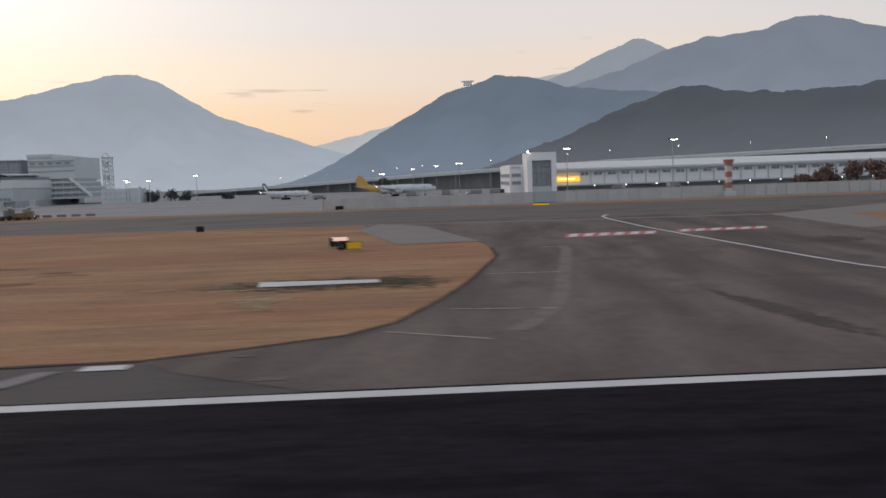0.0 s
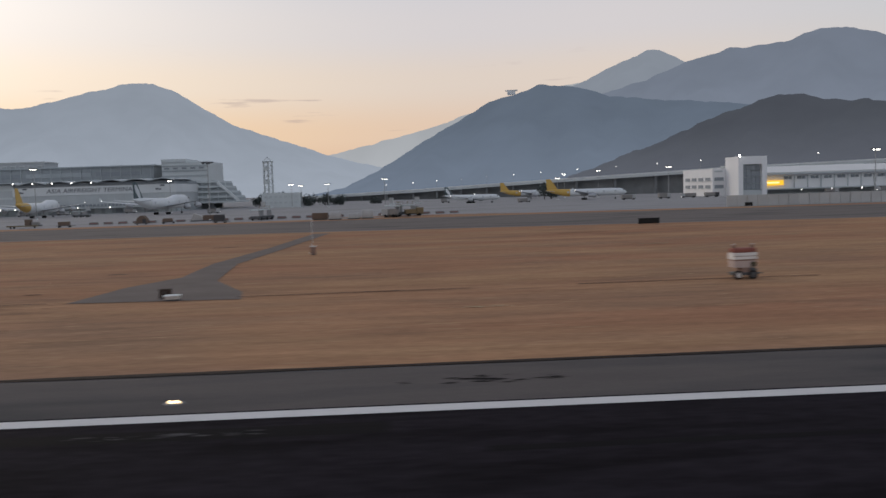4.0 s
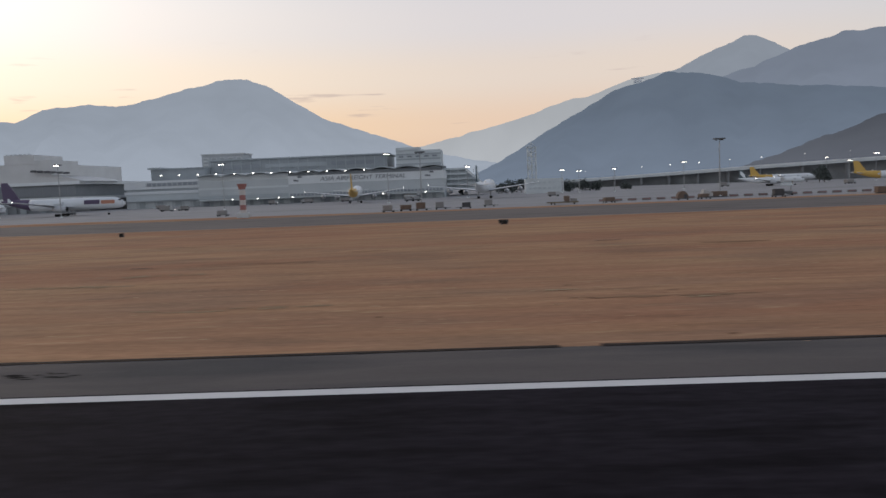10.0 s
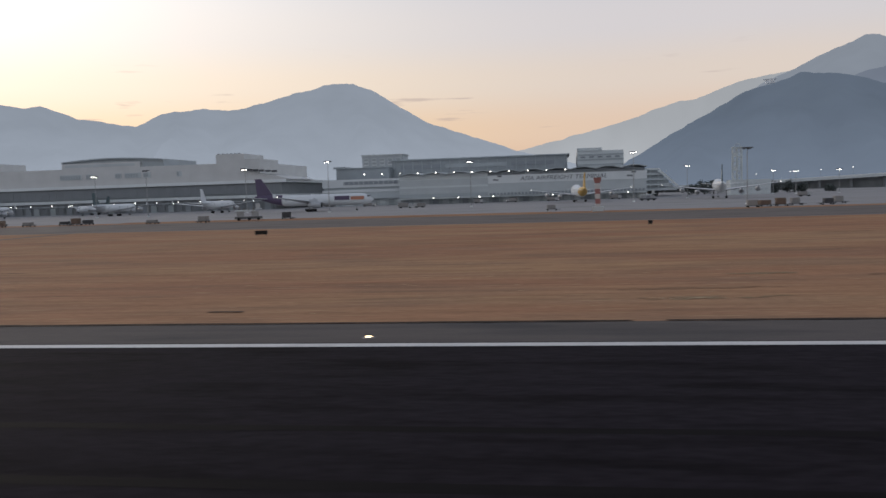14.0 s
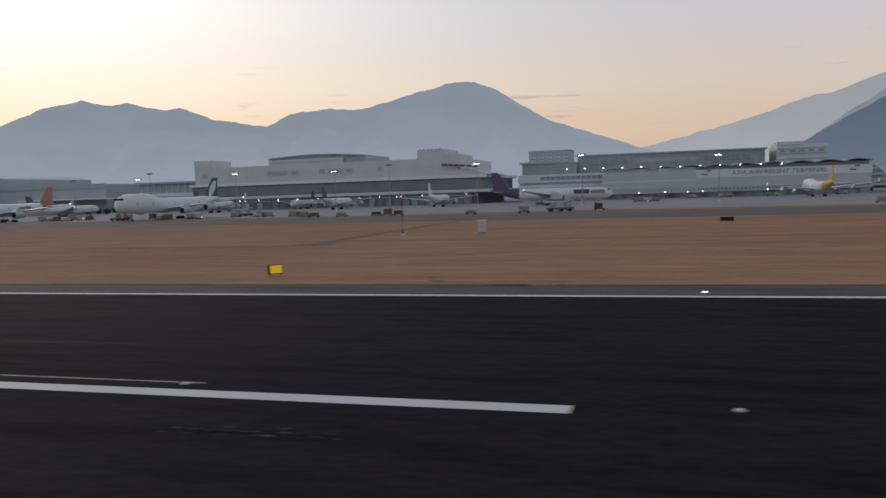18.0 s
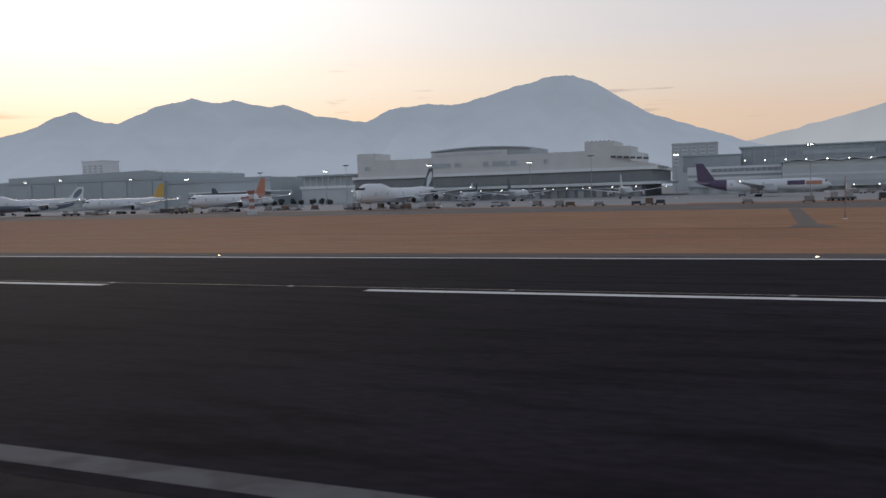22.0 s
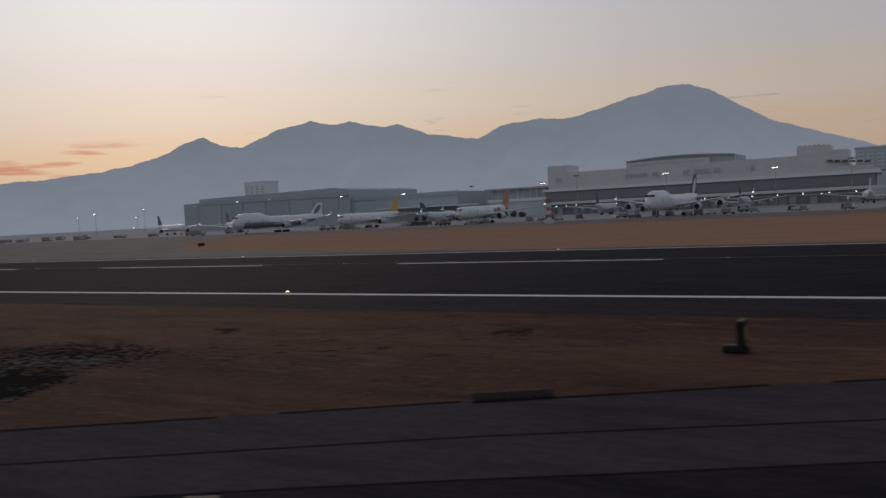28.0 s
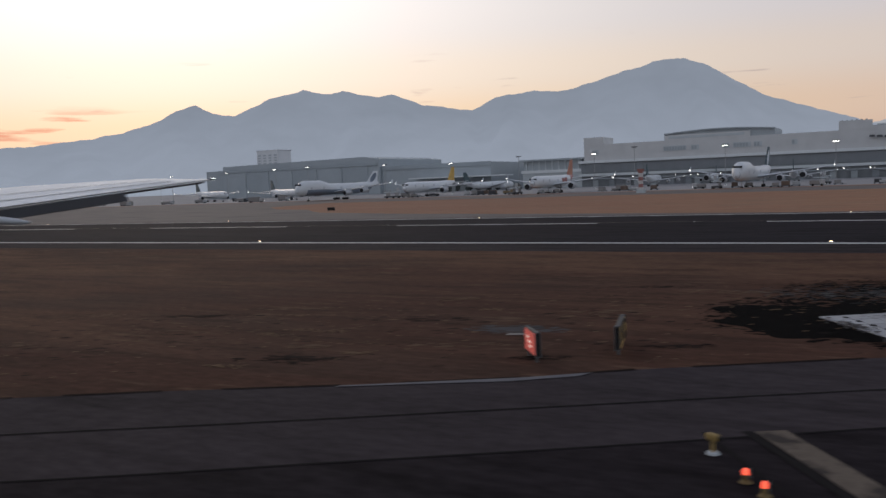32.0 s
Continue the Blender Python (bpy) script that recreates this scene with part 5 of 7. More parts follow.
def express_building():
    """White office block with a framed glass front and a long warehouse behind the blast fence."""
    t = empty("express_office", pose(0, 0, 0), "white office block with a framed dark glass front", "building")
    g = -2.6
    block(t, "frame_left", 53.0, 55.6, 428, 446, g, 18.9, WHITE_WALL)
    block(t, "frame_right", 66.0, 68.6, 428, 446, g, 18.9, WHITE_WALL)
    block(t, "frame_top", 55.6, 66.0, 428, 446, 14.6, 18.9, WHITE_WALL)
    block(t, "core", 55.6, 66.0, 431, 460, g, 14.6, WALL_DARK)
    for i in range(4):
        for jz in range(4):
            block(t, "glass_pane", 55.8 + 2.56 * i, 58.2 + 2.56 * i, 430.3, 430.9, 1.0 + 3.4 * jz, 4.1 + 3.4 * jz, GLASS_DARK)
    block(t, "entrance", 55.6, 66.0, 429, 430.2, g, 0.8, WALL_MID)
    # side wing
    block(t, "side_wing", 45.6, 52.98, 446, 494, g, 13.0, WHITE_WALL)
    for z in (2.2, 6.4):
        block(t, "window_strip", 46.8, 51.8, 445.6, 445.97, z, z + 1.7, GLASS_DARK)
        block(t, "window_sill", 46.6, 52.0, 445.3, 445.96, z - 0.35, z - 0.02, WALL_MID)
        for k in range(4):
            block(t, "window_strip", 45.2, 45.57, 449 + 11 * k, 456 + 11 * k, z, z + 1.7, GLASS_DARK)
            block(t, "window_sill", 44.9, 45.56, 448.8 + 11 * k, 456.2 + 11 * k, z - 0.35, z - 0.02, WALL_MID)
    block(t, "sign_strip", 46.8, 51.4, 445.6, 445.96, 11.0, 11.9, WALL_MID)
    part("roof_lamp", lamp_bm(53.4, 427.5, 19.4, 0.5), GLOW_WHITE, t)
    w = empty("express_warehouse", pose(0, 0, 0), "long white warehouse with dark window openings and a pale roof", "building")
    block(w, "wall", 68.7, 420, 441, 500, g, 8.6, WHITE_WALL)
    bm = bmesh.new()
    add_box(bm, 68.7, 421, 437, 441.2, 8.6, 9.4)
    part("eave_strip", bm, WALL_MID, w)
    bm = bmesh.new()
    vs = [bm.verts.new(p) for p in ((68.7, 437, 9.4), (421, 437, 9.4), (421, 500, 13.6), (68.7, 500, 13.6), (68.7, 437, 9.9), (421, 437, 9.9), (421, 500, 14.1), (68.7, 500, 14.1))]
    for f in ((0, 1, 2, 3), (7, 6, 5, 4), (0, 4, 5, 1), (1, 5, 6, 2), (2, 6, 7, 3), (3, 7, 4, 0)):
        bm.faces.new([vs[k] for k in f])
    part("roof", bm, material("pale_roof_sheet", (0.72, 0.71, 0.70), 0.5, spread=0.06, size=6), w, "pale sheet roof")
    for k in range(44):
        x = 84 + 7.6 * k
        block(w, "window", x, x + 2.2, 440.5, 440.96, 5.9, 7.5, GLASS_DARK)
        block(w, "window", x + 2.7, x + 4.2, 440.5, 440.96, 5.9, 7.5, GLASS_DARK)
        block(w, "downpipe", x + 5.6, x + 5.9, 440.3, 440.96, 0.5, 7.8, WALL_MID)
    block(w, "canopy", 68.7, 420, 433, 440.9, 0.4, 1.0, WALL_MID, "dark dock canopy")
    block(w, "dock", 68.7, 420, 440.2, 440.96, g, 0.4, WALL_DARK)
    for k in range(12):
        part("dock_lamp", lamp_bm(90 + 17 * k, 433, 0.1, 0.28), GLOW_ROW, w)
    s = empty("lit_sign", pose(76.2, 440.2, 4.1), "glowing yellow sign panel on the warehouse wall", "sign")
    part("panel", box_bm(-7.2, 7.2, -0.4, 0.2, -1.35, 1.35, 0.1), material("yellow_light_box", (0.8, 0.5, 0.05), 0.4, spread=0.0, emit=(1.0, 0.56, 0.04), emit_strength=0.85), s)
    part("panel_word", box_bm(-4.6, 4.6, -0.52, -0.42, -0.3, 0.5), material("pale_light_box", (0.9, 0.7, 0.3), 0.4, spread=0.0, emit=(1.0, 0.8, 0.35), emit_strength=1.3), s)


express_building()


def viaduct():
    """Elevated road climbing behind the warehouse."""
    t = empty("road_viaduct", pose(0, 0, 0), "grey concrete road viaduct rising behind the apron", "viaduct")
    pts = [(-260, 930, 1.5), (-120, 840, 6.0), (0, 760, 11), (150, 650, 16.4), (400, 565, 21.2), (700, 520, 24)]
    deck, rail = bmesh.new(), bmesh.new()
    for (ax, ay, az), (bx, by, bz) in zip(pts, pts[1:]):
        for bm, lo, hi, wd in ((deck, -2.0, 0.0, 6.0), (rail, 0.0, 1.2, 0.4)):
            vs = []
            for x, y, z in ((ax, ay, az), (bx, by, bz)):
                for off in (-wd, wd) if bm is deck else (-6.4, -6.0):
                    for h in (lo, hi):
                        vs.append(bm.verts.new((x, y + off, z + h)))
            for f in ((0, 1, 3, 2), (4, 6, 7, 5), (0, 4, 5, 1), (2, 3, 7, 6), (1, 5, 7, 3), (0, 2, 6, 4)):
                bm.faces.new([vs[k] for k in f])
    for bm in (deck, rail):
        bmesh.ops.recalc_face_normals(bm, faces=bm.faces)
    wall = bmesh.new()
    for (ax, ay, az), (bx, by, bz) in zip(pts, pts[1:]):
        vs = [wall.verts.new(p) for p in ((ax, ay + 7, -4), (bx, by + 7, -4), (bx, by + 7, bz - 1.2), (ax, ay + 7, az - 1.2), (ax, ay + 9, -4), (bx, by + 9, -4), (bx, by + 9, bz - 1.2), (ax, ay + 9, az - 1.2))]
        for f in ((0, 1, 2, 3), (7, 6, 5, 4), (3, 2, 6, 7), (0, 3, 7, 4), (1, 5, 6, 2)):
            wall.faces.new([vs[k] for k in f])
    UNDER = material("dark_retaining_wall", (0.235, 0.245, 0.255), 0.9, spread=0.25, size=8, fine=20)
    part("retaining_wall", wall, UNDER, t, "dark planted wall below the road")
    part("deck", deck, WALL_GREY, t)
    part("parapet", rail, WALL_LIGHT, t)
    n = 26
    for k in range(n):
        f = k / (n - 1) * (len(pts) - 1)
        i = min(int(f), len(pts) - 2)
        u = f - i
        x, y, z = (pts[i][q] + (pts[i + 1][q] - pts[i][q]) * u for q in range(3))
        part("pier", box_bm(x - 0.8, x + 0.8, y - 2.6, y + 2.6, gz(y) - 0.5, z - 2), UNDER, t)
        if k > 3:
            lp = empty("street_lamp", pose(x, y - 5, z), "slim street lamp on the viaduct", "street lamp", "viaduct street lamps")
            part("pole", pole_bm(0.09, 0.06, 0, 8.5), STEEL, lp)
            part("lamp", lamp_bm(0, -0.8, 8.4, 0.28), GLOW_ROW, lp)


viaduct()


def blast_fence():
    """Grey blast fence of upright panels along the taxiway."""
    t = empty("blast_fence", pose(0, 0, 0), "long grey blast fence of upright panels", "fence", kind="structure")
    PANEL = material("fence_panel", (0.5, 0.49, 0.48), 0.7, 0.0, spread=0.1, size=3, fine=20, island=0.05)
    for k in range(66):
        x0 = -33 + 3.0 * k
        y = 229 - 0.02 * (x0 + 21)
        block(t, "panel", x0, x0 + 2.9, y, y + 0.25, gz(y), gz(y) + 3.2, PANEL)
    for k in range(33):
        x0 = -33 + 6.0 * k
        y = 229 - 0.02 * (x0 + 21)
        block(t, "post", x0 - 0.08, x0 + 0.1, y - 0.2, y - 0.02, gz(y), gz(y) + 3.3, PANEL)
    block(t, "grille", 27, 33, 227.3, 227.55, gz(227) + 0.2, gz(227) + 3.2, WALL_DARK)


blast_fence()

# ---- aircraft ----
JET_WHITE = material("aircraft_white_paint", (0.69, 0.715, 0.735), 0.45, spread=0.05, size=8, coat=0.2)
JET_GREY = material("aircraft_grey_paint", (0.50, 0.52, 0.55), 0.4, spread=0.06, size=6)
JET_YELLOW = material("aircraft_yellow_paint", (0.6, 0.385, 0.11), 0.4, spread=0.06, size=8)
JET_PURPLE = material("aircraft_purple_paint", (0.115, 0.09, 0.145), 0.4, spread=0.06, size=8)
JET_ORANGE = material("aircraft_orange_paint", (0.47, 0.22, 0.15), 0.4, spread=0.06, size=8)
JET_RED = material("aircraft_red_paint", (0.38, 0.16, 0.15), 0.4, spread=0.06, size=8)
JET_GREEN = material("aircraft_dark_green_paint", (0.09, 0.125, 0.135), 0.4, spread=0.06, size=8)
JET_BLUE = material("aircraft_navy_paint", (0.17, 0.205, 0.255), 0.4, spread=0.06, size=8)
ENGINE = material("engine_cowl", (0.45, 0.46, 0.48), 0.35, 0.3, spread=0.06, size=3)
FAN = material("engine_fan", (0.02, 0.02, 0.022), 0.5, spread=0.2, size=1)
TYRE = material("tyre_black", (0.02, 0.02, 0.02), 0.9, spread=0.1, size=1)


def wing_bm(root, tip, chord0, chord1, thick, sweep_dir=1):
    """A swept tapered wing between two points of its leading edge; chord runs aft (-x)."""
    bm = bmesh.new()
    loops = []
    for (x, y, z), c in ((root, chord0), (((root[0] * 0.62 + tip[0] * 0.38), root[1] * 0.62 + tip[1] * 0.38, root[2] * 0.62 + tip[2] * 0.38), chord0 * 0.55 + chord1 * 0.12), (tip, chord1)):
        t = thick * c
        loops.append([bm.verts.new(p) for p in ((x, y, z), (x - 0.3 * c, y, z + 0.55 * t), (x - c, y, z + 0.05 * t), (x - 0.4 * c, y, z - 0.45 * t))])
    for p, q in zip(loops, loops[1:]):
        for k in range(4):
            bm.faces.new((p[k], p[(k + 1) % 4], q[(k + 1) % 4], q[k]))
    bm.faces.new(loops[0][::-1])
    bm.faces.new(loops[-1])
    bmesh.ops.recalc_face_normals(bm, faces=bm.faces)
    return bm


def fin_bm(x, z, h, c0, c1, sweep, w=0.5):
    bm = bmesh.new()
    a = [(x, z), (x - c0, z), (x - sweep - c1, z + h), (x - sweep, z + h)]
    left = [bm.verts.new((px, -w / 2 * (1 if k < 2 else 0.5), pz)) for k, (px, pz) in enumerate(a)]
    right = [bm.verts.new((px, w / 2 * (1 if k < 2 else 0.5), pz)) for k, (px, pz) in enumerate(a)]
    bm.faces.new(left)
    bm.faces.new(right[::-1])
    for k in range(4):
        bm.faces.new((left[k], right[k], right[(k + 1) % 4], left[(k + 1) % 4]))
    bmesh.ops.recalc_face_normals(bm, faces=bm.faces)
    return bm


def fuselage_rings(L, r, zc, a, b, hump=0.0):
    """Rings of the fuselage between stations a..b (0 tail, 1 nose)."""
    out = []
    n = 26
    for k in range(n + 1):
        f = a + (b - a) * k / n
        x = (f - 0.5) * L
        if f < 0.30:
            u = f / 0.30
            rr, lift = r * (0.10 + 0.90 * math.sin(u * math.pi / 2) ** 0.9), r * 0.85 * (1 - u) ** 1.3
        elif f > 0.88:
            u = (f - 0.88) / 0.12
            rr, lift = r * max(0.06, math.sqrt(max(0.0, 1 - u ** 2.1))), -r * 0.22 * u ** 2
        else:
            rr, lift = r, 0.0
        hh = 0.0
        if hump and f > 0.62:
            u = min(1.0, (f - 0.62) / 0.10) * (1 if f < 0.90 else max(0.0, 1 - ((f - 0.90) / 0.10) ** 2))
            hh = hump * u
        out.append(((x, 0, zc + lift + hh / 2), rr, rr + hh / 2, 0))
    return out


def airliner(name, fin_at, nose_at, L, body, fin, rear, label, engines=2, hump=0.0, group="parked aircraft", belly=None, gloss=None, word=None, winglet=True, rear_share=0.2, fin_high=1.0, mark=None):
    """A parked airliner; fin_at and nose_at give its place and heading on the ground. L: its length."""
    r, span = L * 0.046, L * 0.46
    zc = r * 1.0 + L * 0.046
    fx, fy = fin_at
    nx, ny = nose_at
    h = math.atan2(ny - fy, nx - fx)
    cx, cy = nx - math.cos(h) * L * 0.5, ny - math.sin(h) * L * 0.5
    t = empty(name, pose(cx, cy, gz(cy) + 0.02, 0, 0, math.degrees(h)), label, "aircraft", group)
    part("fuselage", rings_bm(fuselage_rings(L, r, zc, rear_share, 1.0, hump), 22), body, t, "white fuselage", True)
    part("tail_cone", rings_bm(fuselage_rings(L, r * 1.004, zc, 0.0, rear_share + 0.004), 22), rear, t, "", True)
    if belly:
        bm = rings_bm([((x, 0, z - r * 0.20), w * 1.006, hh * 0.83, 0) for (x, _, z), w, hh, _ in fuselage_rings(L, r, zc, 0.12, 0.90)], 18)
        part("belly", bm, belly, t, "", True)
    fh = L * 0.145 * fin_high
    fin_part = part("fin", fin_bm(-0.335 * L, zc + r * 0.7, fh, L * 0.145, L * 0.055, L * 0.105, 0.6), fin, t, "painted tail fin")
    if mark:
        # a curved stroke painted on both faces of the fin
        for s in (1, -1):
            bm = bmesh.new()
            row = []
            for k in range(7):
                u = k / 6
                px, pz, wd = -0.40 * L - 0.062 * L * u, zc + r * 0.7 + fh * (0.12 + 0.72 * u), L * (0.012 + 0.020 * math.sin(math.pi * u))
                row.append([bm.verts.new((px + q, s * (0.32 - 0.15 * (0.12 + 0.72 * u)), pz)) for q in (wd, -wd)])
            for p, q in zip(row, row[1:]):
                bm.faces.new((p[0], p[1], q[1], q[0]) if s < 0 else (q[0], q[1], p[1], p[0]))
            part("fin_stroke", bm, mark, fin_part, "painted stroke on the fin")
    for s in (1, -1):
        part("wing", wing_bm((0.12 * L, s * r * 0.8, zc - r * 0.55), (-0.135 * L, s * span, zc + L * 0.03), L * 0.19, L * 0.035, 0.11), JET_GREY, t)
        if winglet:
            part("winglet", shifted(fin_bm(-0.135 * L, zc + L * 0.03, L * 0.03, L * 0.033, L * 0.012, L * 0.022, 0.14), (0, s * span, 0)), body, t)
        part("tailplane", wing_bm((-0.37 * L, s * r * 0.35, zc + r * 0.45), (-0.47 * L, s * L * 0.155, zc + r * 0.75), L * 0.085, L * 0.03, 0.09), body, t)
        for k in range(engines // 2):
            u = (0.33, 0.62)[k] if engines == 4 else 0.34
            ex, ey = 0.12 * L - 0.255 * L * u + L * 0.045, s * (r * 0.8 + (span - r * 0.8) * u)
            ez = zc - r * 0.55 + (L * 0.03 + r * 0.55) * u - L * 0.03
            er = L * (0.021 if engines == 4 else 0.026)
            eng = part("engine", rings_bm([((ex + d * er, ey, ez), er * q, er * q, 0) for d, q in ((1.7, 0.86), (1.55, 0.98), (0.8, 1.06), (-0.6, 1.0), (-1.9, 0.72), (-2.6, 0.4))], 14), ENGINE, t, "", True)
            part("fan", rings_bm([((ex + 1.62 * er, ey, ez), er * 0.84, er * 0.84, 0), ((ex + 1.74 * er, ey, ez), er * 0.8, er * 0.8, 0)], 14), FAN, eng, "dark engine intake")
            part("pylon", box_bm(ex - er * 2.2, ex + er * 0.6, ey - 0.2, ey + 0.2, ez + er * 0.8, ez + er * 1.7), JET_GREY, t)
        gx = -0.02 * L
        gear = part("main_gear", pole_bm(0.22, 0.22, 0.9, zc - r * 0.5, gx, s * r * 1.15), STEEL, t)
        for dx in (-1.1, 0, 1.1) if engines == 2 else (-1.6, -0.4, 0.8, 2.0):
            part("wheel", wheel_bm(gx + dx, s * r * 1.15, 0.62, 0.62, 0.9), TYRE, gear)
        gear = part("nose_gear_leg", pole_bm(0.14, 0.14, 0.5, zc - r * 0.7, 0.36 * L, 0), STEEL, t) if s == 1 else gear
        part("wheel", wheel_bm(0.36 * L, s * 0.32, 0.45, 0.45, 0.3), TYRE, t)
    wz = zc + r * 0.42 + (hump * 0.75 if hump else 0)
    part("cockpit_window", box_bm(0.455 * L, 0.472 * L, -r * 0.58, r * 0.58, wz - r * 0.10, wz + r * 0.16, 0.08), FAN, t, "dark cockpit glazing")
    part("radome_line", rings_bm([((0.482 * L, 0, zc - r * 0.14), r * 0.50, r * 0.50, 0), ((0.4835 * L, 0, zc - r * 0.14), r * 0.49, r * 0.49, 0)], 16), JET_GREY, t)
    for s in (1, -1):
        for k, f in enumerate((-0.22, 0.02, 0.22, 0.36)):
            part("door", box_bm(f * L - 0.55, f * L + 0.55, s * (r * 0.985) - 0.05, s * (r * 0.985) + 0.05, zc - r * 0.05, zc + r * 0.42), JET_GREY, t)
        if word:
            # plain coloured bars in place of the painted name
            for k, (m, x0, w) in enumerate(word):
                part("name_bar", box_bm(x0 * L, (x0 + w) * L, s * r * 1.0 - 0.06, s * r * 1.0 + 0.06, zc - r * 0.12, zc + r * (0.6 - 0.12 * (k % 2))), m, t)
        part("nav_light", lamp_bm(-0.135 * L, s * span, zc + L * 0.034, 0.22), GLOW_ROW, t)
    part("beacon", lamp_bm(0.05 * L, 0, zc + r * 1.06, 0.2), GLOW_ROW if gloss else STEEL, t)
    return t


def shifted(bm, d):
    for v in bm.verts:
        v.co += Vector(d)
    return bm


def wheel_bm(x, y, z, r, w):
    bm = rings_bm([((0, 0, -w / 2), r * 0.9, r * 0.9, 2), ((0, 0, -w / 2 + 0.06), r, r, 2), ((0, 0, w / 2 - 0.06), r, r, 2), ((0, 0, w / 2), r * 0.9, r * 0.9, 2)], 12)
    for v in bm.verts:
        v.co = Vector((v.co.x + x, v.co.z + y, v.co.y + z))
    return bm


airliner("cargo_jet", (-39, 486), (5.5, 477), 48, JET_WHITE, JET_YELLOW, JET_YELLOW, "white freighter with a yellow tail and rear body", rear_share=0.3)
airliner("cargo_jet", (-52, 630), (-6, 622), 48, JET_WHITE, JET_YELLOW, JET_YELLOW, "smaller white freighter with a yellow tail behind another", rear_share=0.34)
airliner("passenger_jet", (-100, 505), (-69.4, 487), 38, JET_WHITE, JET_GREEN, JET_WHITE, "white jet with a dark tail taxiing on the apron", gloss=True, mark=JET_WHITE)
airliner("jumbo_freighter", (-334, 446), (-338, 500), 62, JET_WHITE, JET_YELLOW, JET_YELLOW, "white four-engined freighter with a yellow tail parked nose-in", 4, 1.6, rear_share=0.22)
airliner("jumbo_freighter", (-264.6, 422), (-255.4, 484), 66, JET_WHITE, JET_GREEN, JET_WHITE, "white four-engined freighter with a dark green tail parked nose-in", 4, 1.6, mark=JET_WHITE)
airliner("freighter_jet", (-505.9, 404.1), (-443.7, 403.1), 65, JET_WHITE, JET_PURPLE, JET_PURPLE, "white freighter with a dark purple tail and coloured name bars", word=[(JET_PURPLE, 0.19, 0.125), (JET_ORANGE, 0.325, 0.11)], rear_share=0.24, fin_high=1.06)
airliner("freighter_jet", (-553, 438), (-556, 486), 54, JET_WHITE, JET_WHITE, JET_WHITE, "plain white freighter parked nose-in")
airliner("freighter_jet", (-623, 442), (-626, 490), 54, JET_WHITE, JET_GREEN, JET_GREY, "white freighter with a dark tail parked nose-in", engines=4)
airliner("jumbo_freighter", (-624.5, 313), (-629.8, 252), 68, JET_WHITE, JET_GREEN, JET_WHITE, "white four-engined jumbo with a dark green tail facing the runway", 4, 1.9, mark=JET_WHITE)
airliner("freighter_jet", (-712, 440), (-716, 490), 56, JET_WHITE, JET_GREEN, JET_WHITE, "white jet with a dark green tail parked nose-in", engines=4)
airliner("passenger_jet", (-725, 321), (-724, 262), 64, JET_WHITE, JET_ORANGE, JET_RED, "white jet with a red and orange tail facing the runway", belly=None, word=[(JET_RED, -0.2, 0.05), (JET_RED, -0.14, 0.06)], rear_share=0.16)
airliner("passenger_jet", (-847, 439), (-830, 490), 56, JET_WHITE, JET_GREEN, JET_WHITE, "white jet with a dark green tail parked behind others")
airliner("freighter_jet", (-803.4, 336), (-803, 275), 62, JET_WHITE, JET_YELLOW, JET_WHITE, "white freighter with a yellow fin facing the runway", rear_share=0.1)
airliner("jumbo_freighter", (-848, 312), (-858, 252), 68, JET_WHITE, JET_WHITE, JET_WHITE, "white and navy four-engined jumbo with a patterned tail", 4, 2.0, belly=JET_BLUE, fin_high=0.78, mark=JET_BLUE)
airliner("passenger_jet", (-956, 352), (-915, 330), 52, JET_WHITE, JET_GREEN, JET_WHITE, "white jet with a dark green tail, hazy in the distance")
airliner("passenger_jet", (-1050, 372), (-1000, 352), 56, JET_WHITE, JET_GREEN, JET_WHITE, "white jet with a dark green tail, hazy in the distance")
airliner("passenger_jet", (-688, 560), (-684, 516), 50, JET_WHITE, JET_GREEN, JET_WHITE, "white jet close to the terminal wall")

# ---- masts, lights and markers ----
RED_WHITE = material("red_marker_paint", (0.36, 0.17, 0.15), 0.6, spread=0.12, size=1)
OFF_WHITE = material("white_marker_paint", (0.56, 0.53, 0.51), 0.6, spread=0.12, size=1)


def flood_mast(x, y, h, lit, label, heads=3):
    t = empty("flood_mast", pose(x, y, gz(y)), label, "floodlight mast", "apron floodlight masts")
    part("pole", pole_bm(0.24, 0.1, 0, h, n=12), STEEL, t)
    part("base", pole_bm(0.6, 0.55, 0, 0.6, n=12), WALL_LIGHT, t)
    crown = part("crown", box_bm(-1.8, 1.8, -0.5, 0.5, h - 0.2, h + 0.25, 0.06), DARK_STEEL, t)
    for k in range(heads):
        a = (-1.0 + 2.0 * k / max(1, heads - 1)) * (1.15 if (int(x) + k) % 3 else 0.7)
        part("lamp_head", box_bm(a - 0.3, a + 0.3, -0.95, -0.4, h - 0.55, h - 0.1, 0.04), DARK_STEEL, crown)
        if lit:
            part("lamp_glass", box_bm(a - 0.24, a + 0.24, -1.02, -0.96, h - 0.5, h - 0.2), GLOW_WHITE, crown)
    return t


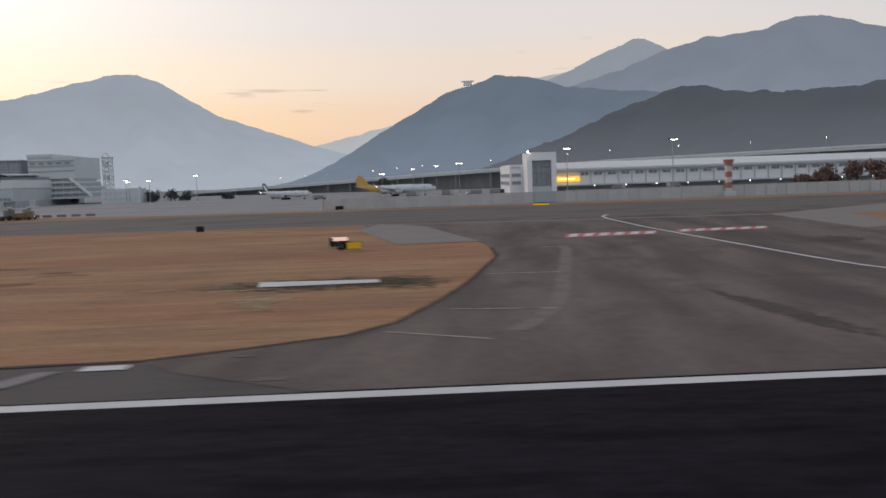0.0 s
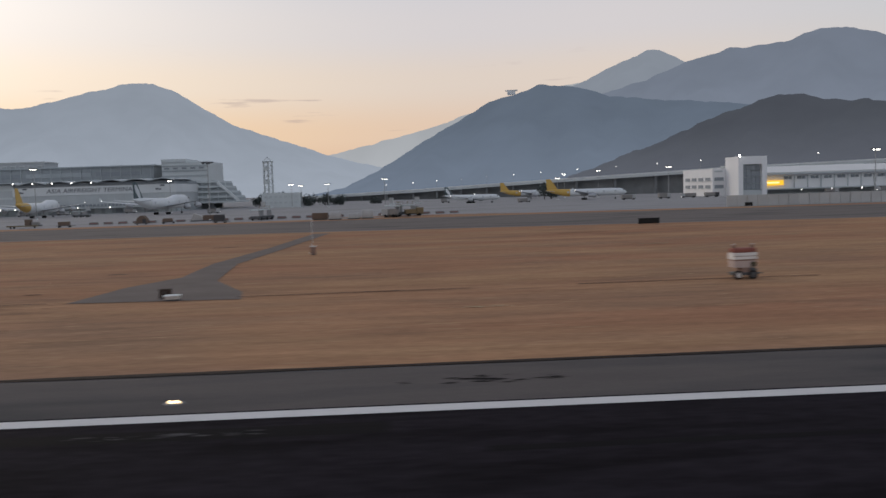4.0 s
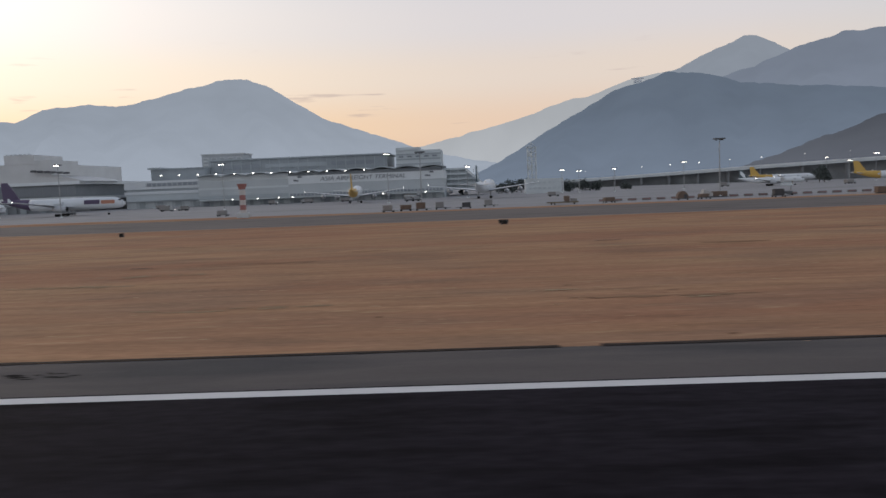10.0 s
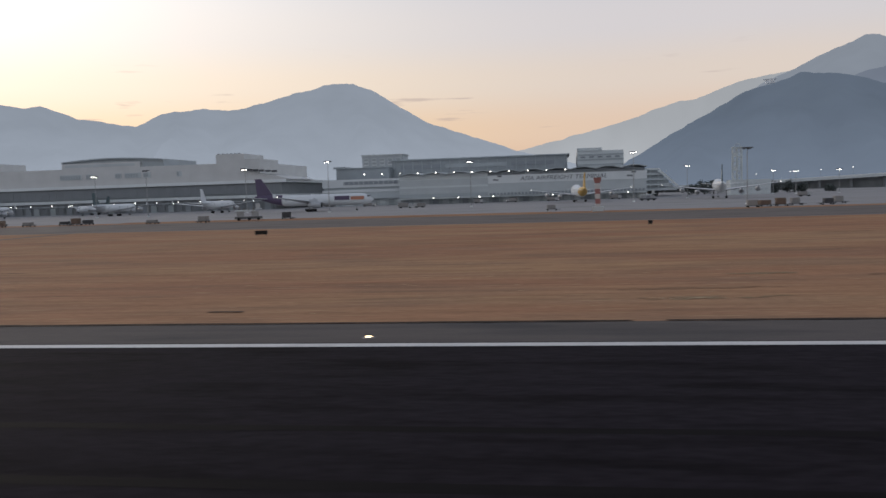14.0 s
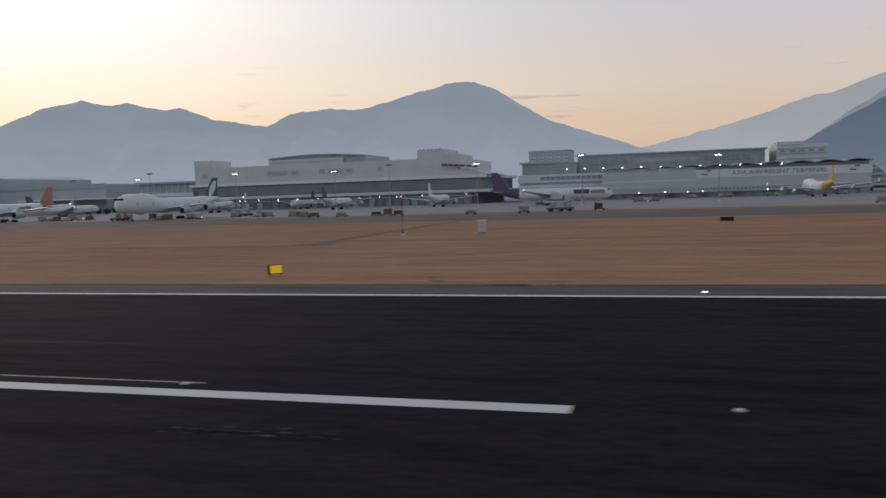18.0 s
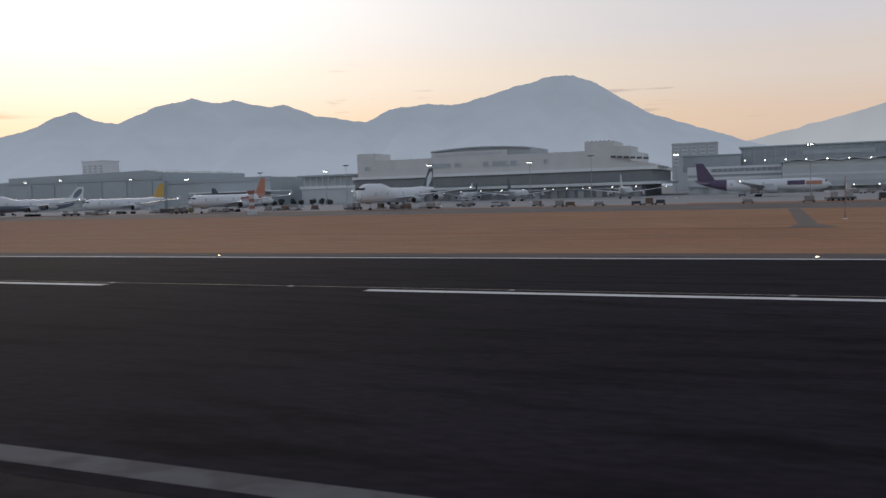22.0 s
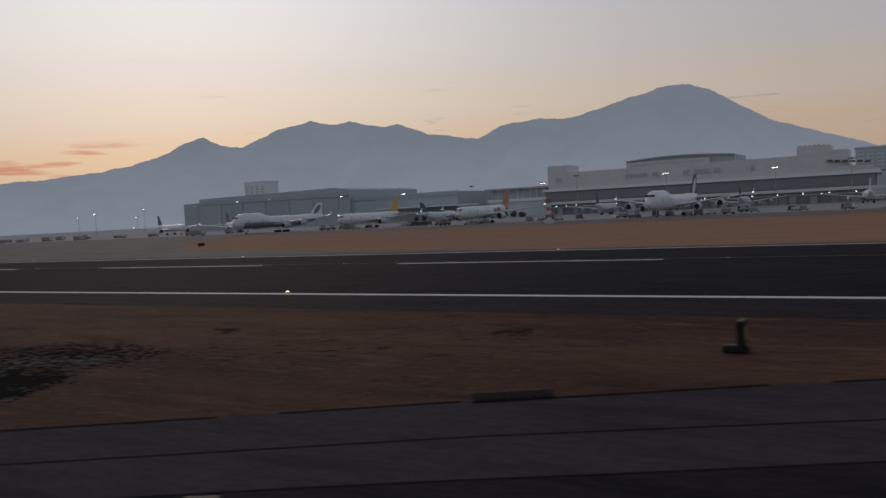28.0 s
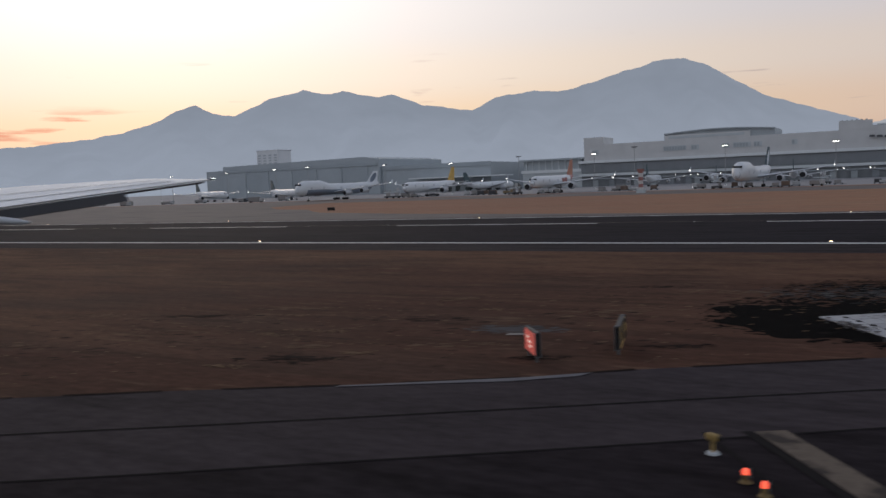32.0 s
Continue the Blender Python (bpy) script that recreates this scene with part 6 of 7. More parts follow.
for x, y, top, lit in [(-188, 261, 17.3, 0), (-284.7, 275, 17.6, 0), (-139, 493, 14.1, 1), (17, 434.5, 14.9, 1), (49, 294, 16.3, 1), (90, 300, 18.5, 1), (-28, 520, 11.5, 1),
                       (-176, 520, 12.2, 1), (-196, 540, 12.0, 1), (-205, 560, 13.2, 1), (-455, 360, 22, 1), (-392, 400, 21, 1), (-310, 410, 23, 1), (-270, 500, 17, 1), (-520, 420, 22, 1), (-560, 385, 22, 0), (-598, 400, 20.5, 1),
                       (-655, 390, 21, 1), (-705, 380, 22.5, 0), (-742, 420, 21, 1), (-800, 430, 22, 0), (-838, 400, 19, 1), (-905, 420, 21, 1), (-985, 430, 23, 1), (-1010, 420, 22, 1), (-1090, 450, 22, 1), (-1180, 470, 22, 1), (-1250, 520, 16, 1), (-1265, 480, 21, 1), (-1400, 560, 20, 1), (8, 560, 16, 1), (-8, 600, 15, 1)]:
    flood_mast(x, y, top - gz(y), lit, "tall lit apron floodlight mast" if lit else "tall unlit apron mast with a flat lamp crown")


FADED_TOWER = material("weathered_red_paint", (0.34, 0.16, 0.15), 0.7, spread=0.15, size=1)


def checker_mast(x, y, h):
    t = empty("marker_tower", pose(x, y, gz(y)), "red and white banded marker tower with a flared head", "marker tower", "red and white marker towers")
    n = 5
    for k in range(n):
        part("band", box_bm(-0.74, 0.74, -0.74, 0.74, 0.9 + (h - 2.8) * k / n, 0.9 + (h - 2.8) * (k + 1) / n), FADED_TOWER if k % 2 else OFF_WHITE, t)
    bm = bmesh.new()
    lo = [bm.verts.new((sx * 0.76, sy * 0.76, h - 1.7)) for sx, sy in ((-1, -1), (1, -1), (1, 1), (-1, 1))]
    hi = [bm.verts.new((sx * 1.2, sy * 1.2, h)) for sx, sy in ((-1, -1), (1, -1), (1, 1), (-1, 1))]
    bm.faces.new(lo[::-1])
    bm.faces.new(hi)
    for k in range(4):
        bm.faces.new((lo[k], lo[(k + 1) % 4], hi[(k + 1) % 4], hi[k]))
    part("head", bm, RED_WHITE, t)
    part("cabin", box_bm(-1.6, 1.6, -1.3, 1.3, 0, 1.5, 0.05), WALL_MID, t)


checker_mast(-336, 238.5, 10.2)
checker_mast(82, 226, 10.4)
checker_mast(-662, 224, 9.6)

# runway edge lights
LENS_GLOW = material("edge_lamp_lens", (0.9, 0.85, 0.7), 0.2, spread=0.0, emit=(1.0, 0.70, 0.38), emit_strength=7.0)
light0 = empty("runway_edge_light", pose(-21.8, 26.6, 0.02), "small glowing low runway edge light", "runway light", "runway edge lights")
part("base", pole_bm(0.24, 0.2, 0, 0.035, n=14), STEEL, light0)
part("lens", rings_bm([((0, 0, 0.035), 0.1, 0.09, 2), ((0, 0, 0.065), 0.09, 0.08, 2), ((0, 0, 0.09), 0.04, 0.04, 2)], 12), LENS_GLOW, light0)
for x in [37, 94, -77.2, -131.8, -187.7, -242, -298.5, -356, -412.8, -469.4] + [-526.3 - 56.85 * k for k in range(11)]:
    copy_thing(light0, pose(x, 26.6, gz(26.6) + 0.02))
for k in range(-1, 10):
    copy_thing(light0, pose(-526.5 - 56.85 * k, -29.3, gz(-29.3) + 0.03))
# flush centre-line lights and joints
flush0 = empty("flush_light", pose(-412.97, -1.1, gz(-1.1) + 0.022), "flush steel centre-line light fitting", "runway light", "flush centre-line lights")
part("ring", pole_bm(0.16, 0.14, 0, 0.02, n=12), STEEL, flush0)
part("lens", box_bm(-0.1, 0.1, -0.12, 0.12, 0.02, 0.035), OFF_WHITE, flush0)
for k in range(1, 22):
    copy_thing(flush0, pose(-415.3 - 14.13 * k, -0.62, gz(-0.62) + 0.022))

FADED_RED = material("faded_red_paint", (0.28, 0.185, 0.15), 0.7, spread=0.3, size=1, fine=10)


def marker_trailer(x, y):
    """Red and white banded equipment trailer: running gear below, two bands, a red hood with a lamp horn at each end."""
    t = empty("equipment_trailer", pose(x, y, gz(y), 0, 0, 4), "red and white banded equipment trailer in the grass", "trailer", "banded trailers")
    part("chassis", box_bm(-0.88, 0.92, -0.5, 0.5, 0.28, 0.5, 0.03), DARK_STEEL, t)
    for wx, mat in ((-0.62, OFF_WHITE), (0.5, DARK_STEEL)):
        bm = bmesh.new()
        bmesh.ops.create_cone(bm, cap_ends=True, segments=14, radius1=0.33, radius2=0.33, depth=0.2, matrix=pose(wx, -0.52, 0.33, 90))
        w = part("wheel", bm, TRAILER_TYRE, t)
        bm = bmesh.new()
        bmesh.ops.create_cone(bm, cap_ends=True, segments=12, radius1=0.22, radius2=0.18, depth=0.06, matrix=pose(wx, -0.64, 0.33, 90))
        part("hub", bm, mat, w)
    part("engine", box_bm(-0.3, 0.3, -0.48, 0.4, 0.5, 0.86, 0.05), FADED_RED, t)
    part("fuel_tank", box_bm(0.36, 0.9, -0.46, 0.42, 0.5, 0.8, 0.08), DARK_STEEL, t)
    part("drawbar", box_bm(0.9, 1.5, -0.05, 0.05, 0.32, 0.4), DARK_STEEL, t)
    part("lower_panel", box_bm(-0.9, 0.86, -0.46, 0.46, 0.86, 1.36, 0.03), PINK_PANEL, t)
    part("vent", box_bm(0.4, 0.78, -0.49, -0.45, 0.92, 1.28), GREEN, t)
    part("rub_strip", box_bm(-0.84, 0.84, -0.44, 0.44, 1.36, 1.46), FADED_RED, t)
    upper = part("upper_panel", box_bm(-0.92, 0.9, -0.48, 0.48, 1.46, 1.96, 0.03), TRAILER_WHITE, t)
    part("panel_seam", box_bm(-0.9, 0.88, -0.495, -0.475, 1.69, 1.73), FADED_RED, upper)
    part("hood", box_bm(-0.9, 0.86, -0.44, 0.44, 1.96, 2.3, 0.1), DULL_RED, t)
    for s in (-0.84, 0.62):
        horn = part("lamp_horn", box_bm(s, s + 0.22, -0.14, 0.14, 2.28, 2.54, 0.06), FADED_RED, t)
        part("cap", box_bm(s + 0.03, s + 0.19, -0.1, 0.1, 2.54, 2.6, 0.02), OFF_WHITE, horn)


TRAILER_WHITE = material("white_trailer_paint", (0.78, 0.76, 0.74), 0.6, spread=0.15, size=0.6, fine=12)
TRAILER_TYRE = material("dusty_tyre", (0.035, 0.03, 0.03), 0.9, spread=0.2, size=0.5)
PINK_PANEL = material("chalky_pink_panel", (0.50, 0.40, 0.37), 0.75, spread=0.3, size=0.6, fine=12)
DULL_RED = material("dull_red_hood", (0.27, 0.10, 0.08), 0.7, spread=0.3, size=0.6, fine=12)
for x, y in ((-155.6, 60), (-169.6, 60), (-99.6, 60)):
    marker_trailer(x, y)


def small_cabinet(x, y, w, h, mat, label, roof=True):
    t = empty("equipment_box", pose(x, y, gz(y)), label, "equipment box")
    part("body", box_bm(-w / 2, w / 2, -w * 0.3, w * 0.3, 0.12, h, 0.03), mat, t)
    part("foot", box_bm(-w * 0.42, w * 0.42, -w * 0.25, w * 0.25, 0, 0.12), DARK_STEEL, t)
    if roof:
        part("roof", box_bm(-w * 0.56, w * 0.56, -w * 0.36, w * 0.36, h, h + 0.08, 0.02), WALL_LIGHT, t)
    part("door_line", box_bm(-0.02, 0.02, -w * 0.3 - 0.02, -w * 0.3 + 0.01, 0.2, h - 0.1), DARK_STEEL, t)


t = empty("junction_post", pose(-180.4, 60, gz(60)), "pale-topped junction post over a dark valve box in the grass", "equipment box")
part("valve_box", box_bm(-0.12, 0.22, -0.2, 0.2, 0, 0.52, 0.05), DULL_RED, t)
part("valve_lid", box_bm(0.1, 0.3, -0.15, 0.15, 0.52, 0.7, 0.03), OFF_WHITE, t)
part("post", box_bm(-0.16, -0.06, -0.05, 0.05, 0, 1.2), FADED_RED, t)
part("head", box_bm(-0.34, 0.2, -0.2, 0.2, 1.1, 1.36, 0.03), FADED_RED, t)
part("top_plate", box_bm(-0.36, 0.24, -0.22, 0.22, 1.36, 1.42, 0.01), WALL_LIGHT, t)
small_cabinet(-141.4, 59.3, 1.0, 0.35, OFF_WHITE, "low pale equipment box beside the path")
small_cabinet(-142.2, 60.4, 0.8, 0.75, EARTH, "small dark equipment box beside the path", False)
small_cabinet(-136.0, 98.5, 0.6, 1.0, FADED_RED, "grey equipment box with a thin mast")
small_cabinet(-446.6, 114.6, 1.35, 2.2, OFF_WHITE, "white equipment cabinet in the grass")
t = empty("valve_box", pose(-76.7, 38.6, gz(38.6)), "small dark valve box with a pale cap in the grass", "equipment box")
part("body", box_bm(-0.26, 0.26, -0.24, 0.24, 0, 0.5, 0.04), EARTH, t)
part("pipe", pole_bm(0.14, 0.12, 0.5, 0.78, n=10), DULL_RED, t)
part("cap", pole_bm(0.2, 0.16, 0.78, 0.86, n=10), OFF_WHITE, t)
part("side_pipe", box_bm(0.24, 0.6, -0.06, 0.06, 0.16, 0.28, 0.02), TUSSOCK, t)
mottled("soil_patch", -76.6, 38.5, 1.3, 0.35, 0.0, EARTH, "dark scuffed soil round a valve box", 520, 30, 0.2, 0.03)
mottled("soil_patch", -77.0, 33.2, 3.0, 0.5, 0.0, EARTH, "dark scuffed soil by the shoulder", 521, 30, 0.18, 0.03)
mottled("pale_wear", -75.9, 27.4, 0.45, 0.12, 0.0, WORN_EDGE, "pale worn patch on the shoulder", 522, 14, 0.1, 0.03)


def thin_mast(x, y, h, banded):
    t = empty("thin_mast", pose(x, y, gz(y)), "thin red and white mast in the grass" if banded else "thin pale mast in the grass", "mast")
    n = 6
    for k in range(n):
        part("section", pole_bm(0.08 if banded else 0.025, 0.08 if banded else 0.025, h * k / n, h * (k + 1) / n, n=8), (RED_WHITE if k % 2 else DARK_STEEL) if banded else WALL_GREY, t)
    part("foot", box_bm(-0.3, 0.3, -0.3, 0.3, 0, 0.15), WALL_LIGHT, t)


thin_mast(-460.6, 112.5, 7.4, True)
thin_mast(-136.3, 100.5, 4.2, False)


def ground_sign(x, y, turn, w, h, face, back, label, bars):
    """A low lit taxiway sign: a box with feet and a panel of plain bars."""
    t = empty("taxiway_sign", pose(x, y, gz(y) + (0.03 if y < 0 else 0), 0, 0, turn), label, "sign")
    part("case", box_bm(-w / 2, w / 2, -0.09, 0.09, 0.22, 0.22 + h, 0.02), back, t)
    panel = part("panel", box_bm(-w / 2 + 0.05, w / 2 - 0.05, -0.115, -0.092, 0.27, 0.17 + h), face, t)
    for x0, x1, z0, z1, m in bars:
        part("bar", box_bm(x0 * w, x1 * w, -0.132, -0.117, 0.22 + z0 * h, 0.22 + z1 * h), m, panel)
    for s in (-0.36, 0.36):
        part("foot", pole_bm(0.05, 0.05, 0, 0.24, s * w, 0, 8), DARK_STEEL, t)
    for s in (-0.5, 0.46):
        part("edge_strip", box_bm(s * w, (s + 0.04) * w, -0.1, 0.1, 0.2, 0.24 + h), DARK_STEEL, t)


BLACK_SIGN = material("black_sign_case", (0.015, 0.014, 0.014), 0.5, spread=0.1, size=1)
YELLOW_SIGN = material("yellow_sign_face", (0.6, 0.38, 0.02), 0.4, spread=0.05, emit=(1.0, 0.62, 0.03), emit_strength=0.35)
DULL_YELLOW = material("yellow_sign_paint", (0.5, 0.31, 0.02), 0.4, spread=0.08, emit=(1.0, 0.62, 0.03), emit_strength=0.1)
LIT_YELLOW = material("lit_amber_face", (0.35, 0.24, 0.08), 0.4, spread=0.05, emit=(1.0, 0.66, 0.25), emit_strength=0.12)
LIT_RED = material("lit_red_face", (0.5, 0.08, 0.06), 0.4, spread=0.05, emit=(1.0, 0.22, 0.18), emit_strength=0.26)
PALE_BAR = material("lit_pale_bar", (0.9, 0.6, 0.5), 0.4, spread=0.0, emit=(1.0, 0.65, 0.55), emit_strength=0.5)
ground_sign(-447.4, 39.6, 50, 1.25, 0.78, YELLOW_SIGN, BLACK_SIGN, "bright yellow taxiway sign on short legs", [(-0.5, -0.4, 0.0, 1.0, BLACK_SIGN)])
ground_sign(-588.75, -69.13, 101, 2.45, 0.85, LIT_YELLOW, BLACK_SIGN, "black taxiway sign with amber bars beside the exit", [(-0.5, 0.16, 0.2 + 0.18 * k, 0.32 + 0.18 * k, BLACK_SIGN) for k in range(5)] + [(0.16, 0.5, 0.05, 0.95, BLACK_SIGN), (0.24, 0.3, 0.3, 0.75, LIT_YELLOW), (0.34, 0.4, 0.3, 0.75, LIT_YELLOW)])
ground_sign(-591.2, -71.6, 306, 1.5, 0.85, LIT_RED, BLACK_SIGN, "lit red runway holding sign beside the exit", [(-0.22, -0.04, 0.62, 0.72, PALE_BAR), (-0.12, 0.14, 0.45, 0.54, PALE_BAR), (-0.04, 0.2, 0.28, 0.36, PALE_BAR)])
SIGN_DARK = [(-404.5, 140, 2.5, 0.75), (-82, 142, 3.8, 1.0), (-42, 133.5, 1.3, 0.9), (-262, 141, 1.7, 0.6), (-331, 143, 0.8, 0.65), (-28, 226, 2.2, 1.0), (-262, 137, 1.1, 0.6), (-722, 97, 2.6, 0.9)]
for x, y, w, h in SIGN_DARK:
    ground_sign(x, y, 0, w, h, BLACK_SIGN, BLACK_SIGN, "dark unlit taxiway sign on short legs", [])
ground_sign(-13.75, 87.0, 4, 2.7, 0.8, DULL_YELLOW, BLACK_SIGN, "yellow and black taxiway sign in the grass corner", [(-0.48, -0.1, 0.02, 0.98, BLACK_SIGN), (-0.38, -0.22, 0.3, 0.75, WHITE_PAINT)])
ground_sign(-15.2, 90.4, 4, 2.1, 1.2, PALE_BAR, BLACK_SIGN, "pale-topped black taxiway sign in the grass corner", [(-0.48, 0.48, 0.06, 0.6, BLACK_SIGN), (-0.48, -0.3, 0.6, 0.92, BLACK_SIGN)])
ground_sign(25, 203, 0, 4.2, 0.42, YELLOW_SIGN, BLACK_SIGN, "low yellow sign strip beside the taxiway", [])

# exit taxiway details
OLD_YELLOW = material("worn_yellow_enamel", (0.30, 0.205, 0.075), 0.6, spread=0.3, size=0.4, fine=10)
RED_GLOW = material("red_lamp_lens", (0.8, 0.1, 0.06), 0.3, spread=0.0, emit=(1.0, 0.12, 0.06), emit_strength=1.6)


def stop_light(x, y, lens, label, h=0.3):
    t = empty("taxiway_light", pose(x, y, 0.05), label, "taxiway light", "stop bar lights")
    part("base", pole_bm(0.13, 0.1, 0, 0.04, n=12), YELLOW_PAINT, t)
    part("stem", pole_bm(0.07, 0.06, 0.04, h * 0.58, n=8), YELLOW_PAINT, t)
    part("lens", rings_bm([((0, 0, h * 0.58), 0.065, 0.065, 2), ((0, 0, h * 0.85), 0.06, 0.06, 2), ((0, 0, h), 0.03, 0.03, 2)], 12), lens, t)
    # Added side plate that hides the lens from the camera's earlier positions.
    part("hood", box_bm(0.07, 0.09, -0.09, 0.09, h * 0.3, h, 0.01), DARK_STEEL, t)


stop_light(-582.88, -80.88, RED_GLOW, "short red stop light by the taxiway")
stop_light(-582.45, -81.48, RED_GLOW, "short red stop light by the taxiway")
t = empty("guard_light", pose(-583.78, -79.36, 0.04, 0, 0, 150), "yellow twin runway guard light on a stem", "guard light")
part("base", pole_bm(0.15, 0.13, 0, 0.05, n=12), WALL_MID, t)
part("stem", pole_bm(0.05, 0.05, 0.05, 0.34, n=8), OLD_YELLOW, t)
part("hood", box_bm(-0.14, 0.2, -0.13, 0.05, 0.3, 0.46, 0.05), OLD_YELLOW, t)
part("lens", rings_bm([((-0.15, -0.04, 0.38), 0.06, 0.06, 0), ((-0.2, -0.04, 0.38), 0.05, 0.05, 0)], 10), BLACK_SIGN, t)
t = empty("guard_light", pose(-548.9, -44.7, gz(-44.7) + 0.01), "dark upright marker post with an amber strip", "guard light")
part("base", box_bm(-0.55, 0.4, -0.25, 0.25, 0, 0.3, 0.08), BLACK_SIGN, t)
part("post", box_bm(0.02, 0.28, -0.5, 0.5, 0.3, 1.25, 0.05), BLACK_SIGN, t)
part("amber_strip", box_bm(0.285, 0.3, -0.3, 0.3, 0.5, 1.0), YELLOW_PAINT, t)
t = empty("drain_cover", pose(-554.54, -52.61, 0.03, 0, 0, 30), "dark rectangular drain grating beside the taxiway", "drain")
part("frame", box_bm(-1.3, 1.3, -0.5, 0.5, 0, 0.06, 0.015), SEAM, t)
for k in range(7):
    part("bar", box_bm(-1.15 + 0.33 * k, -0.95 + 0.33 * k, -0.42, 0.42, 0.05, 0.085), SEAM, t)

# ---- vehicles and loads on the apron ----
LOADS = [material("container_pale", (0.27, 0.255, 0.245), 0.7, spread=0.15, size=2), material("pallet_dark", (0.07, 0.07, 0.075), 0.7, spread=0.2, size=2), material("tarpaulin_brown", (0.16, 0.115, 0.09), 0.8, spread=0.2, size=2), material("truck_white", (0.44, 0.44, 0.44), 0.5, spread=0.08, size=2)]
AMBER = material("vehicle_yellow", (0.22, 0.165, 0.095), 0.5, spread=0.1, size=2)


def dolly(x, y, turn, load, r):
    t = empty("cargo_dolly", pose(x, y, gz(y) + 0.03, 0, 0, turn), "low cargo dolly with a wrapped load on the apron", "dolly", "cargo dollies")
    part("deck", box_bm(-1.9, 1.9, -1.2, 1.2, 0.45, 0.6), DARK_STEEL, t)
    for sx in (-1.4, 1.4):
        for sy in (-1.1, 1.1):
            part("wheel", wheel_bm(sx, sy, 0.24, 0.24, 0.16), TYRE, t)
    part("drawbar", box_bm(1.9, 3.0, -0.06, 0.06, 0.4, 0.5), DARK_STEEL, t)
    h = r.uniform(0.8, 1.9)
    part("load", box_bm(-1.6, r.uniform(0.8, 1.6), -1.1, 1.1, 0.6, 0.6 + h, 0.14), load, t)


def truck(x, y, turn, mat, label, L=7.5, h=3.1):
    t = empty("service_truck", pose(x, y, gz(y) + 0.03, 0, 0, turn), label, "truck", "apron vehicles")
    part("cab", box_bm(L / 2 - 2.0, L / 2, -1.15, 1.15, 0.5, 2.5, 0.14), mat, t)
    part("windscreen", box_bm(L / 2 - 0.15, L / 2 + 0.02, -0.95, 0.95, 1.5, 2.25), GLASS_DARK, t)
    part("cargo_box", box_bm(-L / 2, L / 2 - 2.2, -1.2, 1.2, 0.8, h, 0.05), LOADS[0] if mat is not AMBER else mat, t)
    part("chassis", box_bm(-L / 2, L / 2 - 0.2, -0.6, 0.6, 0.45, 0.8), DARK_STEEL, t)
    for sx in (-L / 2 + 1.2, L / 2 - 1.2):
        for sy in (-1.05, 1.05):
            part("wheel", wheel_bm(sx, sy, 0.46, 0.46, 0.3), TYRE, t)
    part("headlight", lamp_bm(L / 2 + 0.02, 0.8, 0.9, 0.1), GLOW_ROW, t)


def loader(x, y, turn, label):
    t = empty("cargo_loader", pose(x, y, gz(y) + 0.03, 0, 0, turn), label, "loader", "cargo loaders")
    part("base", box_bm(-4.5, 4.5, -1.6, 1.6, 0.5, 1.3, 0.06), DARK_STEEL, t)
    for sx in (-3.2, 0.2, 3.2):
        for sy in (-1.5, 1.5):
            part("wheel", wheel_bm(sx, sy, 0.5, 0.5, 0.35), TYRE, t)
    part("main_deck", box_bm(-4.5, 2.2, -1.7, 1.7, 3.0, 3.4), WALL_MID, t)
    part("front_deck", box_bm(2.3, 4.5, -1.7, 1.7, 3.6, 3.9), WALL_MID, t)
    for sx in (-3.6, 1.2):
        part("scissor_arm", box_bm(sx - 0.2, sx + 2.2, -1.3, -1.1, 1.3, 3.0), STEEL, t)
    part("cabin", box_bm(2.4, 3.8, 0.6, 1.7, 3.9, 5.6, 0.06), LOADS[3], t)
    for k in range(5):
        part("rail_post", box_bm(-4.4 + 1.5 * k, -4.3 + 1.5 * k, -1.68, -1.6, 3.4, 4.5), AMBER, t)


r = random.Random(21)
for x, y, n in [(-226.3, 244, 1), (-197, 246, 1), (-178.9, 235, 1), (-292, 236, 1), (-287.4, 240, 1), (-282.6, 241, 1), (-277, 247, 1), (-269.5, 243, 1), (-262, 256, 1), (-350, 262, 1), (-543.5, 245, 2), (-529, 246, 1), (-516, 246, 2), (-508, 247, 1), (-479, 238, 1), (-461, 236, 1), (-438, 251, 1), (-578, 276, 2), (-557, 264, 1), (-616, 262, 2)]:
    for q in range(n):
        dolly(x + 4.2 * q, y + r.uniform(-1.0, 1.0), r.choice((0, 0, 180, 12)), LOADS[r.randrange(3)], r)


def arch_bm(half, high, x0, x1, n=10):
    """A round-backed sheet cover from x0 to x1, closed at both ends."""
    bm = bmesh.new()
    ends = []
    for x in (x0, x1):
        ends.append([bm.verts.new((x, half * math.cos(math.pi * k / n), high * math.sin(math.pi * k / n))) for k in range(n + 1)])
    for k in range(n):
        bm.faces.new((ends[0][k], ends[1][k], ends[1][k + 1], ends[0][k + 1]))
    for row in ends:
        bm.faces.new(row)
    bmesh.ops.recalc_face_normals(bm, faces=bm.faces)
    return bm


TARP_WHITE = material("white_tarpaulin", (0.42, 0.40, 0.385), 0.8, spread=0.2, size=1.5, fine=12)
t = empty("hooded_dolly", pose(-204.1, 245.2, gz(245.2) + 0.03), "dark round-hooded dolly with a dark panel for its open side", "dolly")
part("deck", box_bm(-1.9, 1.9, -1.2, 1.2, 0.3, 0.5), DARK_STEEL, t)
for sx in (-1.3, 1.3):
    part("wheel", wheel_bm(sx, -1.1, 0.24, 0.24, 0.16), TYRE, t)
bm = arch_bm(1.7, 2.2, -1.2, 1.2)
bmesh.ops.rotate(bm, verts=bm.verts, cent=(0, 0, 0), matrix=Matrix.Rotation(radians(90), 3, "Z"))
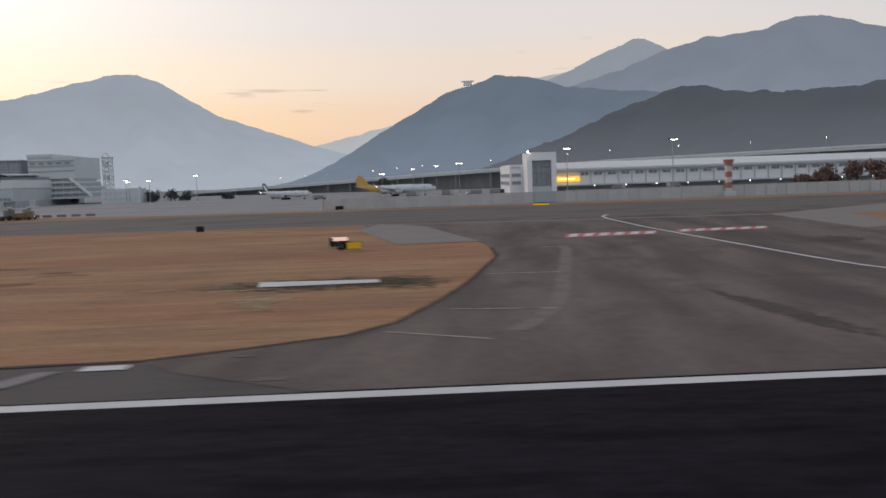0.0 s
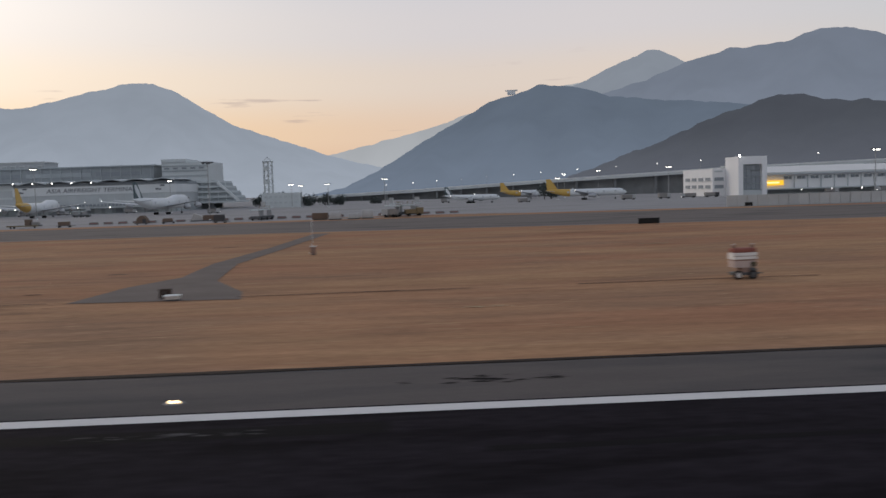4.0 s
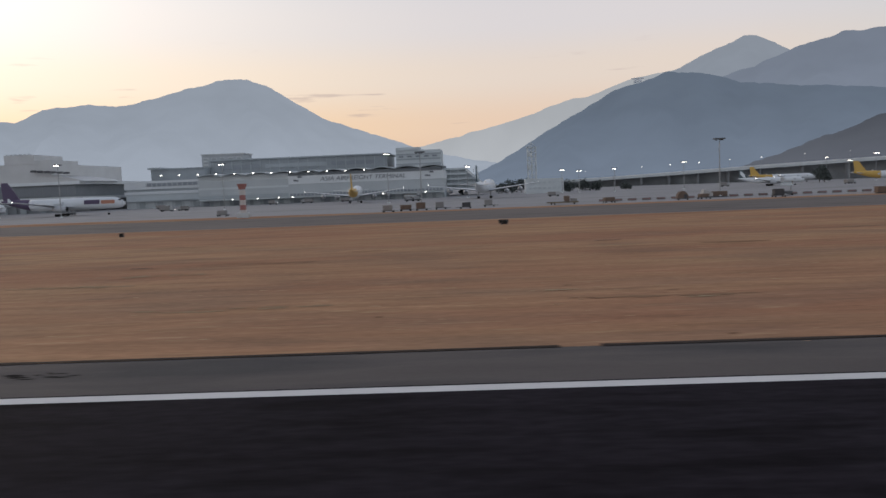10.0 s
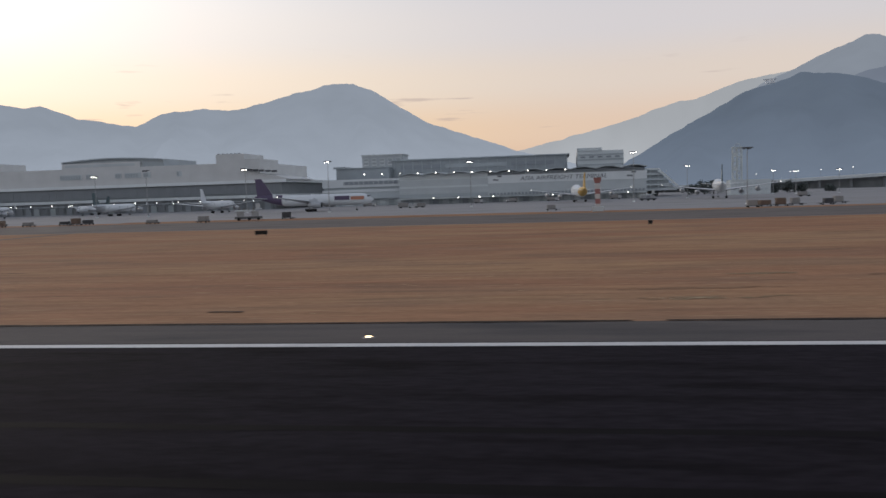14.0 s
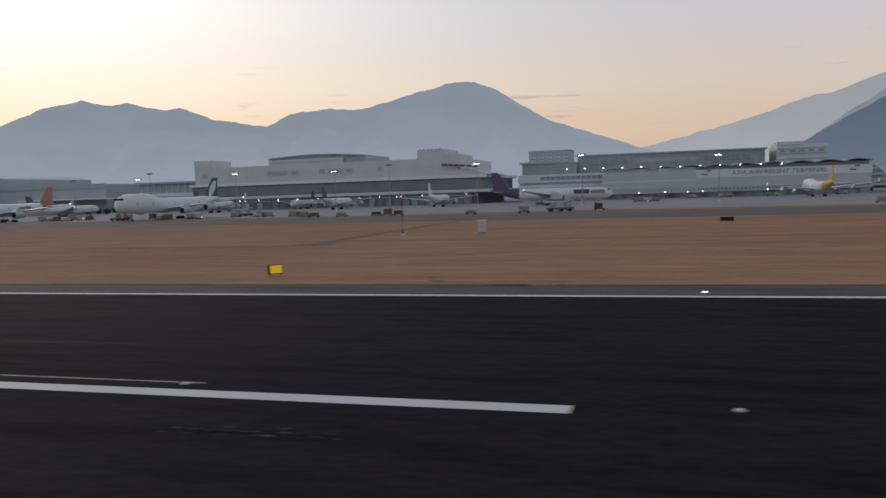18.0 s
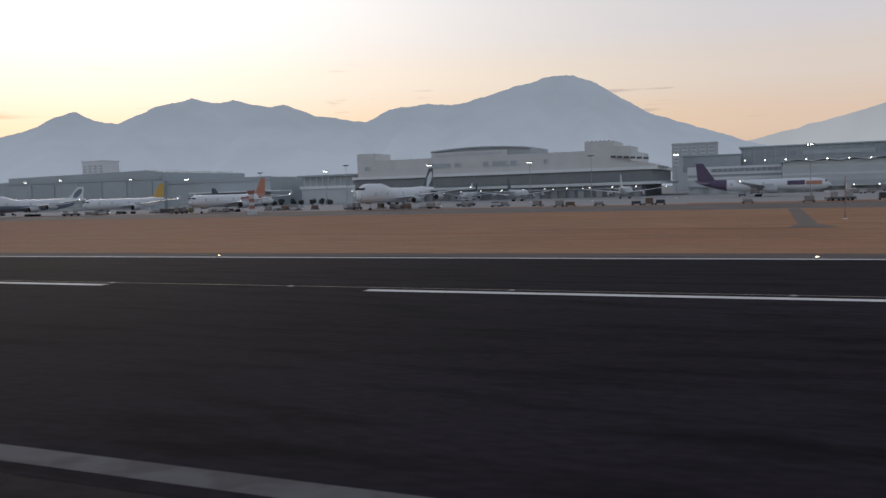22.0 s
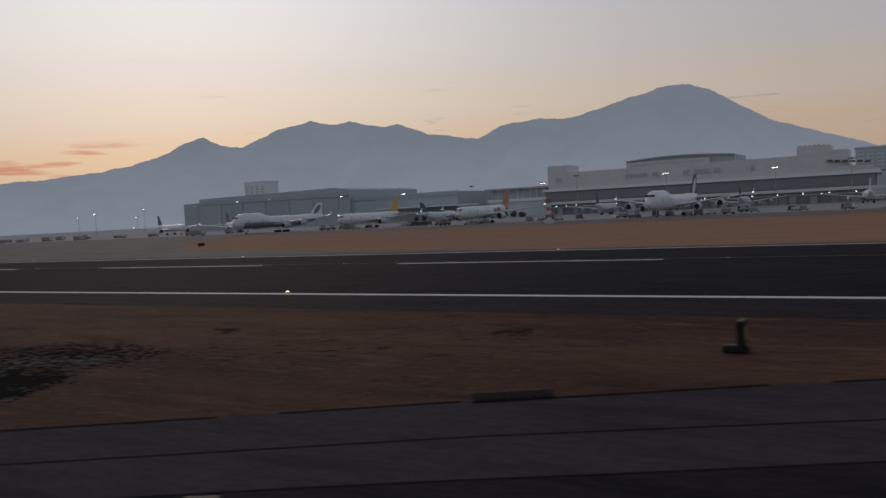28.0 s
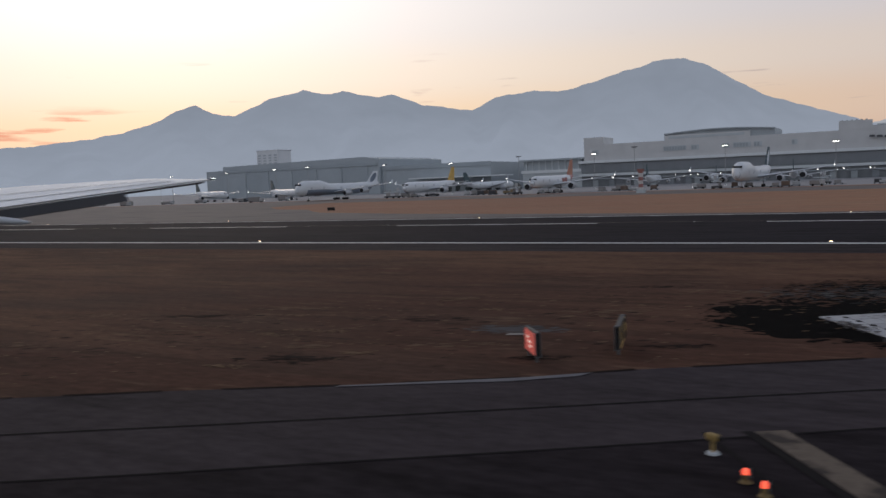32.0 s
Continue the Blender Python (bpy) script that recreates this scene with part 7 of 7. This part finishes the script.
bmesh.ops.translate(bm, verts=bm.verts, vec=(0, 0, 0.5))
part("hood", bm, LOADS[2], t)
# Dark panel on the closed hood stands for the shade of an open side.
part("opening", box_bm(0.3, 1.3, -1.24, -1.21, 0.5, 1.7), LOADS[1], t)
t = empty("sheeted_stack", pose(-189.9, 262, gz(262) + 0.03), "white sheeted cargo stack with a sloping end and a brown box", "cargo")
part("pallet", box_bm(-4.2, 4.4, -1.6, 1.6, 0, 0.35), DARK_STEEL, t)
bm = bmesh.new()
outline = [(-4.0, 0.35), (-3.2, 2.6), (-0.4, 1.5), (-0.4, 0.35)]
a, b = ([bm.verts.new((x, y, z)) for x, z in outline] for y in (-1.4, 1.4))
bm.faces.new(a[::-1])
bm.faces.new(b)
for k in range(4):
    bm.faces.new((a[k], a[(k + 1) % 4], b[(k + 1) % 4], b[k]))
bmesh.ops.recalc_face_normals(bm, faces=bm.faces)
part("sheet", bm, TARP_WHITE, t)
part("box_load", box_bm(-0.3, 4.2, -1.4, 1.4, 0.35, 1.9, 0.1), LOADS[2], t)
t = empty("pallet_trailer", pose(-239.7, 247.3, gz(247.3) + 0.03), "long flat pallet trailer with a dull yellow edge", "trailer")
part("deck", box_bm(-4.8, 4.6, -1.3, 1.3, 0.5, 0.9, 0.04), DARK_STEEL, t)
part("edge_rail", box_bm(-4.8, 4.6, -1.36, -1.305, 0.55, 0.85), AMBER, t)
part("engine_box", box_bm(0.4, 2.0, -1.0, 1.0, 0.9, 2.6, 0.12), LOADS[2], t)
part("side_box", box_bm(2.4, 4.2, -1.0, 1.0, 0.9, 1.8, 0.1), LOADS[0], t)
for sx in (-3.6, -2.6, 3.4):
    part("wheel", wheel_bm(sx, -1.15, 0.28, 0.28, 0.2), TYRE, t)
t = empty("dark_container", pose(-150, 234, gz(234) + 0.03), "low dark brown cargo container on the apron", "container")
part("body", box_bm(-2.2, 2.2, -1.2, 1.2, 0.3, 2.0, 0.08), LOADS[2], t)
part("skid", box_bm(-2.0, 2.0, -1.0, 1.0, 0, 0.3), DARK_STEEL, t)
for x, y, h in ((-145.5, 231.5, 2.3), (-140.2, 232.5, 1.8), (-136.4, 233.4, 2.5)):
    t = empty("sheeted_pallet", pose(x, y, gz(y) + 0.03), "cargo pallet under a pale rounded sheet", "cargo", "sheeted pallets")
    part("pallet", box_bm(-1.7, 1.7, -1.5, 1.5, 0, 0.3), DARK_STEEL, t)
    bm = arch_bm(1.45, h - 0.3, -1.6, 1.6)
    bmesh.ops.translate(bm, verts=bm.verts, vec=(0, 0, 0.3))
    part("sheet", bm, TARP_WHITE, t)
for x, y, turn, m in [(-123, 243, 10, AMBER), (-130, 236, 170, LOADS[3]), (-431, 425, 0, LOADS[3]), (-424, 430, 170, LOADS[3]), (-600, 262, 0, LOADS[3]), (-650, 282, 180, LOADS[3]), (-690, 300, 0, LOADS[3]), (-748, 290, 20, AMBER), (-770, 300, 0, LOADS[3]), (-815, 300, 0, LOADS[3]), (-905, 300, 0, LOADS[3]), (-402, 540, 0, LOADS[3]), (-380, 545, 180, LOADS[3]), (-352, 540, 0, LOADS[3]), (-310, 545, 10, LOADS[3]), (-480, 545, 0, LOADS[3]), (-225, 420, 0, LOADS[3]), (-100, 540, 0, LOADS[3]), (10, 420, 0, LOADS[3]), (24, 424, 180, LOADS[3]), (-8, 424, 0, LOADS[3]), (36, 422, 0, LOADS[1]), (100, 420, 0, LOADS[3]), (130, 424, 180, LOADS[3]), (-60, 450, 30, LOADS[3])]:
    truck(x, y, turn, m, "small yellow service truck on the apron" if m is AMBER else "white box truck on the apron", (r.uniform(4.2, 6) if y < 300 else r.uniform(6, 9)), (r.uniform(1.7, 2.4) if y < 300 else r.uniform(2.4, 3.2)))
for x, y, turn in [(-129, 240, 80), (-451, 250, 20), (-170, 253, 70), (-125, 246, 0), (-600, 300, 60), (-735, 268, 80), (-808, 272, 40), (-640, 268, 90), (-486, 428, 90), (-300, 440, 0)]:
    loader(x, y, turn, "dark scissor cargo loader beside the parked aircraft")
r = random.Random(77)
for k in range(17):
    x = -562 - 15.5 * k + r.uniform(-6, 6)
    y = np.interp(x, [-760, -320, -100], [284, 254, 244]) + r.uniform(-4, 12)
    for q in range(r.choice((1, 1, 2, 3))):
        dolly(x + 4.3 * q, y + r.uniform(-1, 1), r.choice((0, 180, 12, -20)), LOADS[r.randrange(4)], r)
for k in range(22):
    x = -900 - 17 * k + r.uniform(-6, 6)
    truck(x, r.uniform(262, 330), r.choice((0, 180, 15)), LOADS[r.choice((1, 3))], "hazy service truck at the far end of the apron", r.uniform(5, 10), r.uniform(1.8, 3.2))
BARRIER = material("concrete_barrier", (0.21, 0.2, 0.195), 0.8, spread=0.15, size=2)
b0 = empty("barrier", pose(-225, 262, gz(262)), "low pale concrete barrier", "barrier", "apron barriers")
part("block", box_bm(-1.4, 1.4, -0.3, 0.3, 0, 0.8, 0.08), BARRIER, b0)
part("stripe", box_bm(-1.2, 1.2, -0.33, -0.305, 0.35, 0.55), RED_WHITE, b0)
for k in range(1, 26):
    copy_thing(b0, pose(-225 + 4.6 * k, 262 - 0.1 * k, gz(262)))


# ---- trees ----
# Green leaf colour is lightened to paint in the haze.
LEAF = material("hazed_leaves", (0.105, 0.12, 0.115), 0.9, spread=0.4, size=1.5, fine=8)
LEAF_DRY = material("brown_leaves", (0.2, 0.135, 0.115), 0.9, spread=0.4, size=1.5, fine=8)
BARK = material("bark", (0.07, 0.055, 0.045), 0.9, spread=0.2, size=0.5)


def tree(x, y, h, w, leaf, label, seed):
    r = random.Random(seed)
    t = empty("tree", pose(x, y, gz(y)), label, "tree", "apron trees")
    part("trunk", pole_bm(0.28, 0.12, 0, h * 0.5, n=8), BARK, t)
    for k in range(4):
        a = k * 1.6 + r.random()
        bm = rings_bm([((math.cos(a) * u * w * 0.3, math.sin(a) * u * w * 0.3, h * (0.35 + 0.35 * u)), 0.1 * (1 - u * 0.6), 0.1 * (1 - u * 0.6), 2) for u in (0, 0.5, 1)], 6)
        part("limb", bm, BARK, t)
    vs, fs = [], []
    lobes = []
    for k in range(7):
        g, q = r.uniform(0, 6.28), r.uniform(0.15, 0.5)
        lobes.append((Vector((math.cos(g) * q * w * 0.62, math.sin(g) * q * w * 0.62, h * r.uniform(0.25, 0.8))), r.uniform(0.18, 0.3) * w))
    for _ in range(760):
        o, rad = lobes[r.randrange(7)]
        d = Vector((r.gauss(0, 1), r.gauss(0, 1), r.gauss(0, 0.8)))
        c = o + d.normalized() * rad * r.random() ** 0.45
        c.z = max(c.z, h * 0.12)
        c += Vector((r.gauss(0, 0.25), r.gauss(0, 0.25), r.gauss(0, 0.25)))
        s = r.uniform(0.3, 0.8)
        e1 = Vector((r.gauss(0, 1), r.gauss(0, 1), r.gauss(0, 1))).normalized() * s
        e2 = e1.cross(Vector((r.gauss(0, 1), r.gauss(0, 1), r.gauss(0, 1)))).normalized() * s * 0.7
        i = len(vs)
        vs += [tuple(c - e1), tuple(c + e2), tuple(c + e1), tuple(c - e2)]
        fs.append((i, i + 1, i + 2, i + 3))
    me = bpy.data.meshes.new("crown")
    me.from_pydata(vs, [], fs)
    me.materials.append(leaf)
    ob = new("crown", me)
    ob.parent = t


for k, (x, y, h, w) in enumerate([(-196, 590, 8, 12), (-186, 596, 9, 13), (-176, 600, 7, 12), (-205, 610, 8, 12), (-30, 560, 12, 12), (-24, 566, 10, 12), (-236, 640, 11, 14), (-228, 644, 13, 12), (-244, 648, 9, 12), (-150, 620, 6, 11), (-275, 640, 7, 10)]):
    tree(x, y, h, w, LEAF, "dark green tree behind the apron", 30 + k)
for k, (x, y, h, w) in enumerate([(150, 300, 9, 9), (158, 296, 12, 10), (144, 298, 6, 9), (168, 300, 10, 9), (136, 296, 5, 8)]):
    tree(x, y, h, w, LEAF_DRY, "brownish tree behind the blast fence", 60 + k)
for k in range(12):
    tree(-812 - 9.5 * k, 545 + (k * 7) % 5, 4 + (k * 5) % 3, 6, LEAF, "dark tree in a row before the hangar", 100 + k)

# hilltop station on the near mountain's shoulder
hx, hy = EYE0[0] + 1935 * math.sin(radians(12.6)), EYE0[1] + 1935 * math.cos(radians(12.6))
t = empty("hilltop_station", pose(hx, hy, 221, 0, 0, -12), "small hazy building on the hill's shoulder", "building")
# Pale wall colour stands in for the haze over the station.
HAZE_WALL = material("haze_pale_wall", (0.8, 0.8, 0.8), 0.8, spread=0.1, size=20)
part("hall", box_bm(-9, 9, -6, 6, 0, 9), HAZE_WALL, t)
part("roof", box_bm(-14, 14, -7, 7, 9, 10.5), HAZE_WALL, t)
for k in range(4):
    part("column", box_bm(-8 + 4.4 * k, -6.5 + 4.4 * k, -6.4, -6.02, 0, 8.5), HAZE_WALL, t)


# wing of the viewing aircraft, placed and shaped to fit the camera's last view
def own_wing():
    ahead, out = Vector((-0.8616, -0.5076, 0)), Vector((-0.5076, 0.8616, 0))
    base = Vector((-580.64, -97.77, 0))
    WING = material("wing_upper_skin", (0.86, 0.86, 0.86), 0.6, spread=0.12, size=2, fine=12, spec=0.1)
    # Dark grey puts the shade on the flap's aft side into the colour.
    FLAP = material("flap_shade_and_lines", (0.06, 0.06, 0.065), 0.6, spread=0.15, size=1.5)
    t = empty("aircraft_wing", pose(0, 0, 0), "white airliner wing with a drooped flap coloured dark for shade, and tip light", "wing")
    # lateral distance, forward place of the trailing edge, chord, heights of trailing edge and crest
    st = [(9.0, 12.2, 7.0, 5.62, 5.94), (14.0, 10.45, 5.4, 5.99, 6.31), (18.2, 8.98, 4.2, 6.31, 6.61), (21.9, 7.68, 3.0, 6.58, 6.83), (24.5, 6.8, 2.0, 6.76, 6.93), (25.6, 6.4, 1.0, 6.83, 6.88), (26.0, 6.25, 0.4, 6.85, 6.87)]

    def at(lat, fwd, z):
        p = base + out * lat + ahead * fwd
        return (p.x, p.y, z - 0.06)

    bm = bmesh.new()
    rows = []
    for lat, te, c, z0, z1 in st:
        rows.append([bm.verts.new(at(lat, te + c * f, z)) for f, z in ((0, z0), (0.22, z0 + (z1 - z0) * 0.62), (0.5, z1), (0.8, z1 - 0.02), (1.0, z0 + (z1 - z0) * 0.3), (0.6, z0 - 0.05 - 0.02 * c), (0.02, z0 - 0.04))])
    for p, q in zip(rows, rows[1:]):
        for k in range(7):
            bm.faces.new((p[k], q[k], q[(k + 1) % 7], p[(k + 1) % 7]))
    bm.faces.new(rows[0])
    bm.faces.new(rows[-1][::-1])
    bmesh.ops.recalc_face_normals(bm, faces=bm.faces)
    part("wing_panel", bm, WING, t)
    for name, a, b, drop, mat in (("flap", 2, 3, 0.27, FLAP), ("inner_flap", 0, 2, 0.33, FLAP), ("aileron", 3, 5, 0.05, FLAP)):
        bm = bmesh.new()
        rows = []
        for lat, te, c, z0, z1 in (st[a], st[b]):
            rows.append([bm.verts.new(at(lat, te + f, z0 + z)) for f, z in ((0.0, -0.045), (-0.12, -0.05), (-0.2 if drop > 0.1 else -0.1, -drop), (-0.12 if drop > 0.1 else -0.05, -drop - 0.02), (0.1, -0.12))])
        for k in range(5):
            bm.faces.new((rows[0][k], rows[1][k], rows[1][(k + 1) % 5], rows[0][(k + 1) % 5]))
        bm.faces.new(rows[0])
        bm.faces.new(rows[1][::-1])
        bmesh.ops.recalc_face_normals(bm, faces=bm.faces)
        part(name, bm, mat, t)
    for f, hgt in ((0.1, 0.3), (0.24, 0.66)):
        bm = bmesh.new()
        row = [[bm.verts.new(at(lat, te + c * f + q, z0 + (z1 - z0) * hgt + 0.012)) for q in (0.0, 0.05)] for lat, te, c, z0, z1 in st[:5]]
        for p, q in zip(row, row[1:]):
            bm.faces.new((p[0], p[1], q[1], q[0]))
        part("panel_line", bm, FLAP, t)
    bm = bmesh.new()
    bmesh.ops.create_uvsphere(bm, u_segments=14, v_segments=8, radius=1.0)
    for v in bm.verts:
        v.co = Vector(at(17.6 + v.co.x * 0.1, 9.0 + v.co.y * 0.9, 6.06 + v.co.z * 0.09 + v.co.y * 0.1))
    part("flap_fairing", bm, JET_GREY, t, "", True)
    part("wingtip", box_bm(*[f(a, b) for a, b in zip(at(25.85, 6.1, 6.83), at(26.05, 6.35, 6.87)) for f in (min, max)], 0.02), FLAP, t)
    for lat, fwd in ((9.4, 13.4), (10.4, 13.4)):
        part("gear_wheel", lamp_bm(*at(lat, fwd, 0.6), 0.58), TYRE, t)
    bm = bmesh.new()
    lo, hi = Vector(at(9.9, 13.4, 0.6)), Vector(at(9.9, 13.4, 6.0))
    bmesh.ops.create_cone(bm, cap_ends=True, segments=12, radius1=0.2, radius2=0.26, depth=(hi - lo).length, matrix=Matrix.Translation((lo + hi) / 2))
    part("gear_leg", bm, STEEL, t)
    part("tip_light", lamp_bm(*at(26.08, 6.2, 6.86), 0.035), GLOW_ROW, t)


own_wing()
